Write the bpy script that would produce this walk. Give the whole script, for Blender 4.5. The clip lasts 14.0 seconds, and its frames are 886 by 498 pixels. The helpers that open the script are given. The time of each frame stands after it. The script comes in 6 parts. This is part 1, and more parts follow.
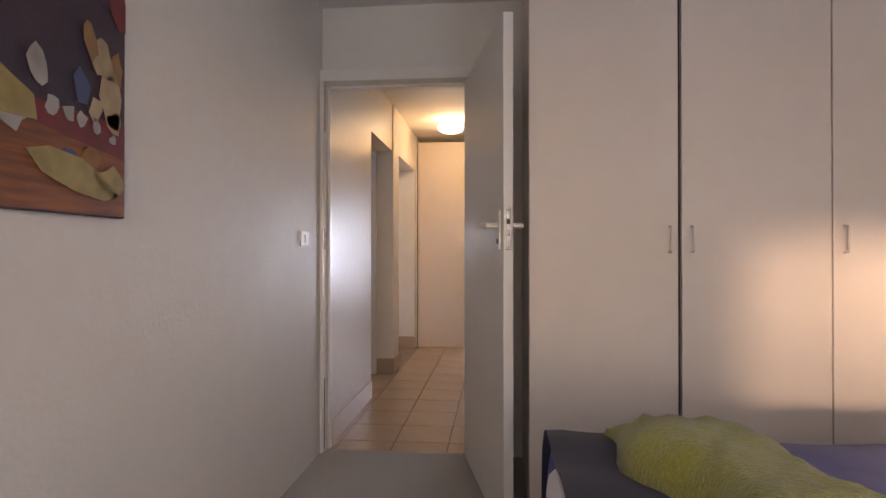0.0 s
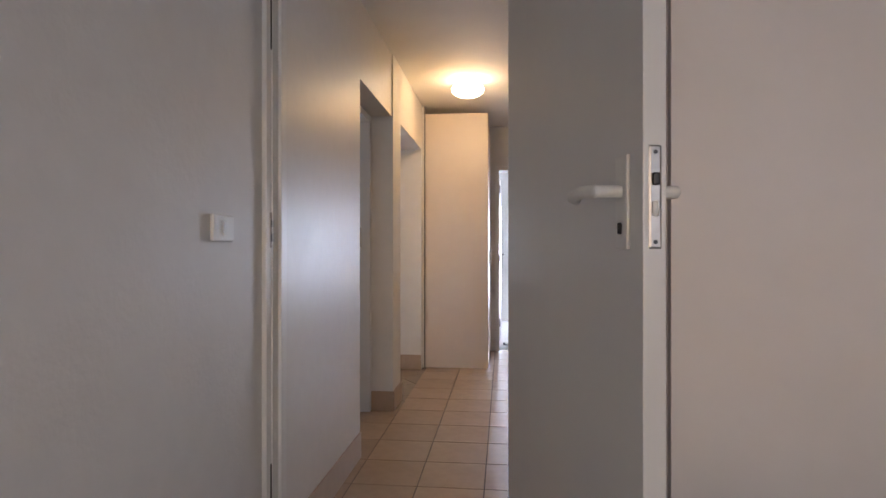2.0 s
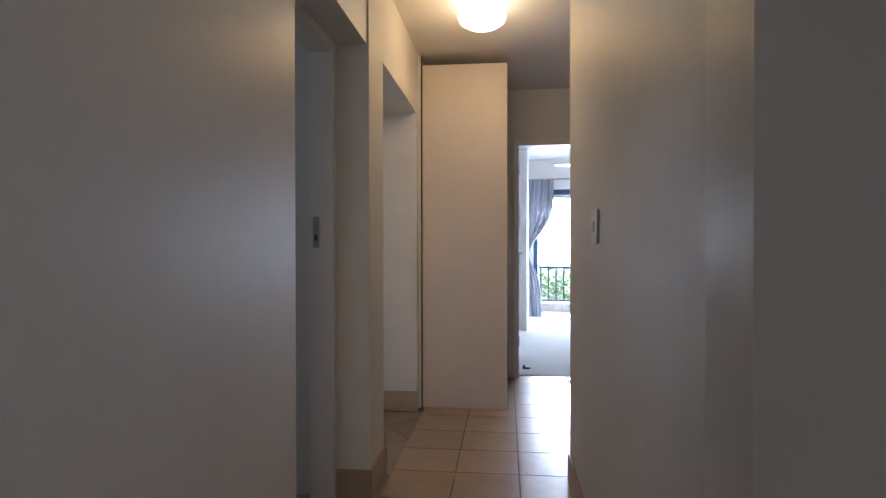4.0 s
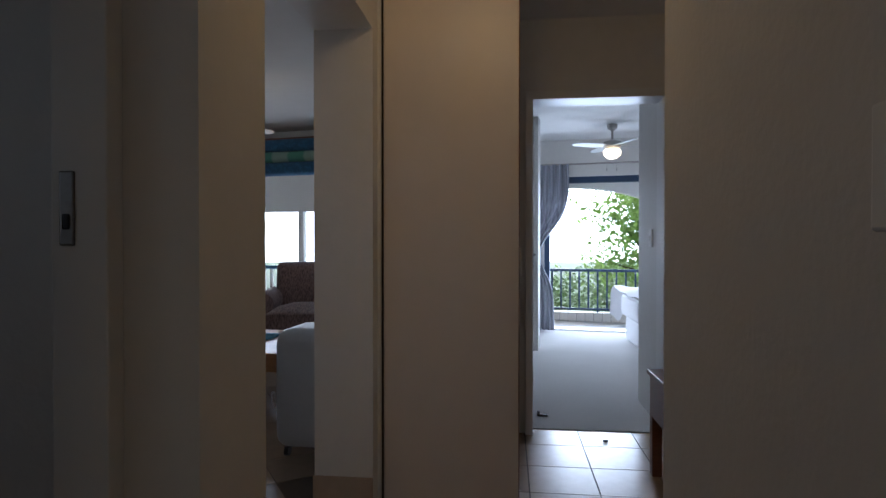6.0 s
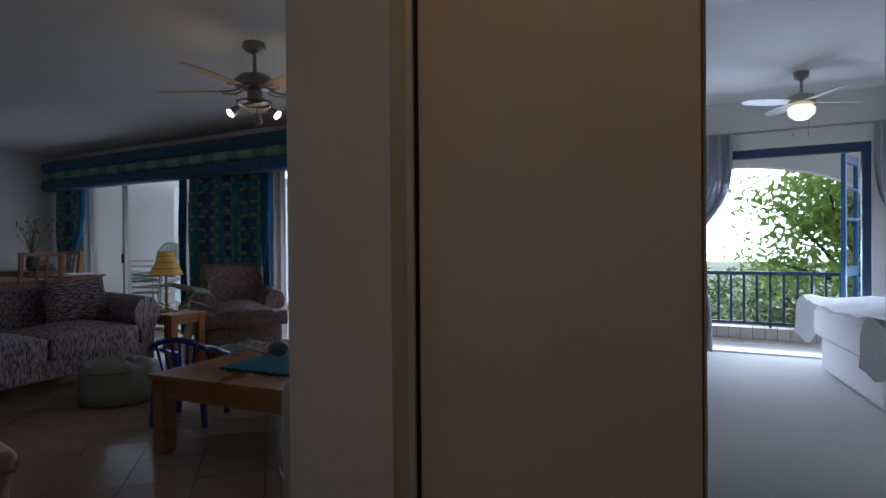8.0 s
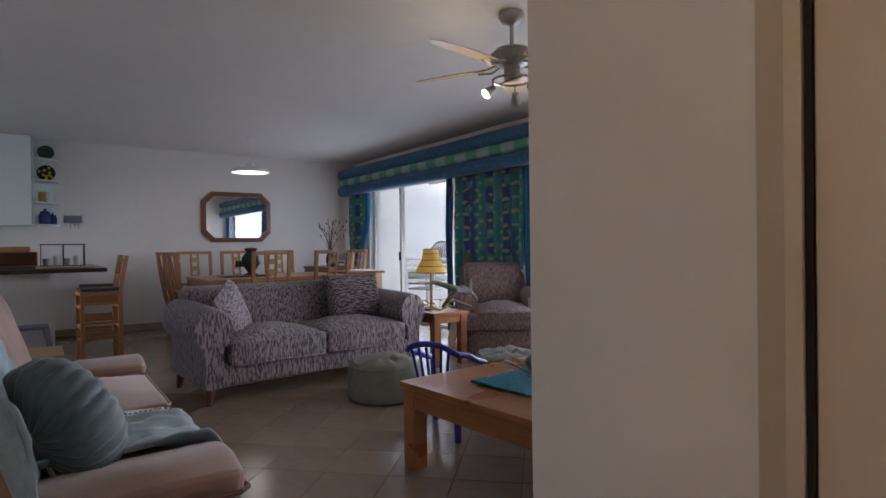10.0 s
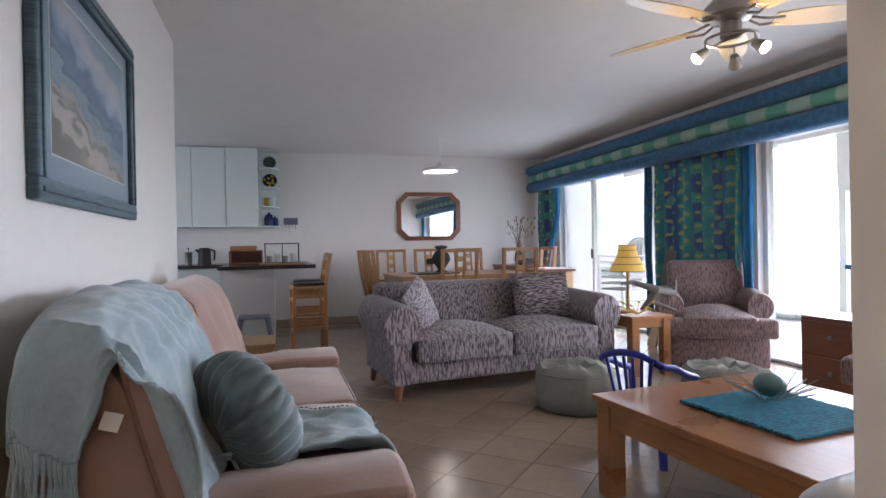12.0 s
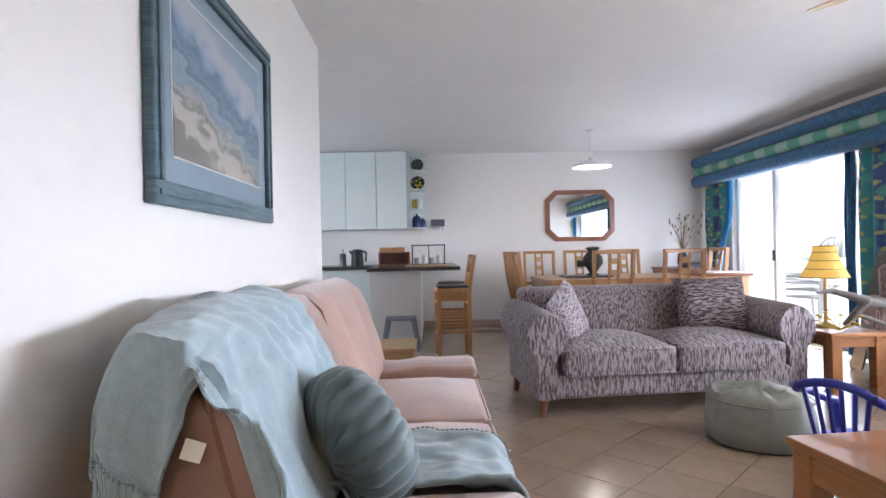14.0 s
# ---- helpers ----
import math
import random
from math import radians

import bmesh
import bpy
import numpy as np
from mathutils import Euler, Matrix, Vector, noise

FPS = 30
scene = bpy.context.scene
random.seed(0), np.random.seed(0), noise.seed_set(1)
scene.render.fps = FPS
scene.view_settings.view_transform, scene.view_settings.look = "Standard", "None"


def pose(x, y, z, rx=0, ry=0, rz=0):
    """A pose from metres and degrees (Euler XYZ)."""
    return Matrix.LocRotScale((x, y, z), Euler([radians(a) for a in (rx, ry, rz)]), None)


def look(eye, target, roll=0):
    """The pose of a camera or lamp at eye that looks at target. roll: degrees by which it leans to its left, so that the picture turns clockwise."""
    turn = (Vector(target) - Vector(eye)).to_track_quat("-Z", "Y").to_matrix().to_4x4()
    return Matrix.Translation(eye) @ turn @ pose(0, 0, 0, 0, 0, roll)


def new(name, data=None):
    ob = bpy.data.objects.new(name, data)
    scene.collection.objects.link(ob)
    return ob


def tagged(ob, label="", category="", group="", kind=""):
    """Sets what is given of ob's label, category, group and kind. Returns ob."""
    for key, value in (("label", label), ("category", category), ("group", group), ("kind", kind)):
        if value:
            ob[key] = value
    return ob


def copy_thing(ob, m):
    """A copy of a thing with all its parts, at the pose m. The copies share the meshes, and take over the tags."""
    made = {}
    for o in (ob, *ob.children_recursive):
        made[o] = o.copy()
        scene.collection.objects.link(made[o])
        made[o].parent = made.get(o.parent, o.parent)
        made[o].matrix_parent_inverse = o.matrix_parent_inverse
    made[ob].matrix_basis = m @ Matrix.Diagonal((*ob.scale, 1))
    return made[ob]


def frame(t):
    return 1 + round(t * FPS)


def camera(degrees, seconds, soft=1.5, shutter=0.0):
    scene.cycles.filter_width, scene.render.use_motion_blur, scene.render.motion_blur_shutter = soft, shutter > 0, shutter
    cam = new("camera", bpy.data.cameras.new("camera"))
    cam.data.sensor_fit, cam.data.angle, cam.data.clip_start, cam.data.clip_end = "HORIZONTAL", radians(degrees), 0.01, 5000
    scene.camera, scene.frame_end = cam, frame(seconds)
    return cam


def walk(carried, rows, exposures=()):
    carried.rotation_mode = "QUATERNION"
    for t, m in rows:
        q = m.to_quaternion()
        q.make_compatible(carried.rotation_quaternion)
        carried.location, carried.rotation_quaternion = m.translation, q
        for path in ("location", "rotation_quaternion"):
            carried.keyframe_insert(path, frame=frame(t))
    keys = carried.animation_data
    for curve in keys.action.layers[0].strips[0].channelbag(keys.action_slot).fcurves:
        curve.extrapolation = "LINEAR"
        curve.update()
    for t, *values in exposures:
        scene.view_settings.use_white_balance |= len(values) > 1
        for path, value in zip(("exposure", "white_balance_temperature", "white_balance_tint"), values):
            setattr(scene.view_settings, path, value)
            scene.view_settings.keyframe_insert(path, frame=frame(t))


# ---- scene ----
cam = camera(75.5, 14.0)
PATH = [
    (0, (0.555, 0.316, 1.133), (0.366, 2.307, 1.146), -0.0),
    (0.5, (0.505, 0.557, 1.141), (0.315, 2.548, 1.152), -0.0),
    (1, (0.486, 0.922, 1.142), (0.293, 2.913, 1.15), -0.0),
    (1.5, (0.426, 1.295, 1.134), (0.22, 3.284, 1.14), -0.0),
    (2, (0.357, 1.632, 1.144), (0.148, 3.621, 1.146), -0.0),
    (2.5, (0.317, 2.0, 1.144), (0.101, 3.988, 1.146), -0.1),
    (3, (0.235, 2.328, 1.162), (0.02, 4.316, 1.15), -0.1),
    (3.2, (0.208, 2.463, 1.17), (-0.008, 4.451, 1.158), -0.1),
    (5.5, (0.19, 4.242, 1.174), (-0.028, 6.23, 1.15), -0.1),
    (6, (0.167, 4.597, 1.164), (-0.06, 6.584, 1.145), 0.0),
    (6.5, (0.188, 4.964, 1.156), (-0.05, 6.949, 1.134), -0.3),
    (7, (0.213, 5.302, 1.151), (-0.113, 7.275, 1.127), -0.4),
    (7.5, (0.171, 5.61, 1.141), (-0.265, 7.562, 1.122), -0.4),
    (8, (0.099, 5.894, 1.138), (-0.558, 7.783, 1.119), -0.5),
    (8.5, (0.012, 6.087, 1.137), (-0.956, 7.837, 1.117), -0.5),
    (9, (-0.123, 6.226, 1.134), (-1.273, 7.863, 1.117), -0.5),
    (11.3, (-0.382, 6.587, 1.1), (-2.067, 7.664, 1.089), -1.0),
    (11.5, (-0.43, 6.591, 1.099), (-2.145, 7.619, 1.088), -1.0),
    (12, (-0.461, 6.634, 1.098), (-2.263, 7.503, 1.092), -1.1),
    (12.5, (-0.487, 6.641, 1.1), (-2.356, 7.351, 1.096), -1.1),
    (13, (-0.505, 6.654, 1.097), (-2.424, 7.219, 1.097), -1.1),
    (13.5, (-0.559, 6.7, 1.104), (-2.507, 7.152, 1.109), -1.2),
    (14, (-0.716, 6.788, 1.106), (-2.681, 7.158, 1.113), -1.2),
]
walk(cam, [(t, look(eye, target, roll)) for t, eye, target, roll in PATH],
     [(0, -0.1, 6400, 26), (1.0, -0.42, 6050, 25), (2.0, -0.2, 5800, 21), (2.6, -0.2, 5600, 19), (3.2, -0.35, 5450, 17), (4.6, -1.3, 5400, 15), (5.5, -1.95, 5400, 14), (6.5, -2.7, 5400, 14), (7.3, -3.0, 5300, 12), (8.1, -2.9, 5500, 15), (8.5, -2.5, 5650, 19), (9.2, -1.85, 5850, 20), (11.3, -0.72, 5850, 18), (12.1, -0.5, 5850, 19), (13, -0.04, 5850, 19), (14, 0.25, 5850, 19)])

# ---- world, sun, large lights ----
world = bpy.data.worlds.new("world")
scene.world = world
world.use_nodes = True
_sky = world.node_tree.nodes.new("ShaderNodeTexSky")
_sky.sky_type = "NISHITA"
_sky.sun_disc = False
_sky.sun_elevation, _sky.sun_rotation = radians(9), radians(162)
_bg = world.node_tree.nodes["Background"]
_bg.inputs["Strength"].default_value = 0.15
world.node_tree.links.new(_sky.outputs["Color"], _bg.inputs["Color"])

LIV = Matrix.Translation((-0.43, 5.97, 0)) @ pose(0, 0, 0, 0, 0, -9.5)   # the living room stands askew to the passage
CEIL = 2.53


def sun_lamp(name, aim, strength, angle, colour):
    d = bpy.data.lights.new(name, "SUN")
    d.energy, d.angle, d.color = strength, radians(angle), colour
    ob = new(name, d)
    ob.matrix_world = look((0, 0, 0), aim)
    return ob


def area_lamp(name, m, w, h, watts, colour=(1, 1, 1)):
    d = bpy.data.lights.new(name, "AREA")
    d.shape, d.size, d.size_y, d.energy, d.color = "RECTANGLE", w, h, watts, colour
    ob = new(name, d)
    ob.matrix_world = m
    return ob


def bulb(name, place, watts, colour, radius=0.04):
    d = bpy.data.lights.new(name, "POINT")
    d.energy, d.color, d.shadow_soft_size = watts, colour, radius
    ob = new(name, d)
    ob.location = place
    return ob


SKYWHITE = (0.82, 0.91, 1.0)
sun_lamp("sun", (0.33, 1.0, -0.17), 6.5, 3.0, (1.0, 0.68, 0.38))
# daylight standing in the openings; only the veranda and balcony doors are in view
area_lamp("daylight_sliding_door", LIV @ pose(-7.0, 4.97, 1.1, 90, 0, 180), 2.4, 1.9, 46, SKYWHITE)
area_lamp("daylight_glazed_door", LIV @ pose(-2.7, 4.97, 1.1, 90, 0, 180), 2.8, 1.9, 50, SKYWHITE)
area_lamp("daylight_balcony_door", LIV @ pose(0.74, 6.62, 1.05, 70, 0, 180), 1.35, 1.9, 215, SKYWHITE)
area_lamp("daylight_bedroom_window", pose(0.9, -2.42, 1.5, 90, 0, 0), 2.2, 1.2, 24, (1.0, 0.82, 0.66))
# added fill from an unseen east opening, to cool and brighten the passage wall
area_lamp("cool_fill_east", pose(3.17, -1.2, 1.5, 90, 0, 90), 1.4, 1.2, 20, (0.7, 0.86, 1.0))
area_lamp("daylight_side_window", pose(-2.28, 4.55, 1.6, 90, 0, -90), 0.8, 0.7, 3.5, SKYWHITE)
area_lamp("daylight_kitchen_window", LIV @ pose(-6.6, -3.05, 1.6, 90, 0, 0), 1.4, 1.0, 40, SKYWHITE)

# ---- materials ----


def mat(name, colour, rough=0.6, metal=0.0, grain=0.0, grain_size=40.0, bump=0.0, bump_size=120.0, second=None, vary=0.0,
        stretch=(1, 1, 1), patch=1.5, coat=0.0, sheen=0.0, transmission=0.0, emit=None, strength=0.0, gen=False):
    m = bpy.data.materials.new(name)
    m.use_nodes = True
    nt = m.node_tree
    n, l = nt.nodes, nt.links
    b = n["Principled BSDF"]
    b.inputs["Roughness"].default_value = rough
    b.inputs["Metallic"].default_value = metal
    b.inputs["Coat Weight"].default_value = coat
    b.inputs["Sheen Weight"].default_value = sheen
    b.inputs["Transmission Weight"].default_value = transmission
    c = (*colour, 1)
    b.inputs["Base Color"].default_value = c
    if emit:
        b.inputs["Emission Color"].default_value = (*emit, 1)
        b.inputs["Emission Strength"].default_value = strength
    tc = n.new("ShaderNodeTexCoord")
    mp = n.new("ShaderNodeMapping")
    mp.inputs["Scale"].default_value = stretch
    l.new(tc.outputs["Object"], mp.inputs["Vector"])
    if grain or second or vary:
        n1 = n.new("ShaderNodeTexNoise")
        n1.inputs["Scale"].default_value = grain_size
        n1.inputs["Detail"].default_value = 4
        n2 = n.new("ShaderNodeTexNoise")
        n2.inputs["Scale"].default_value = patch
        n2.inputs["Detail"].default_value = 3
        l.new(mp.outputs["Vector"], n1.inputs["Vector"])
        l.new(tc.outputs["Object"], n2.inputs["Vector"])
        ad = n.new("ShaderNodeMath")
        ad.operation = "ADD"
        l.new(n1.outputs["Fac"], ad.inputs[0])
        l.new(n2.outputs["Fac"], ad.inputs[1])
        rm = n.new("ShaderNodeMapRange")
        rm.inputs["From Min"].default_value, rm.inputs["From Max"].default_value = 0.7, 1.3
        l.new(ad.outputs[0], rm.inputs["Value"])
        mx = n.new("ShaderNodeMix")
        mx.data_type = "RGBA"
        lo = second or tuple(v * (1 - grain) for v in colour)
        mx.inputs[6].default_value = (*lo, 1)
        mx.inputs[7].default_value = c
        l.new(rm.outputs[0], mx.inputs[0])
        out = mx.outputs[2]
        if vary:
            oi = n.new("ShaderNodeObjectInfo")
            hs = n.new("ShaderNodeHueSaturation")
            mr = n.new("ShaderNodeMapRange")
            mr.inputs["To Min"].default_value, mr.inputs["To Max"].default_value = 1 - vary, 1 + vary
            l.new(oi.outputs["Random"], mr.inputs["Value"])
            l.new(mr.outputs[0], hs.inputs["Value"])
            l.new(out, hs.inputs["Color"])
            out = hs.outputs["Color"]
        l.new(out, b.inputs["Base Color"])
        rr = n.new("ShaderNodeMapRange")
        rr.inputs["To Min"].default_value, rr.inputs["To Max"].default_value = max(rough - 0.06, 0.02), min(rough + 0.08, 1)
        l.new(n2.outputs["Fac"], rr.inputs["Value"])
        l.new(rr.outputs[0], b.inputs["Roughness"])
    if bump:
        n3 = n.new("ShaderNodeTexNoise")
        n3.inputs["Scale"].default_value = bump_size
        n3.inputs["Detail"].default_value = 5
        l.new(mp.outputs["Vector"], n3.inputs["Vector"])
        bp = n.new("ShaderNodeBump")
        bp.inputs["Strength"].default_value = bump
        bp.inputs["Distance"].default_value = 0.01
        l.new(n3.outputs["Fac"], bp.inputs["Height"])
        l.new(bp.outputs["Normal"], b.inputs["Normal"])
    return m


WALL = mat("painted_plaster", (0.74, 0.72, 0.69), 0.5, grain=0.05, grain_size=14, bump=0.12, bump_size=60, patch=0.8)
SHEEN = mat("eggshell_paint", (0.74, 0.72, 0.69), 0.4, grain=0.05, grain_size=14, bump=0.08, bump_size=40, patch=0.8)
CEILING = mat("ceiling_paint", (0.78, 0.77, 0.75), 0.7, grain=0.04, grain_size=6, bump=0.1, bump_size=80)
GLOSS = mat("white_gloss_paint", (0.76, 0.75, 0.73), 0.3, grain=0.03, grain_size=8, bump=0.04, bump_size=40)
CREAM = mat("cream_laminate", (0.74, 0.66, 0.59), 0.38, grain=0.04, grain_size=10, bump=0.03, bump_size=60)
CUPBOARD = mat("cupboard_paint", (0.74, 0.68, 0.64), 0.42, grain=0.04, grain_size=9, bump=0.05, bump_size=50)
NEARBLACK = mat("near_black", (0.02, 0.018, 0.015), 0.9)
GROUT = mat("grout", (0.1, 0.075, 0.055), 0.9, grain=0.2, grain_size=60)
TILE = mat("ceramic_tile", (0.46, 0.335, 0.23), 0.22, grain=0.12, grain_size=18, vary=0.05, bump=0.03, bump_size=30, patch=4)
TILE_L = mat("ceramic_floor_tile", (0.33, 0.255, 0.185), 0.16, grain=0.14, grain_size=16, vary=0.06, bump=0.03, bump_size=30, patch=3)
SKIRT = mat("skirting_tile", (0.45, 0.34, 0.25), 0.3, grain=0.12, grain_size=20)
CARPET = mat("carpet", (0.36, 0.34, 0.31), 0.95, grain=0.25, grain_size=180, bump=0.5, bump_size=300, sheen=0.3)
CARPET2 = mat("pale_carpet", (0.5, 0.49, 0.47), 0.95, grain=0.18, grain_size=160, bump=0.5, bump_size=300, sheen=0.3)
WHITEPL = mat("white_plastic", (0.8, 0.79, 0.76), 0.35, grain=0.03)
STEEL = mat("brushed_steel", (0.36, 0.34, 0.32), 0.3, 0.9, grain=0.2, grain_size=60)
BLACK = mat("black_plastic", (0.02, 0.02, 0.022), 0.4)
NAVYP = mat("navy_paint", (0.02, 0.05, 0.11), 0.4, grain=0.2, grain_size=30)
ALU = mat("white_aluminium", (0.72, 0.72, 0.7), 0.35, grain=0.04)

# ---- builders ----


def box(bm, x0, x1, y0, y1, z0, z1, bevel=0.0, m=None, seg=1):
    """A box with softened edges, added to bm."""
    r = bmesh.ops.create_cube(bm, size=1)
    vs = r["verts"]
    bmesh.ops.transform(bm, matrix=Matrix.LocRotScale(((x0 + x1) / 2, (y0 + y1) / 2, (z0 + z1) / 2), None,
                                                      (abs(x1 - x0), abs(y1 - y0), abs(z1 - z0))), verts=vs)
    if bevel:
        es = list({e for v in vs for e in v.link_edges})
        rb = bmesh.ops.bevel(bm, geom=es, offset=bevel, segments=seg, profile=0.6, affect="EDGES")
        vs = list({v for f in rb["faces"] for v in f.verts} | {v for v in vs if v.is_valid})
    if m is not None:
        bmesh.ops.transform(bm, matrix=m, verts=vs)
    return vs


def tube(bm, a, b, r0, r1=None, seg=10, caps=True):
    """A tapered round bar from a to b."""
    a, b = Vector(a), Vector(b)
    d = b - a
    r = bmesh.ops.create_cone(bm, cap_ends=caps, segments=seg, radius1=r0, radius2=r0 if r1 is None else r1, depth=d.length)
    q = d.to_track_quat("Z", "Y").to_matrix().to_4x4()
    bmesh.ops.transform(bm, matrix=Matrix.Translation((a + b) / 2) @ q, verts=r["verts"])
    return r["verts"]


def lathe(bm, profile, seg=20, m=None, squash=1.0):
    """A turned body from (radius, height) pairs."""
    rings = []
    for r, z in profile:
        rings.append([bm.verts.new((max(r, 1e-4) * math.cos(2 * math.pi * k / seg), max(r, 1e-4) * squash * math.sin(2 * math.pi * k / seg), z)) for k in range(seg)])
    for a, b in zip(rings, rings[1:]):
        for k in range(seg):
            bm.faces.new((a[k], a[(k + 1) % seg], b[(k + 1) % seg], b[k]))
    vs = [v for ring in rings for v in ring]
    if m is not None:
        bmesh.ops.transform(bm, matrix=m, verts=vs)
    return vs


def part(name, bm, material, parent=None, label="", smooth=False, m=None):
    """One mesh object from a bmesh, under a thing or a part."""
    me = bpy.data.meshes.new(name)
    bmesh.ops.recalc_face_normals(bm, faces=bm.faces)
    if smooth:
        for f in bm.faces:
            f.smooth = True
    bm.to_mesh(me)
    bm.free()
    me.materials.append(material)
    if smooth:
        me.set_sharp_from_angle(angle=radians(50))
    ob = new(name, me)
    ob.parent = parent
    if m is not None:
        ob.matrix_basis = m
    if label:
        ob["label"] = label
    return ob


def thing(name, m, label, category, group="", kind=""):
    """An empty at the base of a thing."""
    ob = new(name)
    ob.empty_display_size = 0.1
    ob.matrix_basis = m
    return tagged(ob, label, category, group, kind)


def slab(name, boxes, material, label, category="wall", m=None, bevel=0.0, parent=None):
    """A piece of the setting out of butted blocks."""
    bm = bmesh.new()
    for b in boxes:
        box(bm, *b, bevel=bevel)
    ob = part(name, bm, material, parent, m=m)
    if parent is None:
        tagged(ob, label, category, kind="structure")
    elif label:
        ob["label"] = label
    return ob


# ---- large structure: passage and bedrooms ----
T = 0.25
slab("wall_bedroom_west", [(-0.69, -0.44, -2.5, 3.5, 0, CEIL)], WALL, "smooth off-white plastered bedroom wall")
slab("wall_bedroom_door", [(-0.69, -0.42, 3.5, 3.62, 0, CEIL), (-0.42, 0.42, 3.5, 3.62, 2.14, CEIL), (0.42, 0.95, 3.5, 3.62, 0, CEIL)],
     WALL, "off-white plastered wall with a doorway to the passage")
# the gap at y -1.9 to -0.5 is added for the unseen east fill
slab("wall_bedroom_east", [(3.2, 3.4, -2.5, -1.9, 0, CEIL), (3.2, 3.4, -0.5, 3.5, 0, CEIL), (3.2, 3.4, -1.9, -0.5, 0, 0.9), (3.2, 3.4, -1.9, -0.5, 2.1, CEIL), (0.95, 3.4, 3.5, 3.62, 0, CEIL)], WALL, "plain off-white bedroom wall")
slab("wall_bedroom_south", [(-0.69, -0.2, -2.6, -2.5, 0, CEIL), (2.0, 3.4, -2.6, -2.5, 0, CEIL), (-0.2, 2.0, -2.6, -2.5, 0, 0.9), (-0.2, 2.0, -2.6, -2.5, 2.1, CEIL)],
     WALL, "plain bedroom wall with a window opening")
slab("floor_bedroom", [(-0.69, 3.4, -2.6, 3.53, -0.1, 0.006)], CARPET, "grey-beige short pile bedroom carpet", "floor")
slab("wall_passage_west", [(-0.68, -0.43, 3.62, 4.73, 0, CEIL), (-0.68, -0.43, 4.73, 5.63, 2.09, CEIL), (-0.68, -0.42, 5.63, 5.93, 0, CEIL),
                           (-0.68, -0.42, 5.93, 7.04, 2.10, CEIL)], SHEEN, "off-white plastered passage wall with two square openings")
slab("wall_pillar", [(-0.684, -0.42, 7.04, 11.6, 0, CEIL)], WALL, "off-white plastered wall end beside the passage cupboard")
slab("wall_passage_east", [(0.517, 0.72, 3.62, 5.94, 0, CEIL), (0.42, 0.517, 3.62, 3.72, 0, CEIL), (0.72, 1.9, 5.82, 5.94, 0, CEIL)], WALL, "off-white plastered passage wall")
slab("wall_recess_east", [(1.7, 1.9, 5.94, 8.14, 0, CEIL)], WALL, "off-white plastered wall of the passage recess")
slab("wall_second_bedroom_door", [(-0.42, 0.29, 8.14, 8.26, 0, CEIL), (0.29, 1.11, 8.14, 8.26, 2.06, CEIL), (1.11, 1.9, 8.14, 8.26, 0, CEIL)],
     WALL, "off-white wall with the second bedroom's doorway")
slab("wall_washroom", [(-2.4, -2.3, 3.62, 4.1, 0, CEIL), (-2.4, -2.3, 5.0, 5.7, 0, CEIL), (-2.4, -2.3, 4.1, 5.0, 0, 1.2), (-2.4, -2.3, 4.1, 5.0, 2.0, CEIL), (-2.3, -0.68, 3.62, 3.72, 0, CEIL)], WALL, "dim plastered wall of the side room")
slab("floor_passage_base", [(-2.4, 1.9, 3.53, 8.22, -0.1, -0.006)], GROUT, "brown grout bed under the passage tiles", "floor")
slab("ceiling", [(-11.5, 5.5, -2.6, 15.2, CEIL, CEIL + 0.12)], CEILING, "smooth off-white painted ceiling", "ceiling")

# ---- living room shell, in its own square ----
slab("wall_picture", [(-4.4, -0.02, -0.22, 0.0, 0, CEIL)], WALL, "off-white wall behind the brown couch", m=LIV)
slab("wall_mirror", [(-9.0, -8.8, -3.2, 5.2, 0, CEIL)], WALL, "off-white dining wall behind the mirror", m=LIV)
slab("wall_kitchen_east", [(-4.4, -4.2, -3.2, -0.22, 0, CEIL)], WALL, "plain kitchen side wall", m=LIV)
slab("wall_kitchen_south", [(-8.8, -7.3, -3.3, -3.2, 0, CEIL), (-5.9, -4.2, -3.3, -3.2, 0, CEIL), (-7.3, -5.9, -3.3, -3.2, 0, 1.1), (-7.3, -5.9, -3.3, -3.2, 2.1, CEIL)],
     WALL, "plain kitchen wall with a window opening", m=LIV)
slab("wall_window", [(-8.8, -8.3, 4.95, 5.15, 0, CEIL), (-8.3, -5.75, 4.95, 5.15, 2.08, CEIL), (-5.75, -4.43, 4.95, 5.15, 0, CEIL), (-4.43, -1.1, 4.95, 5.15, 2.08, CEIL),
                     (-1.1, 0.1, 4.95, 5.15, 0, CEIL)], WALL, "wall with two wide sliding door openings", m=LIV)
slab("floor_living_base", [(-9.0, 0.6, -3.3, 9.0, -0.1, -0.008)], GROUT, "dark grout bed under the living room tiles", "floor", m=LIV)

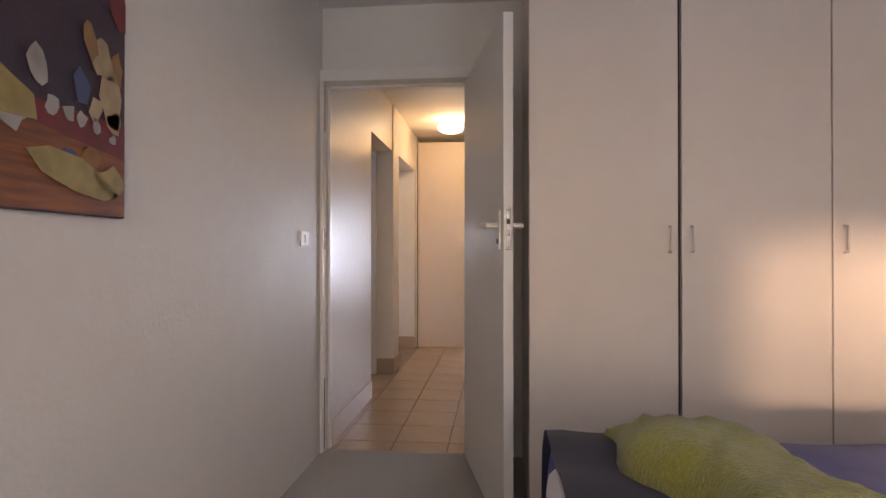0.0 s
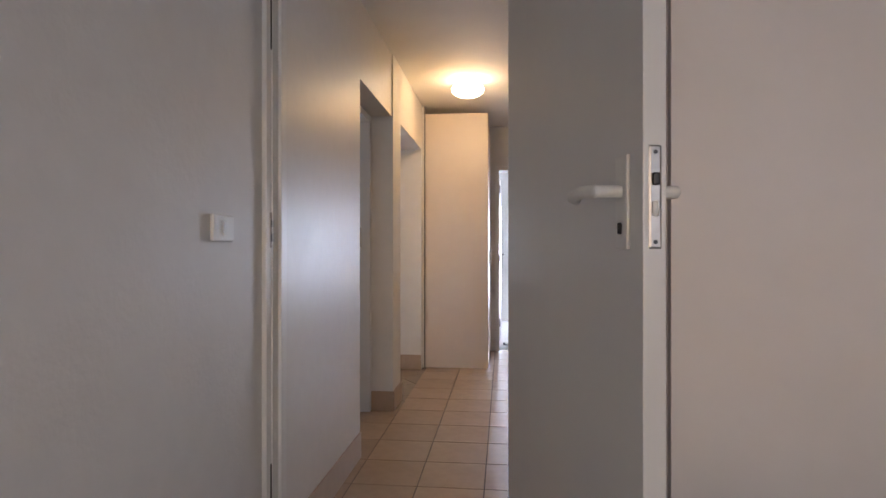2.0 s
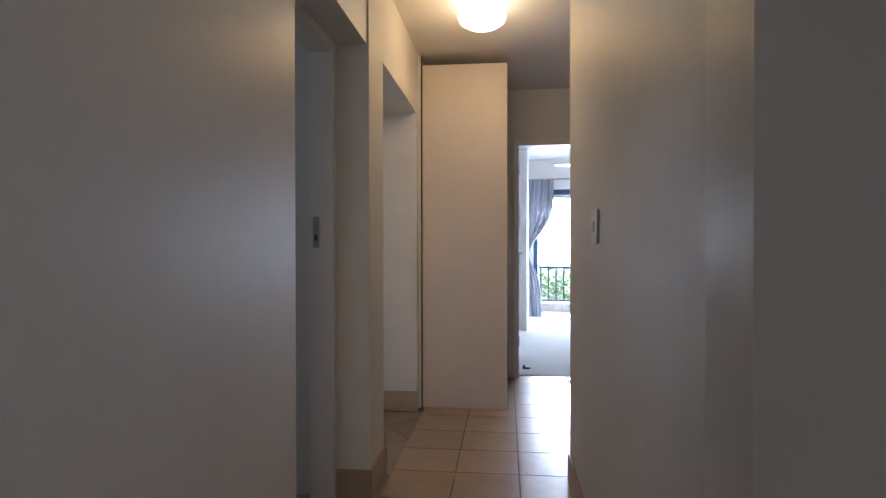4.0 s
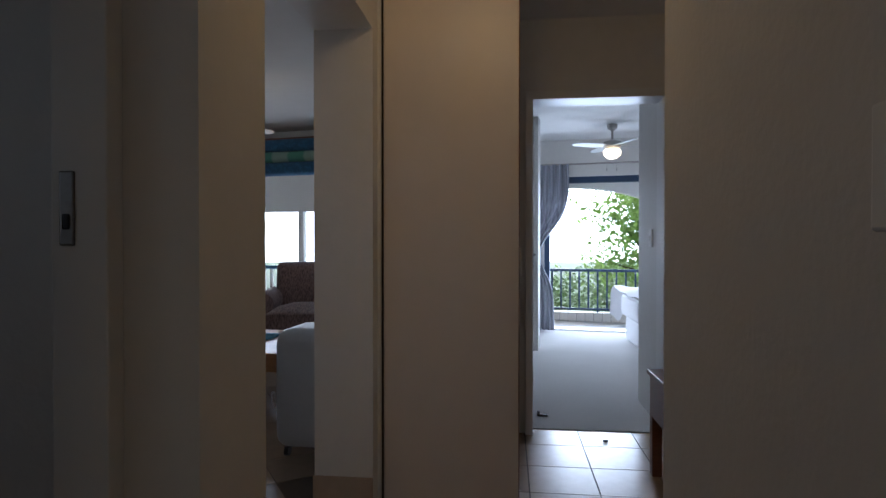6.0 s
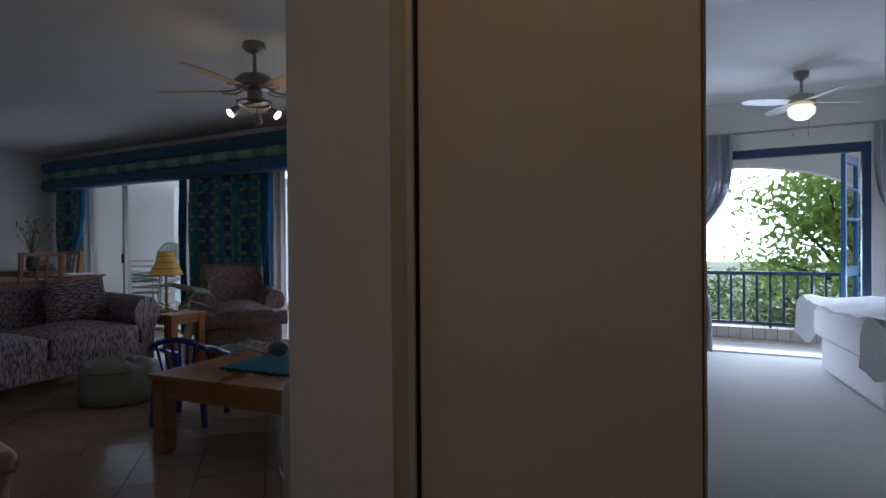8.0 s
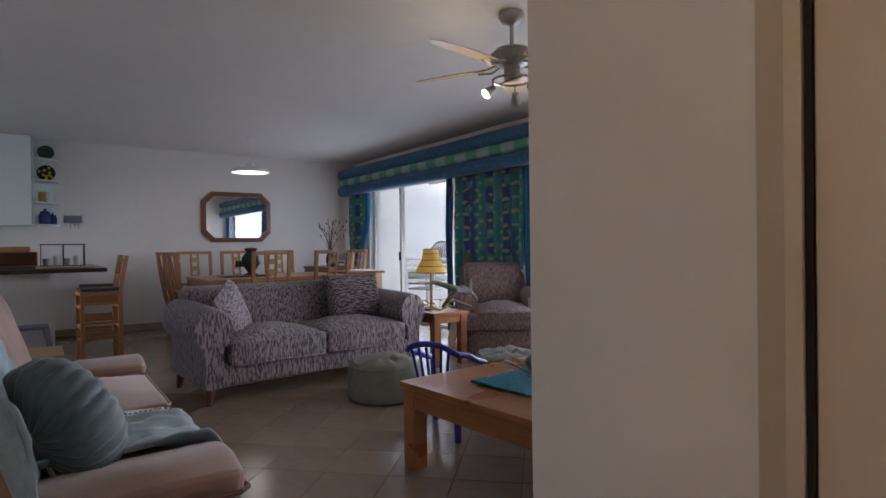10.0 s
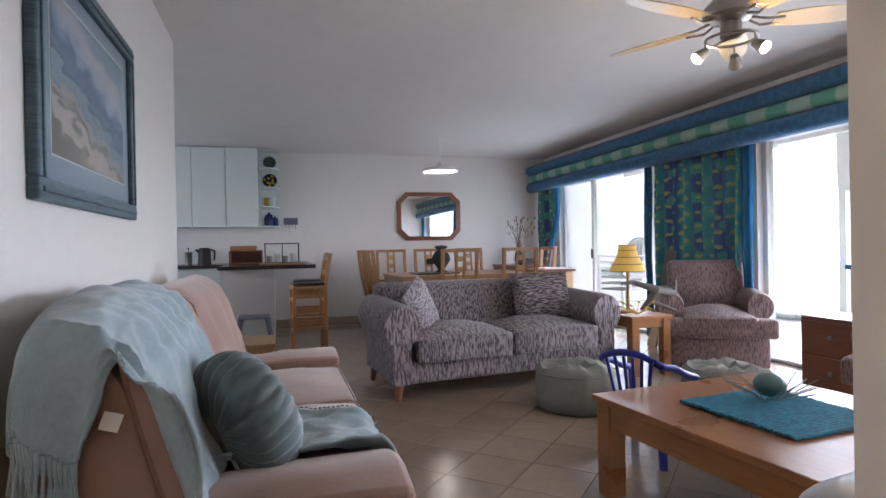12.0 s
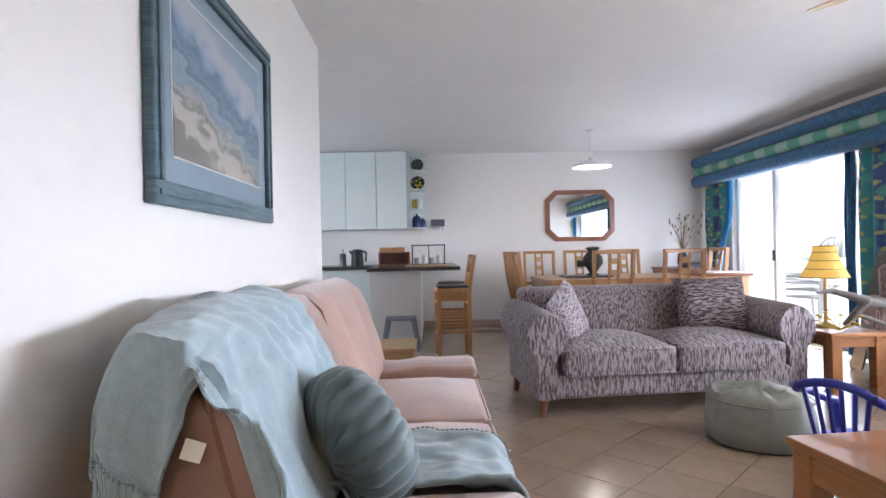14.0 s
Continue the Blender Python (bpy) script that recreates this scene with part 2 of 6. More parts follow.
# ---- second bedroom shell ----
slab("floor_second_bedroom", [(-0.42, 5.2, 8.22, 12.9, -0.09, 0.006)], CARPET2, "pale grey bedroom carpet", "floor")
slab("wall_second_bedroom_west", [(0.05, 0.25, 8.26, 12.5, 0, CEIL)], WALL, "white bedroom wall beside the open door")
slab("wall_second_bedroom_entry", [(1.117, 1.3, 8.26, 8.93, 0, CEIL), (1.3, 5.2, 8.83, 8.93, 0, CEIL)], WALL, "white plastered entry wall of the second bedroom")
slab("wall_second_bedroom_east", [(5.0, 5.2, 8.93, 12.6, 0, CEIL)], WALL, "plain white bedroom wall")
slab("wall_balcony_door", [(-0.45, 0.0, 6.5, 6.68, 0, CEIL), (0.0, 1.47, 6.5, 6.68, 2.05, CEIL), (1.47, 5.4, 6.5, 6.68, 0, CEIL)], WALL, "white wall round the wide balcony door", m=LIV)


def streaks(name, light, dark, scale, stretch, lo=0.45, hi=0.6, rough=0.9, bump=0.4):
    """Woven cloth with broken streaks of a second colour."""
    m = bpy.data.materials.new(name)
    m.use_nodes = True
    n, l = m.node_tree.nodes, m.node_tree.links
    b = n["Principled BSDF"]
    b.inputs["Roughness"].default_value = rough
    b.inputs["Sheen Weight"].default_value = 0.15
    tc, mp = n.new("ShaderNodeTexCoord"), n.new("ShaderNodeMapping")
    mp.inputs["Scale"].default_value = stretch
    l.new(tc.outputs["Object"], mp.inputs["Vector"])
    a = n.new("ShaderNodeTexNoise")
    a.inputs["Scale"].default_value, a.inputs["Detail"].default_value = scale, 2
    l.new(mp.outputs["Vector"], a.inputs["Vector"])
    f = n.new("ShaderNodeTexNoise")
    f.inputs["Scale"].default_value, f.inputs["Detail"].default_value = 350, 2
    l.new(tc.outputs["Object"], f.inputs["Vector"])
    r = n.new("ShaderNodeMapRange")
    r.inputs["From Min"].default_value, r.inputs["From Max"].default_value = lo, hi
    l.new(a.outputs["Fac"], r.inputs["Value"])
    mx = n.new("ShaderNodeMix")
    mx.data_type = "RGBA"
    mx.inputs[6].default_value, mx.inputs[7].default_value = (*dark, 1), (*light, 1)
    l.new(r.outputs[0], mx.inputs[0])
    l.new(mx.outputs[2], b.inputs["Base Color"])
    bp = n.new("ShaderNodeBump")
    bp.inputs["Strength"].default_value, bp.inputs["Distance"].default_value = bump, 0.004
    l.new(f.outputs["Fac"], bp.inputs["Height"])
    l.new(bp.outputs["Normal"], b.inputs["Normal"])
    return m


def wood(name, colour, dark, rough=0.35, axis=0, coat=0.15):
    st = [14, 14, 14]
    st[axis] = 1.2
    m = mat(name, colour, rough, second=dark, grain_size=5, stretch=tuple(st), bump=0.05, bump_size=8, patch=2.5, coat=coat)
    return m


NAVYC = streaks("navy_cotton", (0.016, 0.019, 0.06), (0.011, 0.013, 0.042), 8, (1, 1, 1), bump=0.2)
VIOLET = streaks("violet_cotton", (0.15, 0.15, 0.36), (0.11, 0.11, 0.29), 6, (1, 1, 1), bump=0.2)
LIME = mat("lime_towelling", (0.36, 0.36, 0.045), 0.95, grain=0.3, grain_size=90, bump=0.8, bump_size=160, sheen=0.5)
WHITEC = mat("white_bedding", (0.78, 0.78, 0.8), 0.9, grain=0.05, grain_size=20, bump=0.3, bump_size=14)
OAK = wood("honey_wood", (0.42, 0.22, 0.085), (0.3, 0.14, 0.05))
PINE = wood("pale_pine", (0.5, 0.32, 0.15), (0.4, 0.23, 0.1), 0.4)
REDWOOD = wood("red_brown_wood", (0.24, 0.09, 0.042), (0.15, 0.053, 0.025))
CURTG = streaks("grey_curtain_cloth", (0.34, 0.35, 0.4), (0.2, 0.21, 0.25), 30, (1, 1, 0.02), 0.4, 0.6)
GLASS = bpy.data.materials.new("clear_glass")
GLASS.use_nodes = True
_g = GLASS.node_tree.nodes["Principled BSDF"]
_g.inputs["Transmission Weight"].default_value, _g.inputs["Roughness"].default_value, _g.inputs["IOR"].default_value = 1.0, 0.0, 1.03
MIRROR = mat("mirror_glass", (0.85, 0.87, 0.87), 0.02, 1.0)
GLOWW = mat("lit_opal_glass", (0.9, 0.85, 0.75), 0.4, emit=(1.0, 0.78, 0.45), strength=14)
GLOWS = mat("lit_bulb", (0.9, 0.85, 0.75), 0.4, emit=(1.0, 0.86, 0.6), strength=40)
GLOWP = mat("lit_pendant_diffuser", (0.9, 0.88, 0.82), 0.4, emit=(1.0, 0.93, 0.8), strength=5)


def one(name, boxes, material, label, category, bevel=0.004, m=None, seg=2):
    """A thing of one piece out of softened blocks."""
    bm = bmesh.new()
    for b in boxes:
        box(bm, *b, bevel=bevel, seg=seg)
    return tagged(part(name, bm, material, m=m), label, category)


def pbox(name, b, material, parent, label="", bevel=0.004, seg=2, m=None, smooth=False):
    bm = bmesh.new()
    box(bm, *b, bevel=bevel, seg=seg)
    return part(name, bm, material, parent, label, m=m, smooth=smooth)


# ---- first bedroom ----
df = thing("door_frame", pose(0, 0, 0), "white gloss painted timber door frame round the bedroom doorway", "door frame", kind="structure")
pbox("jamb", (-0.455, -0.424, 3.46, 3.64, 0, 2.10), GLOSS, df)
pbox("jamb", (0.39, 0.45, 3.46, 3.64, 0, 2.10), GLOSS, df)
pbox("lintel", (-0.45, 0.45, 3.46, 3.64, 2.10, 2.165), GLOSS, df)
pbox("door_stop", (-0.424, -0.409, 3.55, 3.6, 0, 2.085), GLOSS, df)
pbox("lintel_stop", (-0.409, 0.375, 3.55, 3.6, 2.085, 2.10), GLOSS, df)
# near-black bars set on the inner jamb face, one high and one low
pbox("dark_bar", (-0.44, -0.4225, 3.49, 3.545, 1.82, 2.09), NEARBLACK, df, "near-black bar along the inner jamb face")
pbox("dark_bar", (-0.44, -0.4225, 3.49, 3.545, 0.02, 0.42), NEARBLACK, df, "near-black bar along the inner jamb face")
sp = pbox("strike_plate", (-0.427, -0.4215, 3.485, 3.515, 1.15, 1.27), STEEL, df, "steel strike plate")
pbox("latch_hole", (-0.423, -0.4205, 3.492, 3.508, 1.17, 1.2), BLACK, sp)
pbox("latch_hole", (-0.423, -0.4205, 3.492, 3.508, 1.22, 1.245), BLACK, sp)


def lever(bm, y, side):
    """A lever handle on the door's face."""
    tube(bm, (0.07, y, 0), (0.07, y + side * 0.055, 0), 0.011)
    pts = [(0.07, y + side * 0.05, 0), (0.12, y + side * 0.056, 0.003), (0.19, y + side * 0.05, 0.001), (0.2, y + side * 0.04, -0.002)]
    for a, b in zip(pts, pts[1:]):
        tube(bm, a, b, 0.0115)
    for p in pts:
        bmesh.ops.create_uvsphere(bm, u_segments=10, v_segments=6, radius=0.0115, matrix=Matrix.Translation(p))


_a = math.degrees(math.atan2(3.5 - 2.575, 0.392 - 0.598))
door1 = thing("door", pose(0.598, 2.575, 0.012, 0, 0, _a), "white painted flush interior door standing open", "door")
pbox("leaf", (0, 0.945, -0.02, 0.02, 0, 2.07), GLOSS, door1, bevel=0.003)
lk = pbox("lock_plate", (-0.0015, 0.004, -0.0115, 0.0115, 1.132, 1.3), STEEL, door1, "brushed steel lock faceplate")
pbox("latch", (-0.008, 0.0, -0.006, 0.006, 1.234, 1.255), BLACK, lk, "dark spring latch")
pbox("bolt", (-0.0025, 0.0, -0.005, 0.005, 1.185, 1.21), WHITEPL, lk)
for _z in (1.144, 1.288):
    bm = bmesh.new()
    tube(bm, (-0.0025, 0, _z), (0, 0, _z), 0.0035)
    part("screw", bm, BLACK, lk)
for side in (-1, 1):
    pl = pbox("handle_plate", (0.045, 0.092, 0.02 * side, 0.027 * side, 1.132, 1.292), WHITEPL, door1, "white plastic handle plate", bevel=0.003)
    bm = bmesh.new()
    lever(bm, 0.02 * side, side)
    part("lever_handle", bm, WHITEPL, pl, "white lever handle", smooth=True, m=pose(0, 0, 1.231))
    pbox("keyhole", (0.064, 0.073, 0.027 * side, 0.0278 * side, 1.158, 1.178), BLACK, pl)


def switch_plate(m, w, h, rockers, label):
    t = thing("light_switch", m, label, "light switch")
    pbox("plate", (-w / 2, w / 2, -0.011, 0.0, -h / 2, h / 2), WHITEPL, t, bevel=0.004)
    for k in range(rockers):
        x = (k - (rockers - 1) / 2) * 0.026
        pbox("rocker", (x - 0.008, x + 0.008, -0.0155, -0.01, -0.02, 0.02), GLOSS, t, bevel=0.002)
    return t


switch_plate(pose(-0.44, 3.18, 1.205, 0, 0, 90), 0.12, 0.075, 1, "white rectangular light switch on the bedroom wall")

# canvas print of colour patches
art = thing("canvas_print", pose(-0.44, 1.73, 1.222, 0, 0, 90), "unframed canvas print in dark blue, brown and orange", "picture")
CANVAS = mat("canvas_dark", (0.022, 0.02, 0.045), 0.55, second=(0.05, 0.02, 0.03), grain_size=5, patch=4, bump=0.3, bump_size=200)
pbox("canvas", (-1.05, 0.0, -0.022, 0.0, 0.0, 1.0), CANVAS, art, bevel=0.003)
BOARD = wood("printed_boards", (0.36, 0.12, 0.03), (0.12, 0.035, 0.014), 0.5)
PCOL = {"amber": (0.32, 0.14, 0.03), "cream": (0.42, 0.33, 0.2), "straw": (0.36, 0.28, 0.1), "white": (0.4, 0.38, 0.36), "denim": (0.06, 0.09, 0.2), "wine": (0.18, 0.02, 0.03), "tan": (0.3, 0.17, 0.07)}
PM = {k: mat("printed_" + k, v, 0.55, grain=0.35, grain_size=25, patch=12) for k, v in PCOL.items()}


def patch(name, pts, material, depth, parent):
    bm = bmesh.new()
    f = bm.faces.new([bm.verts.new((x, -0.022 - depth, z)) for x, z in [(min(x, -0.003), max(z, 0.004)) for x, z in pts]])
    r = bmesh.ops.extrude_face_region(bm, geom=[f])
    bmesh.ops.translate(bm, vec=(0, 0.0014, 0), verts=[v for v in r["geom"] if isinstance(v, bmesh.types.BMVert)])
    part(name, bm, material, parent)


def blob(cx, cz, rx, rz, k=14, rough=0.15, turn=0.0):
    out = []
    for i in range(k):
        a = 2 * math.pi * i / k
        s = 1 + random.uniform(-rough, rough)
        x, z = rx * s * math.cos(a), rz * s * math.sin(a)
        out.append((cx + x * math.cos(turn) - z * math.sin(turn), cz + x * math.sin(turn) + z * math.cos(turn)))
    return out


patch("painted_floor", [(-1.05, 0.0), (0, 0), (0, 0.15), (-0.3, 0.19), (-1.05, 0.25)], BOARD, 0.0015, art)
patch("painted_patch", [(-0.3, 0.19), (0, 0.15), (0, 0.24), (-0.3, 0.24)], PM["wine"], 0.0015, art)
for cx, cz, rx, rz, k, c, tn in ((-0.06, 0.3, 0.035, 0.085, 12, "cream", 0.1), (-0.09, 0.39, 0.035, 0.05, 12, "cream", 0.5), (-0.13, 0.42, 0.02, 0.045, 10, "tan", 0.2),
                                 (-0.035, 0.38, 0.018, 0.04, 10, "tan", 0.1), (-0.11, 0.26, 0.022, 0.03, 9, "cream", 0.0), (-0.045, 0.245, 0.028, 0.02, 9, "cream", 0),
                                 (-0.26, 0.53, 0.045, 0.04, 10, "amber", -0.4), (-0.03, 0.55, 0.03, 0.06, 9, "wine", 0.3), (-0.16, 0.3, 0.025, 0.05, 5, "denim", 0.3),
                                 (-0.29, 0.31, 0.022, 0.04, 9, "white", 0.2), (-0.38, 0.24, 0.08, 0.05, 8, "straw", -0.5), (-0.36, 0.2, 0.05, 0.04, 10, "white", 0.0),
                                 (-0.25, 0.235, 0.02, 0.022, 9, "white", 0), (-0.2, 0.23, 0.016, 0.022, 9, "white", 0), (-0.16, 0.225, 0.018, 0.02, 9, "white", 0.3),
                                 (-0.11, 0.22, 0.014, 0.018, 9, "white", 0), (-0.05, 0.195, 0.012, 0.012, 9, "white", 0), (-0.17, 0.09, 0.15, 0.045, 8, "straw", -0.25),
                                 (-0.06, 0.085, 0.055, 0.045, 9, "straw", 0), (-0.13, 0.14, 0.03, 0.03, 7, "amber", 0), (-0.2, 0.13, 0.03, 0.022, 6, "denim", 0),
                                 (-0.5, 0.3, 0.06, 0.05, 10, "tan", 0.3), (-0.7, 0.4, 0.1, 0.08, 10, "denim", 0), (-0.75, 0.12, 0.12, 0.03, 8, "straw", 0.1)):
    patch("painted_patch", blob(cx, cz, rx, rz, k, 0.3, tn), PM[c], 0.0032 if c in ("cream", "white", "amber", "denim", "wine") else 0.0048, art)

# built-in wardrobe
wd = thing("wardrobe", pose(0, 0, 0), "pinkish-white built-in wardrobe with flush full-height doors", "wardrobe")
pbox("carcass", (0.692, 3.19, 2.852, 3.49, 0.0, CEIL - 0.004), CUPBOARD, wd, bevel=0.002)
pbox("shadow_gap", (1.322, 1.333, 2.846, 2.853, 0.06, 2.5), NEARBLACK, wd)


def loop_handle(x, parent):
    bm = bmesh.new()
    for a, b in (((x, -0.001, -0.055), (x, -0.032, -0.05)), ((x, -0.032, -0.05), (x, -0.032, 0.05)), ((x, -0.032, 0.05), (x, -0.001, 0.055))):
        tube(bm, a, b, 0.0055, seg=8)
    for p in ((x, -0.032, -0.05), (x, -0.032, 0.05)):
        bmesh.ops.create_uvsphere(bm, u_segments=8, v_segments=6, radius=0.0056, matrix=Matrix.Translation(p))
    part("handle", bm, CUPBOARD, parent, "pale loop handle", smooth=True, m=pose(0, 2.83, 1.19))


for x0, x1, hx in ((0.694, 1.32, 1.285), (1.335, 1.936, 1.375), (1.942, 2.55, 1.985), (2.556, 3.185, 2.6)):
    dr = pbox("door", (x0, x1, 2.83, 2.85, 0.06, 2.5), CUPBOARD, wd, bevel=0.002)
    loop_handle(hx, dr)

# bed


def cloth_slab(w, d, h, drop, nx=34, ny=24, amp=0.012, seed=0, corner=0.09):
    """A soft cover over a box, w by d, top at h, hanging down by drop on all sides."""
    bm = bmesh.new()
    rows = []
    for j in range(ny + 1):
        row = []
        for i in range(nx + 1):
            a, b = (i / nx * 2 - 1), (j / ny * 2 - 1)
            x, y = a * (w / 2 + drop), b * (d / 2 + drop)
            ox, oy = max(abs(x) - w / 2, 0), max(abs(y) - d / 2, 0)
            o = math.hypot(ox, oy)
            cx, cy = max(min(x, w / 2), -w / 2), max(min(y, d / 2), -d / 2)
            if o > 0:
                r = corner
                ang = min(o / r, math.pi / 2)
                out = r * math.sin(ang) + 0.02 * math.sin(9 * (cx + cy) + seed) * min(o / drop, 1)
                down = r * (1 - math.cos(ang)) + max(o - r * math.pi / 2, 0)
                z = h - min(down, drop)
                x, y = cx + ox / o * out, cy + oy / o * out
            else:
                z = h
            z += amp * noise.noise((x * 3.1 + seed, y * 3.1, 0)) + amp * 0.5 * noise.noise((x * 9 + seed, y * 9, 2))
            row.append(bm.verts.new((x, y, z)))
        rows.append(row)
    for a, b in zip(rows, rows[1:]):
        for k in range(nx):
            bm.faces.new((a[k], a[k + 1], b[k + 1], b[k]))
    return bm


bed = thing("bed", pose(1.59, 1.02, 0.12), "made bed with a navy and violet duvet", "bed")
pbox("base", (-0.9, 0.95, -0.68, 0.7, -0.118, 0.28), NAVYC, bed, "navy divan base", bevel=0.03)
pbox("mattress", (-0.92, 0.97, -0.7, 0.72, 0.284, 0.5), WHITEC, bed, bevel=0.05, seg=3)
part("duvet", cloth_slab(1.85, 1.44, 0.565, 0.34, amp=0.02), VIOLET, bed, "rumpled violet duvet", smooth=True)
bm = cloth_slab(0.16, 1.36, 0.578, 0.38, nx=24, ny=36, amp=0.02, seed=3, corner=0.17)
part("folded_cover", bm, NAVYC, bed, "navy folded border of the duvet", smooth=True, m=pose(-0.84, 0, 0))
bm = bmesh.new()
g = []
for j in range(31):
    g.append([])
    for i in range(25):
        x, y = (i / 24 - 0.5) * 0.34, (j / 30 - 0.5) * 0.7
        e = min(1, 5 * min(i / 24, 1 - i / 24, j / 30, 1 - j / 30))
        w = 0.31 * (0.9 + 0.15 * math.sin(j * 0.4))
        z = 0.6 + 0.09 * e ** 0.5 + 0.02 * noise.noise((x * 5, y * 5, 7)) + 0.012 * noise.noise((x * 22, y * 22, 1))
        g[-1].append(bm.verts.new((x * w / 0.31, y, z)))
for a, b in zip(g, g[1:]):
    for k in range(24):
        bm.faces.new((a[k], a[k + 1], b[k + 1], b[k]))
_t = part("towel", bm, LIME, smooth=True, m=pose(1.0, 1.42, 0.085, 0, 0, 12))
_t.modifiers.new("thick", "SOLIDIFY").thickness = 0.03
tagged(_t, "fluffy lime green towel folded on the bed", "towel")

# ---- passage ----
lampo = thing("ceiling_light", pose(0.07, 6.3, CEIL), "lit round opal glass ceiling light", "ceiling light")
bm = bmesh.new()
lathe(bm, [(0.0, 0.0), (0.085, 0.0), (0.09, -0.012), (0.08, -0.03), (0.0, -0.03)], 28)
part("base", bm, WHITEPL, lampo, smooth=True)
bm = bmesh.new()
lathe(bm, [(0.07, -0.03), (0.115, -0.045), (0.135, -0.075), (0.125, -0.105), (0.085, -0.13), (0.03, -0.14), (0.0, -0.141)], 28)
part("shade", bm, GLOWW, lampo, "glowing opal glass bowl", smooth=True)
bulb("passage_bulb", (0.07, 6.3, CEIL - 0.2), 13.5, (1.0, 0.57, 0.17), 0.1)

cup = thing("tall_cupboard", pose(0, 0, 0), "tall cream laminate cupboard at the end of the passage", "cupboard")
pbox("side_panel", (-0.395, 0.212, 7.145, 7.165, 0.0, 2.46), CREAM, cup, bevel=0.002)
pbox("carcass", (-0.395, 0.189, 7.166, 8.135, 0.0, 2.455), CREAM, cup, bevel=0.002)
for y0, y1 in ((7.168, 7.64), (7.646, 8.13)):
    d = pbox("door", (0.192, 0.214, y0, y1, 0.03, 2.45), CREAM, cup, bevel=0.002)
    pbox("handle", (0.214, 0.236, y1 - 0.07 if y0 < 7.5 else y0 + 0.05, y1 - 0.05 if y0 < 7.5 else y0 + 0.07, 1.0, 1.14), WHITEPL, d)
pbox("edge_strip", (0.2125, 0.216, 7.147, 7.163, 0.0, 2.455), REDWOOD, cup, "thin brown edging strip", bevel=0.0)
slab("trim_filler", [(-0.42, -0.404, 7.13, 7.2, 0, CEIL)], WALL, "plaster filler strip beside the cupboard", "trim")
slab("trim_pillar", [(-0.4025, -0.3965, 7.138, 7.15, 0, CEIL)], NEARBLACK, "dark joint between pillar and cupboard", "trim")

sk = thing("skirting", pose(0, 0, 0), "brown ceramic skirting along the passage walls", "skirting", kind="structure")
for b in ((-0.43, -0.42, 3.65, 4.725), (-0.42, -0.408, 5.62, 5.94), (-0.684, -0.408, 5.62, 5.63), (-0.69, -0.42, 7.03, 7.04), (0.505, 0.517, 3.73, 5.945), (0.517, 0.72, 5.94, 5.95), (1.688, 1.7, 5.95, 8.13)):
    pbox("strip", (b[0], b[1], b[2], b[3], 0, 0.14), SKIRT, sk, bevel=0.003)
fr2 = thing("inner_door_frame", pose(0, 0, 0), "grey-white door frame of the side room", "door frame", kind="structure")
pbox("jamb", (-0.69, -0.575, 5.585, 5.63, 0, 2.09), GLOSS, fr2)
pbox("jamb", (-0.69, -0.575, 4.73, 4.775, 0, 2.09), GLOSS, fr2)
pbox("lintel", (-0.69, -0.575, 4.775, 5.585, 2.045, 2.09), GLOSS, fr2)
sp = pbox("strike_plate", (-0.67, -0.64, 5.581, 5.586, 1.16, 1.3), STEEL, fr2, "steel strike plate")
pbox("latch_hole", (-0.662, -0.648, 5.579, 5.583, 1.19, 1.22), BLACK, sp)
slab("wall_washroom_north", [(-2.3, -0.69, 5.66, 5.75, 0, CEIL)], WALL, "dim plastered side room wall")
switch_plate(pose(-1.05, 5.66, 1.17), 0.12, 0.075, 1, "white light switch on the side room wall")
switch_plate(pose(0.517, 5.12, 1.235, 0, 0, -90), 0.12, 0.12, 2, "white double rocker light switch on the passage wall")

bench = thing("side_table", pose(1.3, 7.2, 0), "red-brown wooden side table in the passage recess", "table")
pbox("tabletop", (-0.43, 0.38, -0.42, 0.42, 0.5, 0.525), REDWOOD, bench, bevel=0.006)
pbox("apron", (-0.4, 0.36, -0.39, -0.365, 0.38, 0.5), REDWOOD, bench)
pbox("apron", (-0.4, 0.36, 0.365, 0.39, 0.38, 0.5), REDWOOD, bench)
pbox("apron", (-0.42, -0.395, -0.39, 0.39, 0.3, 0.5), REDWOOD, bench)
for x in (-0.42, 0.31):
    for y in (-0.39, 0.34):
        pbox("leg", (x, x + 0.05, y, y + 0.05, 0, 0.5), REDWOOD, bench)

# ---- second bedroom ----
f2 = thing("bedroom_door_frame", pose(0, 0, 0), "cream painted door frame of the second bedroom", "door frame", kind="structure")
pbox("jamb", (0.27, 0.315, 8.1, 8.3, 0, 2.04), GLOSS, f2)
pbox("jamb", (1.085, 1.135, 8.1, 8.3, 0, 2.04), GLOSS, f2)
pbox("lintel", (0.27, 1.135, 8.1, 8.3, 2.035, 2.085), GLOSS, f2)
for z in (0.25, 1.0, 1.8):
    bm = bmesh.new()
    tube(bm, (0.318, 8.3, z), (0.318, 8.3, z + 0.09), 0.008)
    part("hinge", bm, BLACK, f2, "dark steel hinge")
d2 = thing("bedroom_door", pose(0.285, 8.31, 0.012, 0, 0, 88), "white flush bedroom door standing wide open", "door")
pbox("leaf", (0, 0.76, -0.02, 0.02, 0, 2.02), GLOSS, d2)
pbox("handle_plate", (0.69, 0.73, -0.027, -0.02, 0.95, 1.15), WHITEPL, d2)
bm = bmesh.new()
tube(bm, (0.71, -0.02, 1.07), (0.71, -0.06, 1.07), 0.01)
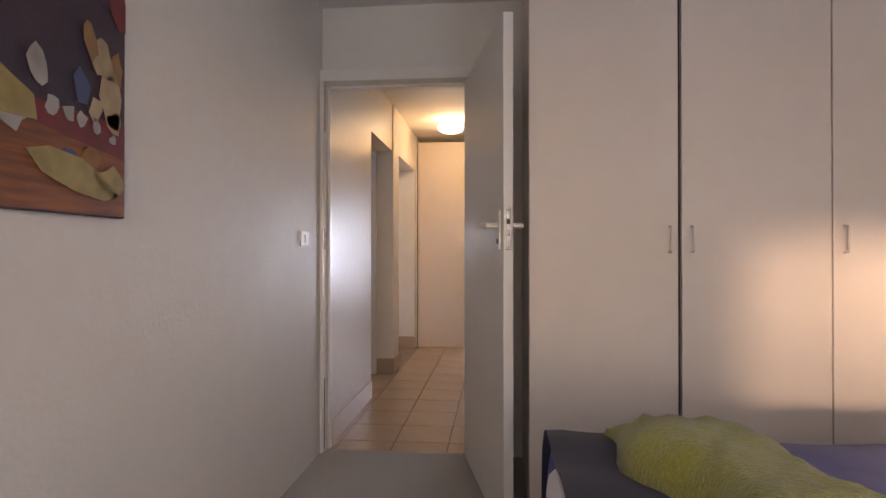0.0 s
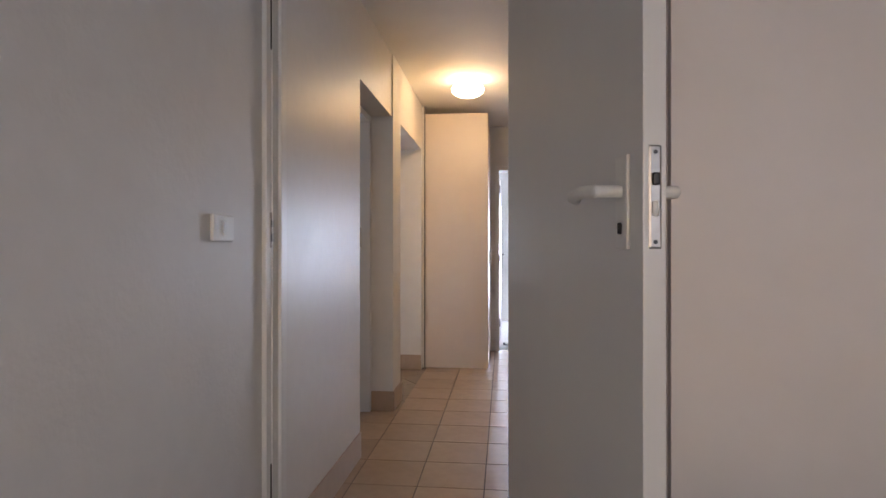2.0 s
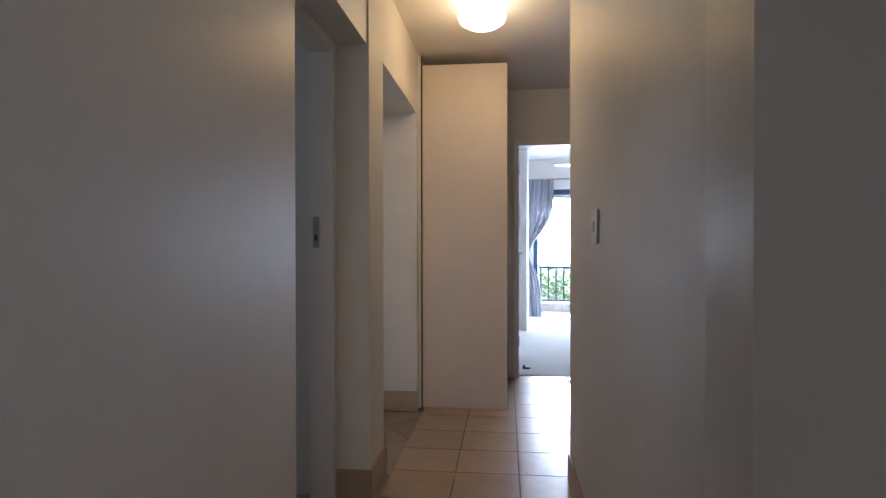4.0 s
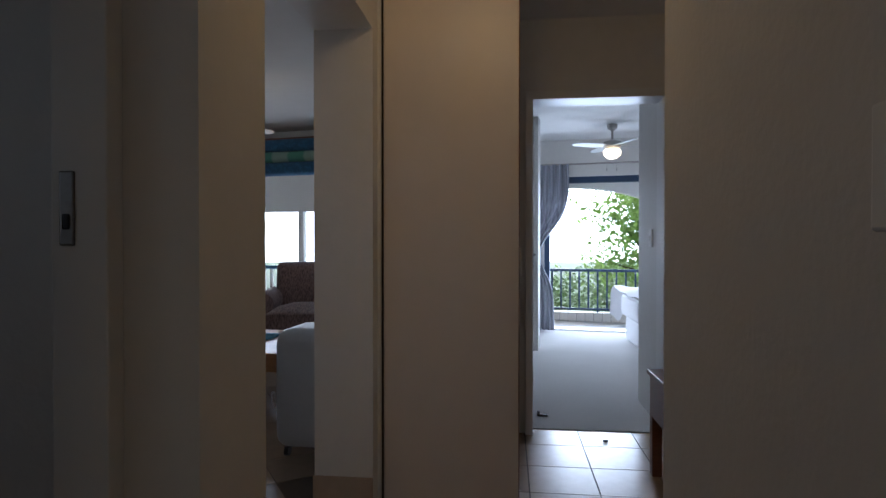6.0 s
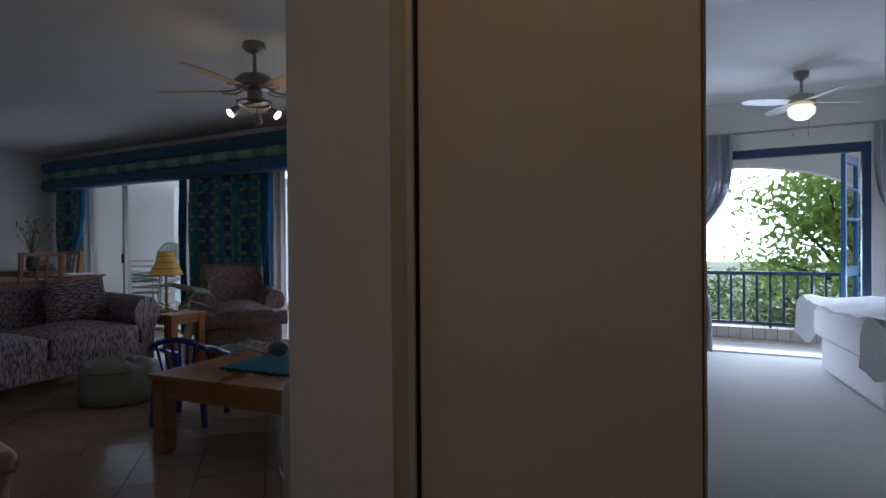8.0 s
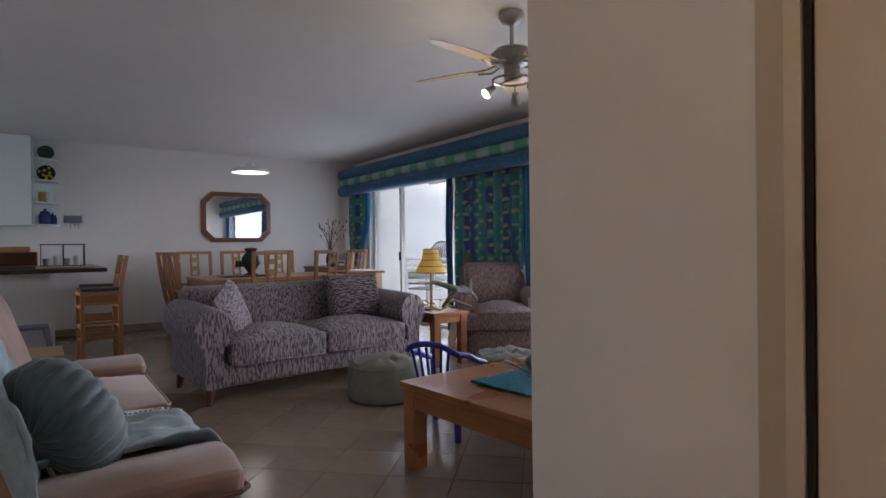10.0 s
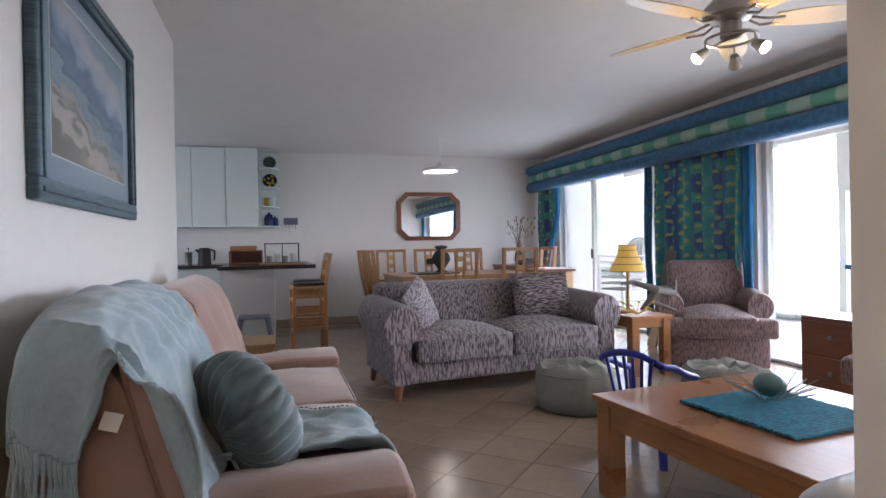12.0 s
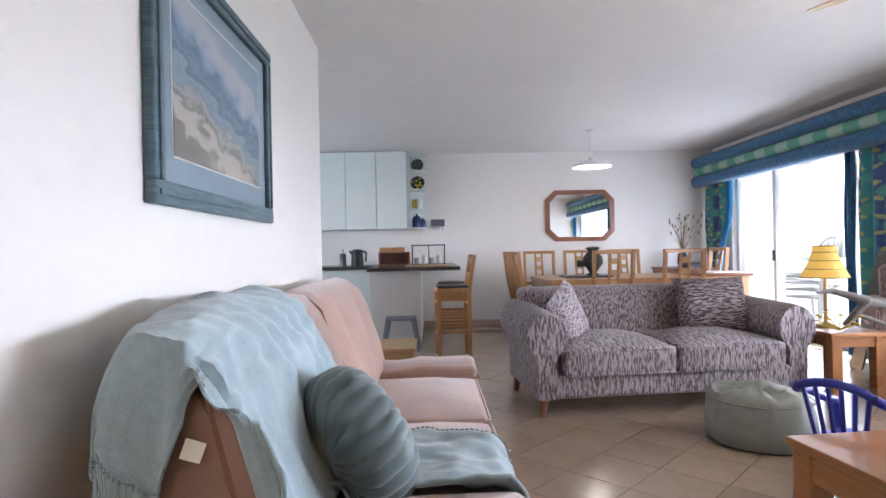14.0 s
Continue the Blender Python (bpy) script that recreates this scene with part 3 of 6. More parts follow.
tube(bm, (0.71, -0.056, 1.07), (0.6, -0.056, 1.07), 0.01)
part("lever_handle", bm, STEEL, d2, smooth=True)
one("door_stopper", [(0.36, 0.43, 8.47, 8.49, 0.0, 0.02), (0.36, 0.38, 8.47, 8.49, 0.0, 0.04)], BLACK, "small black rubber door wedge on the carpet", "doorstop")
one("fallen_leaf", [(0.72, 0.745, 8.02, 8.035, 0.002, 0.014), (0.735, 0.75, 8.03, 8.04, 0.002, 0.01)], BLACK, "tiny dark scrap on the floor tiles", "scrap", bevel=0.002)
switch_plate(pose(1.117, 8.55, 1.2, 0, 0, -90), 0.075, 0.12, 1, "white light switch on the bedroom entry wall")


def fan_blade(bm, r0, r1, w, ang, pitch=12, z=0.0, thick=0.006):
    k = 12
    top = []
    for i in range(k + 1):
        s = i / k
        r = r0 + (r1 - r0) * s
        half = w / 2 * (0.55 + 0.45 * math.sin(math.pi * min(s * 0.9 + 0.12, 1))) * (1 if s < 0.9 else max(0.12, math.sqrt(max(1 - ((s - 0.9) / 0.1) ** 2, 0))))
        top.append((r, half))
    rot = pose(0, 0, z, 0, 0, ang) @ pose(0, 0, 0, pitch, 0, 0)
    lo, up = [], []
    for r, h in top:
        lo.append((bm.verts.new(rot @ Vector((r, -h, 0))), bm.verts.new(rot @ Vector((r, h, 0)))))
        up.append((bm.verts.new(rot @ Vector((r, -h, thick))), bm.verts.new(rot @ Vector((r, h, thick)))))
    for i in range(k):
        bm.faces.new((lo[i][0], lo[i][1], lo[i + 1][1], lo[i + 1][0]))
        bm.faces.new((up[i][0], up[i + 1][0], up[i + 1][1], up[i][1]))
        bm.faces.new((lo[i][0], lo[i + 1][0], up[i + 1][0], up[i][0]))
        bm.faces.new((lo[i][1], up[i][1], up[i + 1][1], lo[i + 1][1]))
    bm.faces.new((lo[0][0], up[0][0], up[0][1], lo[0][1]))
    bm.faces.new((lo[-1][0], lo[-1][1], up[-1][1], up[-1][0]))


BLADE = wood("pale_fan_blade", (0.55, 0.42, 0.22), (0.45, 0.33, 0.16), 0.3)
BLADE2 = mat("silver_fan_blade", (0.5, 0.5, 0.5), 0.4, 0.3, grain=0.1)
fan2 = thing("ceiling_fan", pose(1.35, 11.35, CEIL), "silver bedroom ceiling fan with a lit glass bowl", "ceiling fan")
bm = bmesh.new()
lathe(bm, [(0, 0), (0.06, 0), (0.055, -0.05), (0.02, -0.07), (0.012, -0.08), (0.012, -0.17), (0.04, -0.18), (0.1, -0.2), (0.11, -0.25), (0.08, -0.28), (0.0, -0.28)], 24)
part("motor", bm, STEEL, fan2, smooth=True)
for k in range(4):
    bm = bmesh.new()
    fan_blade(bm, 0.1, 0.5, 0.13, 20 + 90 * k, 10, -0.25)
    part("blade", bm, BLADE2, fan2)
bm = bmesh.new()
lathe(bm, [(0.075, -0.28), (0.1, -0.3), (0.095, -0.35), (0.05, -0.39), (0, -0.4)], 24)
part("bowl", bm, GLOWW, fan2, "glowing glass bowl", smooth=True)
for x in (-0.06, 0.05):
    bm = bmesh.new()
    tube(bm, (x, 0, -0.28), (x, 0, -0.5), 0.0015, seg=6)
    tube(bm, (x, 0, -0.5), (x, 0, -0.53), 0.005, seg=6)
    part("pull_cord", bm, STEEL, fan2)


def drape(width, height, folds, depth, pinch=None, n=90, rows=22, shift=0.0, seed=0):
    """A hanging curtain, with folds, drawn together at pinch = (height, width there, offset)."""
    bm = bmesh.new()
    g = []
    for j in range(rows + 1):
        z = height * (1 - j / rows)
        w, off = width, 0.0
        if pinch:
            t = math.exp(-((z - pinch[0]) / 0.42) ** 2) if z > pinch[0] else 0.5 + 0.5 * math.exp(-((z - pinch[0]) / 0.3) ** 2)
            w, off = width + (pinch[1] - width) * t, pinch[2] * t
        row = []
        for i in range(n + 1):
            s = i / n
            a = folds * 2 * math.pi * s + 0.5 * math.sin(3 * s + seed)
            y = depth * math.sin(a) * (0.75 + 0.3 * math.sin(5 * s + z + seed)) + 0.01 * math.sin(z * 4 + s * 20)
            row.append(bm.verts.new(((s - 0.5) * w + off + 0.008 * math.sin(z * 3 + 9 * s), y, z)))
        g.append(row)
    for a, b in zip(g, g[1:]):
        for k in range(n):
            bm.faces.new((a[k], a[k + 1], b[k + 1], b[k]))
    return bm


cr = thing("curtain_rod", LIV @ pose(0, 6.4, 2.2), "thin grey metal curtain rod", "curtain rod")
bm = bmesh.new()
tube(bm, (-0.25, 0, 0), (2.25, 0, 0), 0.011)
part("rod", bm, STEEL, cr)
for x in (-0.1, 0.9, 2.1):
    bm = bmesh.new()
    tube(bm, (x, 0, 0), (x, 0.1, 0.0), 0.008)
    part("bracket", bm, STEEL, cr)
cu = tagged(part("curtain", drape(0.66, 2.18, 8, 0.035, (1.0, 0.22, -0.15)), CURTG, smooth=True, m=LIV @ pose(0.0, 6.39, 0.02)), "grey eyelet curtain tied back beside the balcony door", "curtain")
pbox("tieback", (-0.265, -0.035, -0.05, 0.05, 0.96, 1.0), CURTG, cu, "grey tie band", bevel=0.01)
tagged(part("curtain", drape(0.5, 2.18, 7, 0.035, (1.0, 0.26, 0.1), seed=2), CURTG, smooth=True, m=LIV @ pose(1.72, 6.39, 0.02)), "grey eyelet curtain tied back at the far door side", "curtain")

bd = thing("balcony_door_frame", LIV @ pose(0, 6.59, 0), "dark navy painted frame of the balcony door", "door frame", kind="structure")
for b in ((0.0, 0.07, -0.05, 0.05, 0, 2.05), (1.4, 1.47, -0.05, 0.05, 0, 2.05), (0.07, 1.4, -0.05, 0.05, 1.97, 2.05)):
    pbox("frame_bar", b, NAVYP, bd)
pbox("sill", (0.07, 1.4, -0.09, 0.12, 0.0, 0.025), ALU, bd)
BLUEP = mat("blue_paint", (0.03, 0.14, 0.32), 0.4, grain=0.15)
sd = thing("folding_door", LIV @ pose(1.27, 6.68, 0.03, 0, 0, 72), "blue glazed door leaf folded open to the balcony", "door")
for b in ((0, 0.05, -0.02, 0.02, 0, 1.94), (0.5, 0.55, -0.02, 0.02, 0, 1.94), (0.05, 0.5, -0.02, 0.02, 1.86, 1.94), (0.05, 0.5, -0.02, 0.02, 0, 0.1), (0.05, 0.5, -0.02, 0.02, 0.75, 0.85), (0.05, 0.5, -0.02, 0.02, 1.3, 1.33), (0.05, 0.5, -0.02, 0.02, 1.6, 1.63)):
    pbox("rail", b, BLUEP, sd)
_p = pbox("pane", (0.05, 0.5, -0.003, 0.003, 0.1, 1.86), GLASS, sd, bevel=0)
_p.visible_shadow = False

b2 = thing("bed", pose(2.52, 10.98, 0), "bed with a white quilt hanging over its sides", "bed")
pbox("base", (-0.95, 1.0, -0.7, 0.7, 0.02, 0.3), WHITEC, b2, "white valanced base", bevel=0.03)
pbox("mattress", (-1.0, 1.05, -0.75, 0.75, 0.304, 0.56), WHITEC, b2, bevel=0.06, seg=3)
part("quilt", cloth_slab(2.22, 1.66, 0.63, 0.42, amp=0.045, seed=5, corner=0.16), WHITEC, b2, "rumpled white quilt", smooth=True)

# ---- balcony, veranda and distance ----
PALET = mat("pale_tile", (0.62, 0.58, 0.52), 0.35, grain=0.1, vary=0.05)
slab("balcony_floor", [(-9.6, 5.6, 6.68, 8.3, -0.12, -0.002)], PALET, "pale tiled balcony floor", "floor", m=LIV)
kerb = thing("balcony_kerb", LIV @ pose(0, 7.55, 0), "low tiled kerb under the balcony railing", "kerb", kind="structure")
pbox("core", (-9.5, 5.5, 0.02, 0.2, -0.01, 0.12), GROUT, kerb)
for k in range(48):
    pbox("tile", (-0.5 + k * 0.125, -0.5 + k * 0.125 + 0.12, 0.005, 0.2, 0.0, 0.128), PALET, kerb, bevel=0.003, seg=1)
rl = thing("balcony_railing", LIV @ pose(0, 7.65, 0.12), "dark navy steel balcony railing with upright bars", "railing")
pbox("top_rail", (-0.6, 4.6, -0.03, 0.03, 0.62, 0.66), NAVYP, rl)
pbox("bottom_rail", (-0.6, 4.6, -0.02, 0.02, 0.04, 0.07), NAVYP, rl)
for k in range(38):
    x = -0.55 + k * 0.135
    pbox("baluster", (x, x + 0.026, -0.013, 0.013, 0.0 if k % 9 == 0 else 0.065, 0.62), NAVYP, rl, bevel=0.002, seg=1)
arch = thing("balcony_arch", LIV @ pose(0.2, 7.5, 0), "white plastered arch over the balcony", "arch", kind="structure")
bm = bmesh.new()
pts = []
for k in range(25):
    a = math.pi * k / 24
    pts.append((-1.4 * math.cos(a), 1.5 + 0.5 * math.sin(a)))
vs = {y: [bm.verts.new((x, y, z)) for x, z in pts] for y in (0.0, 0.2)}
vt = {y: [bm.verts.new((x, y, CEIL)) for x, z in pts] for y in (0.0, 0.2)}
for k in range(24):
    for y in (0.0, 0.2):
        bm.faces.new((vs[y][k], vs[y][k + 1], vt[y][k + 1], vt[y][k]))
    bm.faces.new((vs[0.0][k], vs[0.2][k], vs[0.2][k + 1], vs[0.0][k + 1]))
part("arch_band", bm, WALL, arch)
pbox("pier", (-1.7, -1.4, 0, 0.2, 0, CEIL), WALL, arch)
pbox("pier", (1.4, 1.85, 0, 0.2, 0, CEIL), WALL, arch)

GROUND = mat("far_ground", (0.07, 0.1, 0.04), 0.9, grain=0.4, grain_size=0.4)
slab("ground", [(-900, 900, -900, 900, -3.3, -3.0)], GROUND, "far green ground below the balcony", "ground")
SKYB = mat("bright_sky", (0.9, 0.95, 1.0), 1.0, emit=(0.93, 0.97, 1.0), strength=44)
bm = bmesh.new()
for k in range(24):
    a0, a1 = math.pi * (0.03 + 0.94 * k / 24), math.pi * (0.03 + 0.94 * (k + 1) / 24)
    bm.faces.new([bm.verts.new((130 * math.cos(a), 130 * math.sin(a) + 8, z)) for a, z in ((a0, -3.0), (a1, -3.0), (a1, 90.0), (a0, 90.0))])
tagged(part("backdrop", bm, SKYB), "bright white hazy sky beyond the balcony", "sky", kind="structure")

# leaf green paled for the glare that washes out the low treetops
LEAFP = mat("washed_out_leaf_green", (0.3, 0.4, 0.17), 0.5, second=(0.22, 0.32, 0.11), grain_size=2, patch=0.8)
LEAF = mat("leaf_green", (0.2, 0.3, 0.08), 0.5, second=(0.14, 0.23, 0.05), grain_size=2, patch=0.8)
_n, _l = LEAF.node_tree.nodes, LEAF.node_tree.links
_tr, _mx = _n.new("ShaderNodeBsdfTranslucent"), _n.new("ShaderNodeMixShader")
_tr.inputs["Color"].default_value = (0.34, 0.48, 0.13, 1)
_mx.inputs[0].default_value = 0.5
_l.new(_n["Principled BSDF"].outputs[0], _mx.inputs[1])
_l.new(_tr.outputs[0], _mx.inputs[2])
_l.new(_mx.outputs[0], _n["Material Output"].inputs["Surface"])
BARK = mat("bark", (0.1, 0.07, 0.045), 0.9, grain=0.4, grain_size=14, bump=0.6, bump_size=20)


def tree(place, height, spread, leaves, seed, label, foliage=LEAF):
    rnd = random.Random(seed)
    t = thing("tree", Matrix.Translation(place), label, "tree")
    bm = bmesh.new()
    tube(bm, (0, 0, 0), (0.1, 0.05, height * 0.45), 0.2, 0.12)
    tips = []
    for k in range(16):
        a = rnd.uniform(0, 6.28)
        z0 = height * rnd.uniform(0.3, 0.5)
        p = Vector((spread * rnd.uniform(0.3, 0.95) * math.cos(a), spread * rnd.uniform(0.3, 0.95) * math.sin(a), height * rnd.uniform(0.5, 1.0)))
        mid = Vector((p.x * 0.4, p.y * 0.4, (z0 + p.z) / 2))
        tube(bm, (0.08, 0.03, z0), mid, 0.06, 0.04, seg=6)
        tube(bm, mid, p, 0.04, 0.015, seg=6)
        tips += [p, (p + mid) / 2]
    part("trunk", bm, BARK, t)
    verts, faces = [], []
    for k in range(leaves):
        c = rnd.choice(tips) + Vector((rnd.gauss(0, 0.42), rnd.gauss(0, 0.42), rnd.gauss(0, 0.32))) * (spread / 2.2)
        q = Euler((rnd.uniform(-0.9, 0.9), rnd.uniform(-0.9, 0.9), rnd.uniform(0, 6.28))).to_matrix()
        s = rnd.uniform(0.07, 0.14)
        i = len(verts)
        for x, y in ((-s, 0), (0, -s * 0.38), (s, 0), (0, s * 0.38)):
            verts.append(c + q @ Vector((x, y, 0.1 * abs(x))))
        faces.append((i, i + 1, i + 2, i + 3))
    me = bpy.data.meshes.new("crown")
    me.from_pydata(verts, [], faces)
    me.materials.append(foliage)
    ob = new("crown", me)
    ob.parent = t
    return t


tree((4.25, 19.5, -3.0), 7.2, 2.0, 9500, 1, "leafy green tree beyond the balcony")
for k, (x, y, h, s) in enumerate(((1.5, 22, 3.6, 2.4), (4.6, 24, 3.9, 2.6), (8.0, 22, 3.8, 2.6), (11, 26, 4.2, 3.0))):
    tree((x, y, -3.0), h - 0.55, s, 3600, 10 + k, "low green treetop below the balcony", LEAFP)

# ---- living room: window wall ----
BLUEC = streaks("blue_cotton", (0.035, 0.14, 0.27), (0.025, 0.1, 0.2), 20, (1, 1, 1))
SKYC = streaks("bright_blue_lining", (0.03, 0.2, 0.42), (0.02, 0.15, 0.34), 20, (1, 1, 0.1))


def checks(name, cols, sx, sz, rough=0.9, zig=0.0):
    """Cloth printed in blocks: bands along x and z pick a colour."""
    m = bpy.data.materials.new(name)
    m.use_nodes = True
    n, l = m.node_tree.nodes, m.node_tree.links
    b = n["Principled BSDF"]
    b.inputs["Roughness"].default_value = rough
    tc = n.new("ShaderNodeTexCoord")
    wob = n.new("ShaderNodeTexNoise")
    wob.inputs["Scale"].default_value = 9
    l.new(tc.outputs["Object"], wob.inputs["Vector"])
    sub = n.new("ShaderNodeVectorMath")
    sub.operation = "SCALE"
    sub.inputs["Scale"].default_value = 0.03 + zig
    l.new(wob.outputs["Color"], sub.inputs[0])
    add = n.new("ShaderNodeVectorMath")
    l.new(tc.outputs["Object"], add.inputs[0])
    l.new(sub.outputs[0], add.inputs[1])
    sep = n.new("ShaderNodeSeparateXYZ")
    l.new(add.outputs[0], sep.inputs[0])

    def wave(sock, period, shift=0.0):
        a = n.new("ShaderNodeMath")
        a.operation = "MULTIPLY_ADD"
        a.inputs[1].default_value, a.inputs[2].default_value = 6.2832 / period, shift
        l.new(sock, a.inputs[0])
        s = n.new("ShaderNodeMath")
        s.operation = "SINE"
        l.new(a.outputs[0], s.inputs[0])
        return s.outputs[0]

    def mixc(fac, a, c, lo, hi):
        r = n.new("ShaderNodeMapRange")
        r.inputs["From Min"].default_value, r.inputs["From Max"].default_value = lo, hi
        l.new(fac, r.inputs["Value"])
        mx = n.new("ShaderNodeMix")
        mx.data_type = "RGBA"
        l.new(r.outputs[0], mx.inputs[0])
        for k, v in ((6, a), (7, c)):
            if isinstance(v, tuple):
                mx.inputs[k].default_value = (*v, 1)
            else:
                l.new(v, mx.inputs[k])
        return mx.outputs[2]

    wx, wz = wave(sep.outputs["X"], sx), wave(sep.outputs["Z"], sz)
    out = mixc(wx, cols[0], cols[1], -0.2, 0.2)
    if len(cols) > 2:
        pr = n.new("ShaderNodeMath")
        pr.operation = "MULTIPLY"
        l.new(wx, pr.inputs[0])
        l.new(wz, pr.inputs[1])
        out = mixc(pr.outputs[0], out, cols[2], 0.3, 0.5)
        w2 = wave(sep.outputs["Z"], sz / 2.0, 1.2)
        p2 = n.new("ShaderNodeMath")
        p2.operation = "MULTIPLY"
        l.new(wave(sep.outputs["X"], sx / 2, 0.7), p2.inputs[0])
        l.new(w2, p2.inputs[1])
        out = mixc(p2.outputs[0], out, cols[3], 0.55, 0.75)
    l.new(out, b.inputs["Base Color"])
    return m


BANDC = checks("green_check_band", ((0.1, 0.3, 0.22), (0.3, 0.42, 0.35)), 0.42, 1.0)
PRINTC = checks("printed_curtain_cloth", ((0.06, 0.25, 0.28), (0.06, 0.1, 0.24), (0.09, 0.31, 0.26), (0.34, 0.38, 0.17)), 0.36, 0.3, zig=0.05)

pm = thing("curtain_pelmet", LIV @ pose(0, 4.6, 0), "long padded pelmet in blue with a green checked band", "pelmet")
pbox("board", (-8.78, -0.75, 0.13, 0.34, 2.38, 2.415), REDWOOD, pm, "brown timber pelmet board")


def roll(z0, z1, y0, y1, u0=-8.76, u1=-0.8, n=120, seed=0):
    """A long padded band with a soft rounded front."""
    bm = bmesh.new()
    prof = []
    for k in range(9):
        a = -math.pi / 2 + math.pi * k / 8
        prof.append(((y0 + y1) / 2 - (y1 - y0) / 2 * math.cos(a), (z0 + z1) / 2 + (z1 - z0) / 2 * math.sin(a)))
    prof += [(y1, z1), (y1, z0)]
    rings = []
    for i in range(n + 1):
        u = u0 + (u1 - u0) * i / n
        w = 0.006 * noise.noise((u * 3, seed, 0))
        rings.append([bm.verts.new((u, y + (w if k < 9 else 0), z + 0.5 * w)) for k, (y, z) in enumerate(prof)])
    for a, b in zip(rings, rings[1:]):
        for k in range(len(prof)):
            bm.faces.new((a[k], a[(k + 1) % len(prof)], b[(k + 1) % len(prof)], b[k]))
    bm.faces.new(rings[0])
    bm.faces.new(rings[-1][::-1])
    return bm


part("upper_roll", roll(2.24, 2.38, 0.0, 0.12, seed=1), BLUEC, pm, "padded blue roll", smooth=True)
part("check_band", roll(2.115, 2.238, 0.02, 0.12, seed=2), BANDC, pm, "green and pale checked band", smooth=True)
part("lower_roll", roll(1.96, 2.113, 0.0, 0.12, seed=3), BLUEC, pm, "padded blue roll", smooth=True)

cc = thing("curtain", LIV @ pose(-5.1, 4.8, 0.02), "blue and green printed curtain between the glass doors", "curtain")
part("print_cloth", drape(1.3, 2.0, 9, 0.05, seed=1, n=140), PRINTC, cc, smooth=True)
part("lining", drape(0.16, 2.0, 2, 0.035, seed=2, n=24), SKYC, cc, "bright blue lining edge", smooth=True, m=pose(0.73, -0.02, 0))
part("lining", drape(0.14, 2.0, 2, 0.035, seed=3, n=24), BLUEC, cc, "dark blue lining edge", smooth=True, m=pose(-0.72, -0.02, 0))
cc = thing("curtain", LIV @ pose(-8.38, 4.78, 0.02), "blue and green printed curtain tied back in the corner", "curtain")
part("print_cloth", drape(0.62, 2.0, 5, 0.05, (0.85, 0.3, -0.12), seed=4), PRINTC, cc, smooth=True)
part("lining", drape(0.12, 2.0, 2, 0.03, (0.85, 0.08, -0.25), seed=5, n=24), SKYC, cc, "bright blue lining edge", smooth=True, m=pose(0.36, -0.01, 0))

cc = thing("curtain", LIV @ pose(-0.98, 4.8, 0.02), "blue and green printed curtain ending the wide glass door", "curtain")
part("print_cloth", drape(0.4, 2.0, 4, 0.045, seed=7, n=60), PRINTC, cc, smooth=True)
part("lining", drape(0.1, 2.0, 2, 0.03, seed=8, n=24), SKYC, cc, "bright blue lining edge", smooth=True, m=pose(-0.24, -0.01, 0))


def sliding_door(u0, u1, stiles, label):
    t = thing("sliding_door", LIV @ pose(0, 5.05, 0), label, "sliding door", kind="structure")
    pbox("track", (u0, u1, -0.05, 0.05, 0.0, 0.03), ALU, t)
    pbox("head", (u0, u1, -0.05, 0.05, 2.02, 2.08), ALU, t)
    xs = [u0] + stiles + [u1 - 0.05]
    for k, x in enumerate(xs):
        st = pbox("stile", (x, x + 0.05, -0.035, 0.035, 0.03, 2.02), ALU, t)
        if k == 1:
            pbox("latch", (x + 0.005, x + 0.045, -0.06, -0.036, 0.9, 1.03), BLACK, st, "black door latch")
    for a, b in zip(xs, xs[1:]):
        p = pbox("pane", (a + 0.05, b, -0.003, 0.003, 0.03, 2.02), GLASS, t, bevel=0)
        p.visible_shadow = False
    return t


sliding_door(-8.3, -5.75, [-7.45, -6.15], "white aluminium sliding glass door to the veranda")
sliding_door(-4.43, -1.1, [-3.55, -2.5, -1.7], "wide white aluminium sliding glass door")

# veranda behind the glass
# veranda boards made translucent, so the glowing backdrop whitens them from behind
BACKLIT = bpy.data.materials.new("translucent_board")
BACKLIT.use_nodes = True
_n, _l = BACKLIT.node_tree.nodes, BACKLIT.node_tree.links
_tr, _mx = _n.new("ShaderNodeBsdfTranslucent"), _n.new("ShaderNodeMixShader")
_tr.inputs["Color"].default_value = (0.75, 0.78, 0.8, 1)
_n["Principled BSDF"].inputs["Base Color"].default_value = (0.8, 0.8, 0.8, 1)
_n["Principled BSDF"].inputs["Roughness"].default_value = 0.7
_mx.inputs[0].default_value = 0.75
_l.new(_n["Principled BSDF"].outputs[0], _mx.inputs[1])
_l.new(_tr.outputs[0], _mx.inputs[2])
_l.new(_mx.outputs[0], _n["Material Output"].inputs["Surface"])
slab("wall_veranda_west", [(-9.9, -9.7, 5.15, 8.2, 0, CEIL)], WALL, "white boarded veranda end wall", m=LIV)
slab("wall_veranda_boards", [(-9.7 + 0.42 * k, -9.29 + 0.42 * k, 7.5 - 0.006 * (k % 2), 7.503, 0.0, 2.3) for k in range(9)], BACKLIT, "white veranda boards, made translucent so backlight brightens them", m=LIV)
slab("floor_veranda", [(-9.7, 0.0, 5.15, 6.68, -0.09, -0.002)], PALET, "pale tiled veranda floor", "floor", m=LIV)
slab("wall_veranda_east", [(-0.5, -0.3, 5.15, 6.5, 0, CEIL)], WALL, "plain white veranda end wall", m=LIV)
bmn = thing("veranda_beam", LIV @ pose(0, 0, 0), "dark timber beams under the veranda roof", "beam", kind="structure")
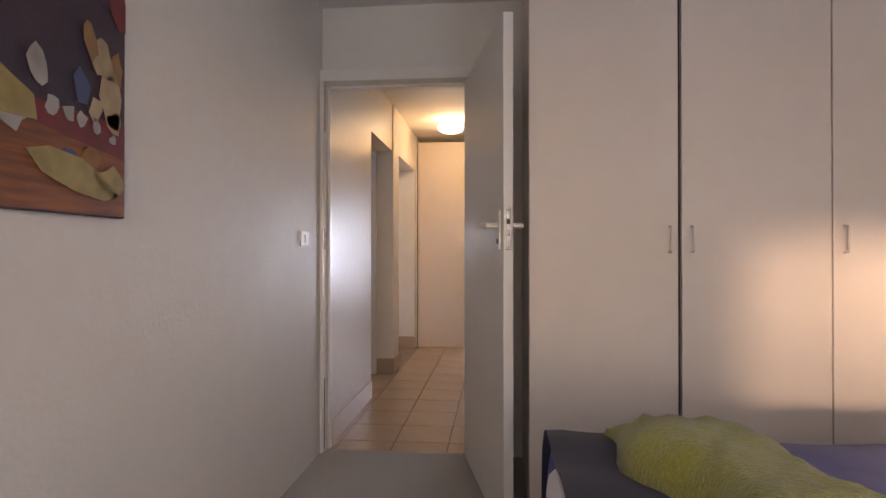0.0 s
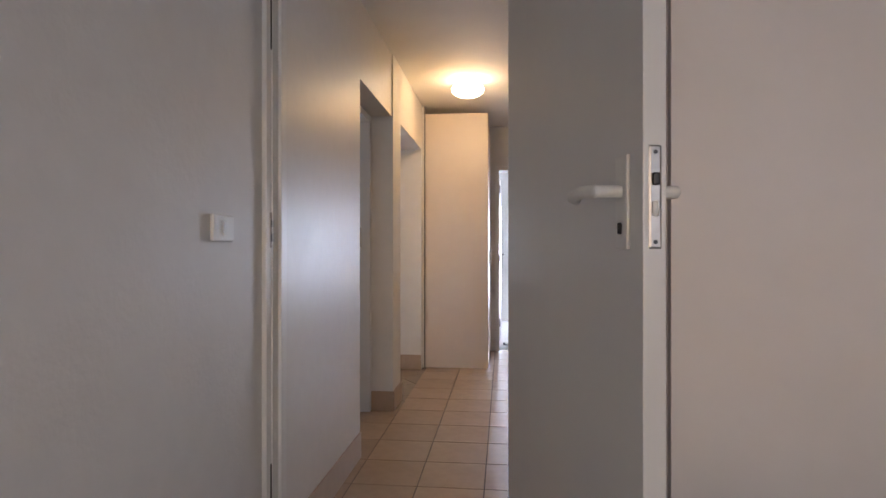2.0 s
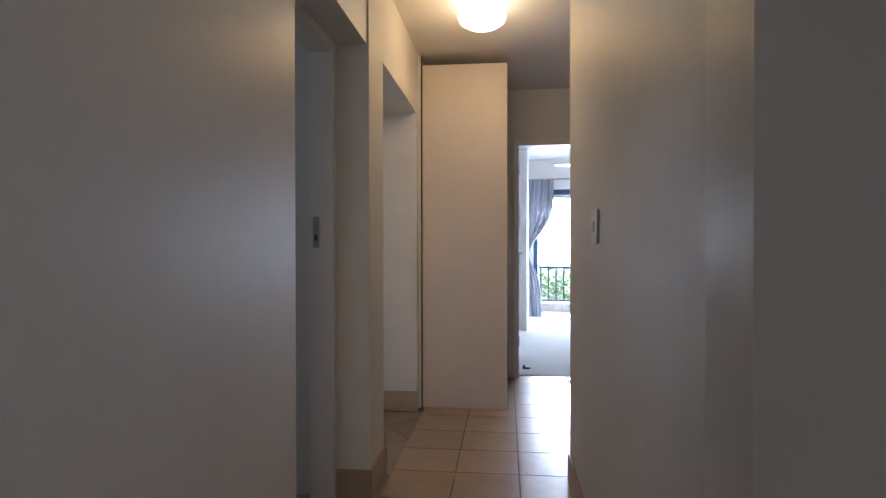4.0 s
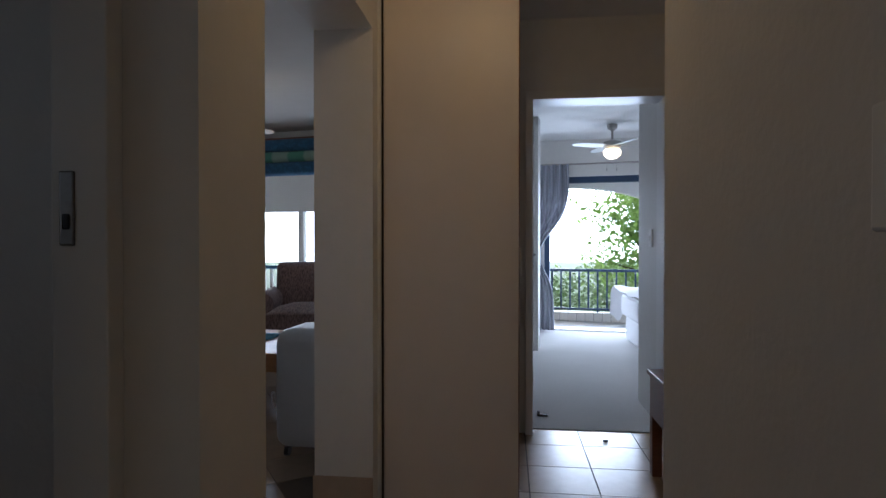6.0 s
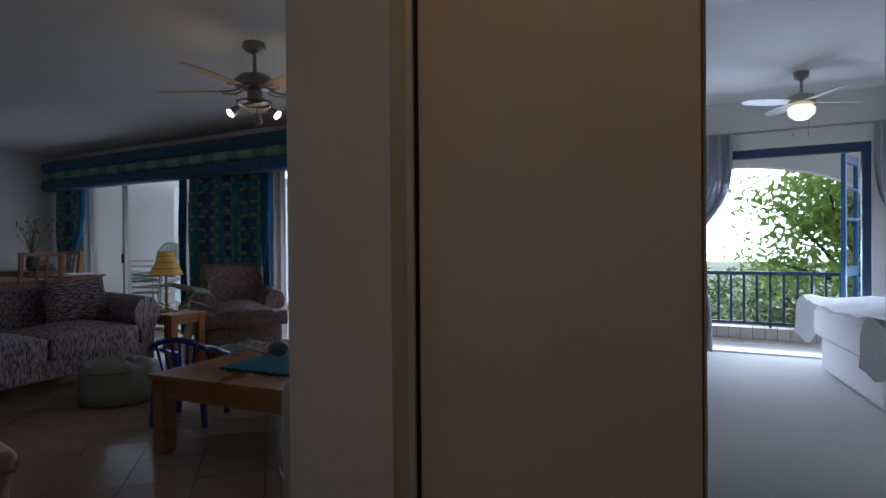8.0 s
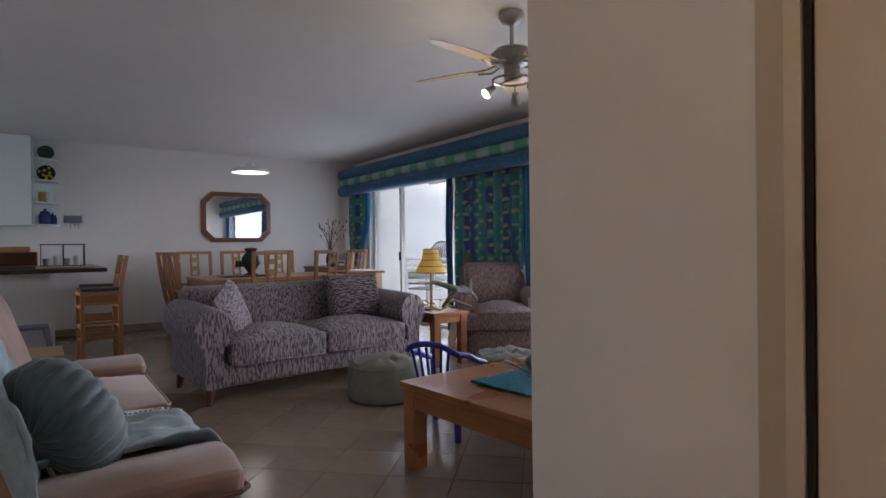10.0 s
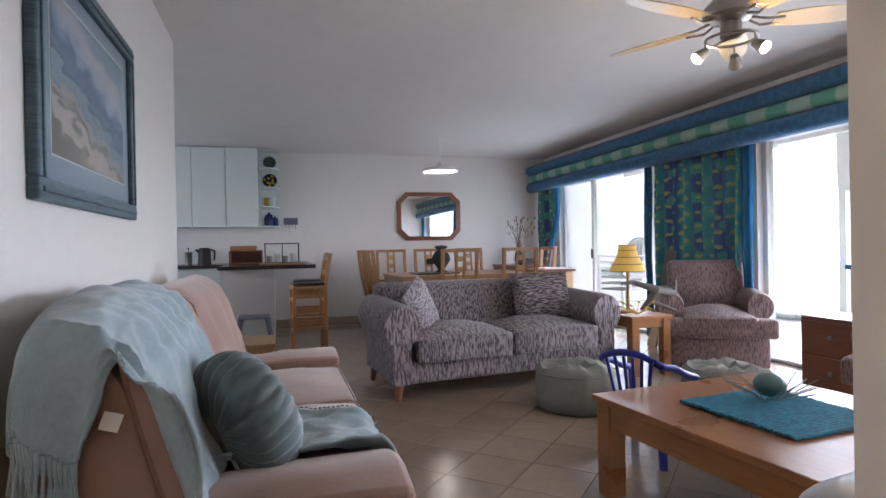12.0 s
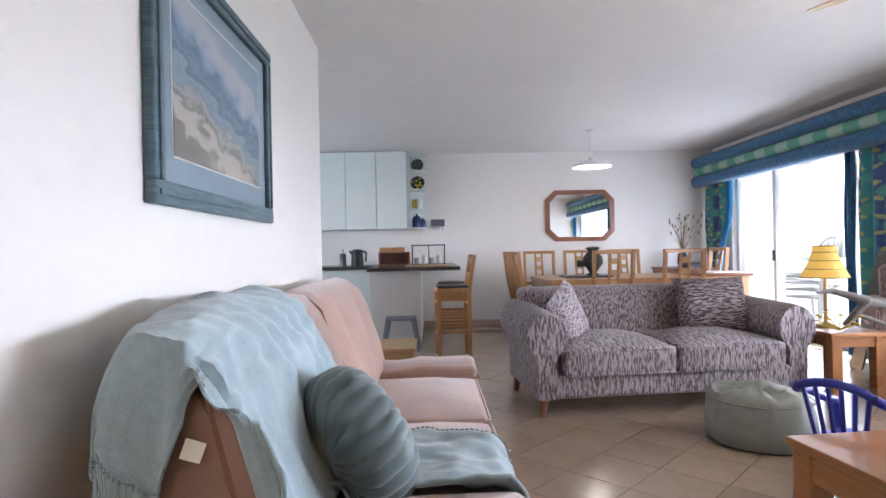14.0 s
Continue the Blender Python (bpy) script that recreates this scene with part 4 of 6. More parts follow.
for k in range(3):
    pbox("beam", (-9.6, -0.4, 5.6 + 0.7 * k, 5.68 + 0.7 * k, 2.36, 2.5), BLACK if k == 0 else GLOSS, bmn)
vr = thing("veranda_railing", LIV @ pose(0, 7.62, 0.0), "veranda railing with a blue top rail and white uprights", "railing")
pbox("top_rail", (-5.7, -0.9, -0.03, 0.03, 0.72, 0.78), BLUEP, vr)
pbox("bottom_rail", (-5.7, -0.9, -0.03, 0.03, 0.14, 0.18), WHITEPL, vr)
for k in range(32):
    pbox("upright", (-5.65 + 0.148 * k, -5.59 + 0.148 * k, -0.015, 0.015, 0.18, 0.72), WHITEPL, vr, bevel=0.002, seg=1)
wv = thing("veranda_window", LIV @ pose(0, 7.6, 0), "white framed veranda window openings", "window", kind="structure")
for x in (-5.8, -4.35, -3.0, -1.7, -0.9):
    pbox("mullion", (x, x + 0.1, 0.02, 0.12, 0.0, 1.72), ALU, wv)
pbox("fascia", (-5.8, -0.4, 0.0, 0.14, 1.72, CEIL), WALL, wv)


def garden_chair(bm, z):
    """A moulded plastic armchair with a fan back."""
    box(bm, -0.25, 0.25, -0.25, 0.22, 0.4 + z, 0.43 + z, 0.012)
    for k in range(7):
        a = (k - 3) * 0.16
        tube(bm, (0.045 * (k - 3), 0.22, 0.43 + z), (0.3 * math.sin(a), 0.34, 0.43 + z + 0.5 * math.cos(a)), 0.014, seg=6)
    prev = None
    for k in range(13):
        a = (k - 6) * 0.2
        p = Vector((0.31 * math.sin(a), 0.34, 0.46 + z + 0.46 * math.cos(a) ** 0.8 if math.cos(a) > 0 else 0.5 + z))
        if prev is not None:
            tube(bm, prev, p, 0.018, seg=6)
        prev = p
    for s in (-1, 1):
        tube(bm, (0.29 * s, 0.32, 0.62 + z), (0.3 * s, -0.24, 0.64 + z), 0.02, seg=6)
        tube(bm, (0.3 * s, -0.24, 0.64 + z), (0.27 * s, -0.27, 0.0 + z), 0.022, seg=6)
        tube(bm, (0.27 * s, 0.24, 0.4 + z), (0.29 * s, 0.3, 0.0 + z), 0.022, seg=6)


for k, (u, v, z, r) in enumerate(((-7.75, 5.75, 0, 15), (-7.75, 5.75, 0.09, 15), (-7.75, 5.75, 0.18, 15), (-7.75, 5.75, 0.27, 15))):
    bm = bmesh.new()
    garden_chair(bm, 0)
    tagged(part("garden_chair", bm, WHITEPL, smooth=True, m=LIV @ pose(u, v, z, 0, 0, r)), "white plastic garden chair on the veranda", "chair", "garden chairs")

# ---- living room: seating ----
SOFAC = streaks("streaked_sofa_cloth", (0.31, 0.262, 0.272), (0.075, 0.057, 0.064), 60, (2.0, 2.0, 0.34), 0.43, 0.55)
SOFAS = streaks("streaked_seat_cloth", (0.31, 0.262, 0.272), (0.075, 0.057, 0.064), 60, (2.0, 0.34, 0.34), 0.43, 0.55)
SOFAD = streaks("dark_streaked_cushion_cloth", (0.27, 0.22, 0.22), (0.03, 0.02, 0.023), 60, (0.3, 2.0, 2.0), 0.46, 0.58)
ARMC = streaks("brown_streaked_cloth", (0.25, 0.175, 0.16), (0.1, 0.066, 0.065), 60, (1.9, 1.9, 0.36), 0.4, 0.56)
ARMS = streaks("brown_streaked_seat_cloth", (0.25, 0.175, 0.16), (0.1, 0.066, 0.065), 60, (1.9, 0.36, 0.36), 0.4, 0.56)


def puff(w, d, h, power=0.35, nx=14, ny=12, wrinkle=0.006, seed=0, corner=3.2):
    """A stuffed cushion: flat-sided with a crowned top and bottom, centred at the origin."""
    bm = bmesh.new()
    grids = []
    for side in (1, -1):
        g = []
        for j in range(ny + 1):
            row = []
            for i in range(nx + 1):
                a, b = i / nx * 2 - 1, j / ny * 2 - 1
                e = max(0.0, (1 - abs(a) ** corner) * (1 - abs(b) ** corner)) ** power
                pin = 1 - 0.035 * (1 - abs(a) ** 2) * abs(b) ** 4
                x = a * w / 2 * (1 - 0.04 * (1 - abs(b) ** 2) * abs(a) ** 4)
                y = b * d / 2 * pin
                z = side * h / 2 * e + wrinkle * noise.noise((x * 8 + seed, y * 8, side))
                row.append(bm.verts.new((x, y, z)))
            g.append(row)
        for p, q in zip(g, g[1:]):
            for k in range(nx):
                bm.faces.new((p[k], p[k + 1], q[k + 1], q[k]))
        grids.append(g)
    bmesh.ops.remove_doubles(bm, verts=bm.verts, dist=0.012)
    return bm


def piping(bm, w, d, z, r=0.006, rc=0.05):
    pts = []
    for cx, cy, a0 in ((w / 2 - rc, d / 2 - rc, 0), (-w / 2 + rc, d / 2 - rc, 90), (-w / 2 + rc, -d / 2 + rc, 180), (w / 2 - rc, -d / 2 + rc, 270)):
        for k in range(4):
            a = radians(a0 + 30 * k)
            pts.append((cx + rc * math.cos(a), cy + rc * math.sin(a), z))
    for a, b in zip(pts, pts[1:] + pts[:1]):
        tube(bm, a, b, r, seg=6, caps=False)


def seat_cushion(w, d, h, material, parent, m, seed, name="seat_cushion", label="", crown=0.055):
    bm = bmesh.new()
    box(bm, -w / 2, w / 2, -d / 2, d / 2, -h / 2, h / 2, 0.035, seg=3)
    bmesh.ops.subdivide_edges(bm, edges=bm.edges, cuts=2, use_grid_fill=True)
    for v in bm.verts:
        e = max(0.0, (1 - (2 * v.co.x / w) ** 2) * (1 - (2 * v.co.y / d) ** 2))
        v.co.z += (crown * e + 0.008 * noise.noise((v.co.x * 6 + seed, v.co.y * 6, 0))) * (1 if v.co.z > 0 else 0.2)
    c = part(name, bm, material, parent, label, smooth=True, m=m)
    bm = bmesh.new()
    piping(bm, w, d, h / 2 - 0.012)
    piping(bm, w, d, -h / 2 + 0.012)
    if name == "seat_cushion":
        part("piping", bm, material, c, smooth=True)
    else:
        bm.free()
    return c


def rolled_arm(length, h, r, material, parent, x, side, drop=0.0):
    """A rolled sofa arm running back from the front, with a flat side under the roll."""
    bm = bmesh.new()
    prof = []
    for k in range(15):
        a = radians(-60 + 300 * k / 14) if side > 0 else radians(240 - 300 * k / 14)
        prof.append((r * math.cos(a), h - r + r * math.sin(a)))
    inner, outer = -side * r * 0.55, side * r * 0.55
    base = [(prof[-1][0] * 0.9, 0.13), (prof[0][0] * 0.9, 0.13)]
    ring_pts = prof + base
    rings = []
    for j in range(9):
        s = j / 8
        y = -length / 2 + length * s
        k0 = 1 - 0.12 * (1 if j in (0, 8) else 0)
        rings.append([bm.verts.new((x + px * k0 * (1 + 0.05 * side * 0), y, 0.13 + (pz - 0.13) * (1 - drop * s) - (0.01 if j in (0, 8) else 0))) for px, pz in ring_pts])
    for a, b in zip(rings, rings[1:]):
        for k in range(len(ring_pts)):
            bm.faces.new((a[k], a[(k + 1) % len(ring_pts)], b[(k + 1) % len(ring_pts)], b[k]))
    bm.faces.new(rings[0])
    bm.faces.new(rings[-1])
    return part("arm", bm, material, parent, smooth=True)


def sofa(m, w, label, name, material, top_material, seats, depth=0.9, back_h=0.83, arm_h=0.66, seat_h=0.45, leg=0.12, r=0.15, set_back=0.0, wide=0.0, category="sofa"):
    """A sofa or armchair with rolled arms; set_back: how far the arms stop short of the front, wide: how far the seat reaches out before them."""
    t = thing(name, m, label, category)
    inner = w - 4 * r + 0.1
    pbox("seat_frame", (-w / 2 + 0.09, w / 2 - 0.09, -depth / 2 + 0.03, depth / 2 - 0.02, leg, seat_h - 0.16), material, t, bevel=0.03, seg=3, smooth=True)
    for sd in (-1, 1):
        a = rolled_arm(depth - 0.06 - set_back, arm_h, r, material, t, sd * (w / 2 - r), sd, -0.06)
        a.matrix_basis = pose(0, set_back / 2, 0)
    bm = bmesh.new()
    box(bm, -w / 2 + 0.14, w / 2 - 0.14, 0.0, 0.2, leg + 0.05, back_h, 0.07, seg=4)
    bmesh.ops.subdivide_edges(bm, edges=bm.edges, cuts=2, use_grid_fill=True)
    for v in bm.verts:
        v.co.y += 0.16 * (v.co.z - seat_h) * 0.9 + (0.014 * noise.noise((v.co.x * 4, v.co.z * 4, 3))) - 0.03 * math.sin(math.pi * min(max((v.co.z - leg) / (back_h - leg), 0), 1))
    part("backrest", bm, material, t, smooth=True, m=pose(0, depth / 2 - 0.26, 0))
    cw = inner / seats
    for k in range(seats):
        c = seat_cushion(cw - 0.008, depth - 0.24, 0.18, top_material, t, pose(-inner / 2 + cw * (k + 0.5), -0.12, seat_h - 0.08, 1.5, 0, 0), k, crown=0.075)
        if wide:
            for sd in (-1, 1):
                seat_cushion(wide + 0.1, set_back - 0.02, 0.15, top_material, c, pose(sd * (cw / 2 + wide / 2 - 0.03), -(depth - 0.24) / 2 + set_back / 2 - 0.01, -0.01), 3, name="cushion_ear", crown=0.01)
    for x in (-w / 2 + 0.14, w / 2 - 0.14):
        for y in (-depth / 2 + 0.09, depth / 2 - 0.1):
            bm = bmesh.new()
            tube(bm, (x * 1.02, y * 1.03, 0), (x, y, leg + 0.01), 0.02, 0.036, seg=12)
            part("leg", bm, REDWOOD, t, "turned red-brown leg", smooth=True)
    return t


sofa(LIV @ pose(-4.62, 2.34, 0, 0, 0, 95), 2.06, "mauve-grey streaked two-seat sofa with rolled arms", "sofa", SOFAC, SOFAS, 2, back_h=0.81, arm_h=0.69, seat_h=0.44)
sofa(LIV @ pose(-4.42, 4.4, 0, 0, 0, 58), 0.94, "brown streaked armchair with rolled arms", "armchair", ARMC, ARMS, 1, 0.9, 0.93, 0.66, 0.47, 0.05, 0.115, 0.2, 0.13, "armchair")
sofa(LIV @ pose(-2.3, 4.2, 0, 0, 0, 20), 0.96, "brown streaked armchair near the glass door", "armchair", ARMC, ARMS, 1, 0.9, 0.96, 0.66, 0.47, 0.05, 0.115, 0.2, 0.13, "armchair")
CUSHL = streaks("pale_streaked_cushion_cloth", (0.36, 0.31, 0.33), (0.07, 0.055, 0.062), 60, (0.4, 1.9, 1.9), 0.4, 0.53)
tagged(part("cushion", puff(0.44, 0.44, 0.15), CUSHL, smooth=True, m=LIV @ look((-4.53, 1.74, 0.605), (-4.9, 1.2, 0.4)) @ pose(0, 0, 0, 0, 0, 20)), "pale mauve streaked scatter cushion leaning on the sofa arm", "cushion")
tagged(part("cushion", puff(0.56, 0.42, 0.15, seed=4), SOFAD, smooth=True, m=LIV @ pose(-4.68, 2.86, 0.665, 0, 0, 92) @ pose(0, 0, 0, 70, 0, 0)), "dark horizontally streaked scatter cushion on the sofa", "cushion")

# brown suede couch
SUEDE = mat("dusty_pink_suede", (0.335, 0.205, 0.15), 0.85, second=(0.25, 0.148, 0.107), grain_size=7, patch=4, bump=0.07, bump_size=60, sheen=0.5)
SUEDED = mat("suede_piping", (0.24, 0.125, 0.085), 0.9, grain=0.2)
couch = thing("couch", LIV @ pose(-2.75, 0, 0), "dusty pink-brown suede couch against the wall", "couch")
BACK = [(0.08, 0.3), (0.05, 0.6), (0.055, 0.86), (0.1, 0.94), (0.17, 0.962), (0.25, 0.945), (0.31, 0.89), (0.355, 0.8), (0.39, 0.69), (0.43, 0.57), (0.46, 0.46), (0.42, 0.36)]


def taper(x, y, z):
    """The back's shoulder, drawn in towards its open end."""
    q = max(0.0, (x - 0.8) / 0.435) ** 2
    return 0.085 * q * min(max((0.32 - y) / 0.26, 0), 1), -0.03 * q * (z > 0.5)


def couch_back(x0, x1, parent, seed):
    """A plump leaning back cushion with a piped seam on its end."""
    bm = bmesh.new()
    n = 26
    rings = []
    cy, cz = 0.24, 0.64
    for i in range(n + 1):
        q = i / n
        x = x0 + (x1 - x0) * q
        e = 1 - 0.07 * abs(2 * q - 1) ** 14
        ring = []
        for y, z in BACK:
            w = 0.014 * noise.noise((x * 5, y * 9, z * 7 + seed)) + 0.007 * noise.noise((x * 14, y * 14, z * 14 + seed))
            sag = 0.018 * math.sin(math.pi * q) * (y > 0.3)
            dy, dz = taper(x, y, z)
            ring.append(bm.verts.new((x, cy + (y - cy) * e + w + sag + dy, cz + (z - cz) * e + 0.6 * w + dz)))
        rings.append(ring)
    for p, q in zip(rings, rings[1:]):
        for k in range(len(BACK)):
            bm.faces.new((p[k], p[(k + 1) % len(BACK)], q[(k + 1) % len(BACK)], q[k]))
    bm.faces.new(rings[0])
    bm.faces.new(rings[-1])
    return part("back_cushion", bm, SUEDE, parent, smooth=True)


couch_back(-1.24, -0.01, couch, 0)
bc = couch_back(0.01, 1.235, couch, 5)
bm = bmesh.new()
ys = [(0.325, 0.88), (0.34, 0.8), (0.365, 0.7), (0.395, 0.59), (0.43, 0.48)]
for p, q in zip(ys, ys[1:]):
    tube(bm, (1.237, *p), (1.237, *q), 0.009, seg=8)
part("seam", bm, SUEDED, bc, "dark piped seam", smooth=True)
bm = bmesh.new()
f = bm.faces.new([bm.verts.new((1.23, y, z)) for y, z in ((0.335, 0.86), (0.395, 0.79), (0.44, 0.67), (0.475, 0.5), (0.435, 0.46), (0.395, 0.59), (0.365, 0.7), (0.34, 0.8))])
r = bmesh.ops.extrude_face_region(bm, geom=[f])
bmesh.ops.translate(bm, vec=(0.014, 0, 0), verts=[v for v in r["geom"] if isinstance(v, bmesh.types.BMVert)])
part("end_gusset", bm, SUEDE, bc)
pbox("base", (-1.1, 1.1, 0.08, 0.97, 0.05, 0.27), SUEDE, couch, bevel=0.03, seg=3, smooth=True)
for k, x in enumerate((-0.44, 0.42)):
    seat_cushion(0.85, 0.6, 0.15, SUEDE, couch, pose(x, 0.69, 0.335), 7 + k, crown=0.04)
for x, d in ((-0.95, 0.47), (0.985, 0.47)):
    bm = bmesh.new()
    box(bm, x - 0.15, x + 0.15, 0.38, 0.98, 0.05, d, 0.055, seg=4)
    bmesh.ops.subdivide_edges(bm, edges=bm.edges, cuts=3, use_grid_fill=True)
    for v in bm.verts:
        up = max(v.co.z - 0.36, 0) / 0.11
        v.co.x += up * 0.03 * math.copysign(1, v.co.x - x)
        v.co.y += up * 0.025 * (v.co.y > 0.9)
        v.co.z += up * (0.03 * math.exp(-((v.co.x - x) / 0.1) ** 2) + 0.012 * noise.noise((v.co.x * 6, v.co.y * 6, 1)) - 0.02 * math.exp(-((v.co.y - 0.5) / 0.1) ** 2))
    am = part("arm", bm, SUEDE, couch, "padded suede arm with a pillow top", smooth=True)
    bm = bmesh.new()
    ring = [(x + px, py, 0.405 + 0.006 * math.sin(9 * px + 7 * py)) for px, py in ((-0.172, 0.42), (-0.172, 0.97), (-0.14, 1.002), (0.14, 1.002), (0.172, 0.97), (0.172, 0.42))]
    for p, q in zip(ring, ring[1:]):
        tube(bm, p, q, 0.008, seg=6)
    part("piping", bm, SUEDED, am, "dark piping", smooth=True)
for x in (-1.0, 1.0):
    for y in (0.16, 0.9):
        pbox("foot", (x - 0.03, x + 0.03, y - 0.03, y + 0.03, 0, 0.06), BLACK, couch)
pbox("care_label", (-0.002, 0.002, -0.019, 0.019, -0.019, 0.019), WHITEPL, couch, "white sewn-in care label", bevel=0, m=pose(1.262, 0.31, 0.745, -20, 0, 8))

# throws
THROW = mat("pale_blue_throw", (0.31, 0.4, 0.43), 0.95, second=(0.23, 0.315, 0.35), grain_size=60, patch=6, bump=0.25, bump_size=260, sheen=0.4)


def fringe(bm, pts, down, rnd, n=3):
    """Knotted tassels below a row of points."""
    for p in pts:
        tube(bm, p, p + down * 0.3, 0.007, 0.0045, seg=6)
        for k in range(n):
            off = Vector((rnd.uniform(-0.014, 0.014), rnd.uniform(-0.014, 0.014), 0))
            tube(bm, p + down * 0.3, p + down * rnd.uniform(0.85, 1.05) + off, 0.0034, 0.0024, seg=5)


def along(pts, t):
    """A point on a smooth line through pts, t from 0 to 1."""
    f = t * (len(pts) - 1)
    k = min(int(f), len(pts) - 2)
    q = f - k
    p0, p1, p2, p3 = pts[max(k - 1, 0)], pts[k], pts[k + 1], pts[min(k + 2, len(pts) - 1)]
    return [0.5 * (2 * b + (c - a) * q + (2 * a - 5 * b + 4 * c - d) * q * q + (3 * b - a - 3 * c + d) * q ** 3) for a, b, c, d in zip(p0, p1, p2, p3)]


# over the back: the line of the cushion, and below it the hem of the overhanging end
OVER = [(0.035, 0.7), (0.04, 0.875), (0.09, 0.958), (0.15, 0.98), (0.21, 0.978), (0.25, 0.967), (0.285, 0.945), (0.31, 0.922), (0.335, 0.893), (0.355, 0.86), (0.38, 0.81), (0.4, 0.745), (0.425, 0.66), (0.46, 0.55), (0.485, 0.45)]
HEM = [(0.1, 0.735), (0.115, 0.755), (0.155, 0.725), (0.2, 0.69), (0.242, 0.668), (0.28, 0.76), (0.312, 0.853), (0.338, 0.872), (0.37, 0.828), (0.42, 0.8), (0.458, 0.775), (0.478, 0.7), (0.488, 0.63), (0.495, 0.54), (0.5, 0.45)]
rnd = random.Random(4)
bm = bmesh.new()
g = []
NS, NH, NT = 44, 18, 70
for i in range(NS + NH + 1):
    row = []
    for j in range(NT + 1):
        t = j / NT
        y, z = along(OVER, t)
        if i <= NS:
            q = i / NS
            x = 0.36 + 0.07 * math.sin(5 * t) * (1 - q) + (1.235 - 0.36) * q
            crease = 0.016 * abs(math.sin(24 * q + 4.0 * t + 2 * noise.noise((x * 3, t * 3, 1)))) ** 1.5 * (0.3 + 0.7 * (1 - q)) + 0.02 * noise.noise((x * 6, t * 5, 3)) + 0.011 * noise.noise((x * 16, t * 14, 8))
            y += crease * (0.9 if t > 0.45 else 0.3)
            z += crease * 0.8 + (0.01 if t < 0.55 else 0.0)
            dy, dz = taper(x, y, z)
            y, z = y + dy, z + dz
        else:
            q = (i - NS) / NH
            yb, zb = along(HEM, t)
            dy, dz = taper(1.235, y, z)
            y, z = y + dy, z + dz
            yb = max(yb, 0.135)
            k = min(q * 3, 1)
            drop = 1 - (1 - q) ** 1.35
            y, z = y + (yb - y) * q, z + (zb - z) * drop + 0.01 * (1 - q)
            fold = 0.013 * math.sin(34 * t + 2) + 0.014 * noise.noise((t * 11, q * 3, 2)) + 0.008 * noise.noise((t * 26, q * 9, 6))
            x = 1.235 + 0.028 * math.sin(k * math.pi / 2) + (fold + 0.012) * q
        row.append(bm.verts.new((x, y, z)))
    g.append(row)
for p, q in zip(g, g[1:]):
    for k in range(NT):
        bm.faces.new((p[k], p[k + 1], q[k + 1], q[k]))
ends = [g[-1][k].co.copy() for k in range(3, int(NT * 4.1 / 14) + 1)]
throw = thing("throw_blanket", LIV @ pose(-2.75, 0, 0), "pale blue fringed throw draped over the couch back", "blanket")
_c = part("cloth", bm, THROW, throw, smooth=True)
_c.modifiers.new("thick", "SOLIDIFY").thickness = 0.007
bm = bmesh.new()
fringe(bm, ends, Vector((0.004, 0.004, -0.135)), rnd)
part("fringe", bm, THROW, throw, "knotted pale blue tassels", smooth=True)

bm = bmesh.new()
g = []
for i in range(41):
    row = []
    for j in range(37):
        p, q = i / 40, j / 36
        x, y = 0.22 + 0.62 * p + 0.16 * q * (1 - p), 0.44 + 0.62 * q
        over = max(y - 0.96, 0)
        ridge = 0.02 * abs(math.sin(11 * x + 8 * y + 2 * noise.noise((x * 4, y * 4, 0)))) ** 2
        z = 0.462 - 0.03 * max(0, (y - 0.85) / 0.15) ** 2 + 0.016 * noise.noise((x * 7, y * 7, 5)) + 0.012 * noise.noise((x * 19, y * 15, 2)) + ridge - over * 0.9
        z += 0.05 * max(0, (x - 0.7) / 0.14) ** 2
        row.append(bm.verts.new((x, min(y, 1.0) + 0.12 * over, z)))
    g.append(row)
for p, q in zip(g, g[1:]):
    for k in range(36):
        bm.faces.new((p[k], p[k + 1], q[k + 1], q[k]))
ends = [g[0][k].co.copy() for k in range(37)]
throw2 = thing("throw_blanket", LIV @ pose(-2.75, 0, 0), "pale blue throw lying crumpled on the couch seat", "blanket")
_c = part("cloth", bm, THROW, throw2, smooth=True)
_c.modifiers.new("thick", "SOLIDIFY").thickness = 0.008
bm = bmesh.new()
fringe(bm, ends, Vector((-0.045, 0.008, -0.012)), rnd, 2)
part("fringe", bm, THROW, throw2, smooth=True)

TEAL = mat("grey_teal_satin", (0.1, 0.145, 0.15), 0.45, second=(0.065, 0.1, 0.105), grain_size=8, patch=5, bump=0.15, bump_size=30, sheen=0.3)
bol = thing("round_cushion", LIV @ look((-1.99, 0.55, 0.6), (-2.47, 1.3, 0.98)), "round pleated grey-teal cushion leaning on the couch back", "cushion")
bm = bmesh.new()
seg = 160
rings = []
for k in range(29):
    a = math.pi * (0.04 + 0.92 * k / 28)
    rr, zz = 0.205 * math.sin(a) ** 0.62, 0.105 * math.copysign(abs(math.cos(a)) ** 0.75, math.cos(a))
    rim = math.sin(a) ** 2
    ring = []
    for j in range(seg):
        th = 2 * math.pi * j / seg
        pl = abs(math.sin(13 * th + 1.6 * math.cos(a) + 0.4 * noise.noise((math.cos(th) * 3, math.sin(th) * 3, 1)))) ** 0.6
        r2 = rr * (1 - (0.05 * rim + 0.012) * (1 - pl)) + 0.005 * noise.noise((th * 6, zz * 18, 4))
        z2 = zz * (1 - 0.12 * (1 - pl) * min(rr / 0.12, 1))
        ring.append(bm.verts.new((r2 * math.cos(th), r2 * math.sin(th), z2)))
    rings.append(ring)
for p, q in zip(rings, rings[1:]):
    for k in range(seg):
        bm.faces.new((p[k], p[(k + 1) % seg], q[(k + 1) % seg], q[k]))
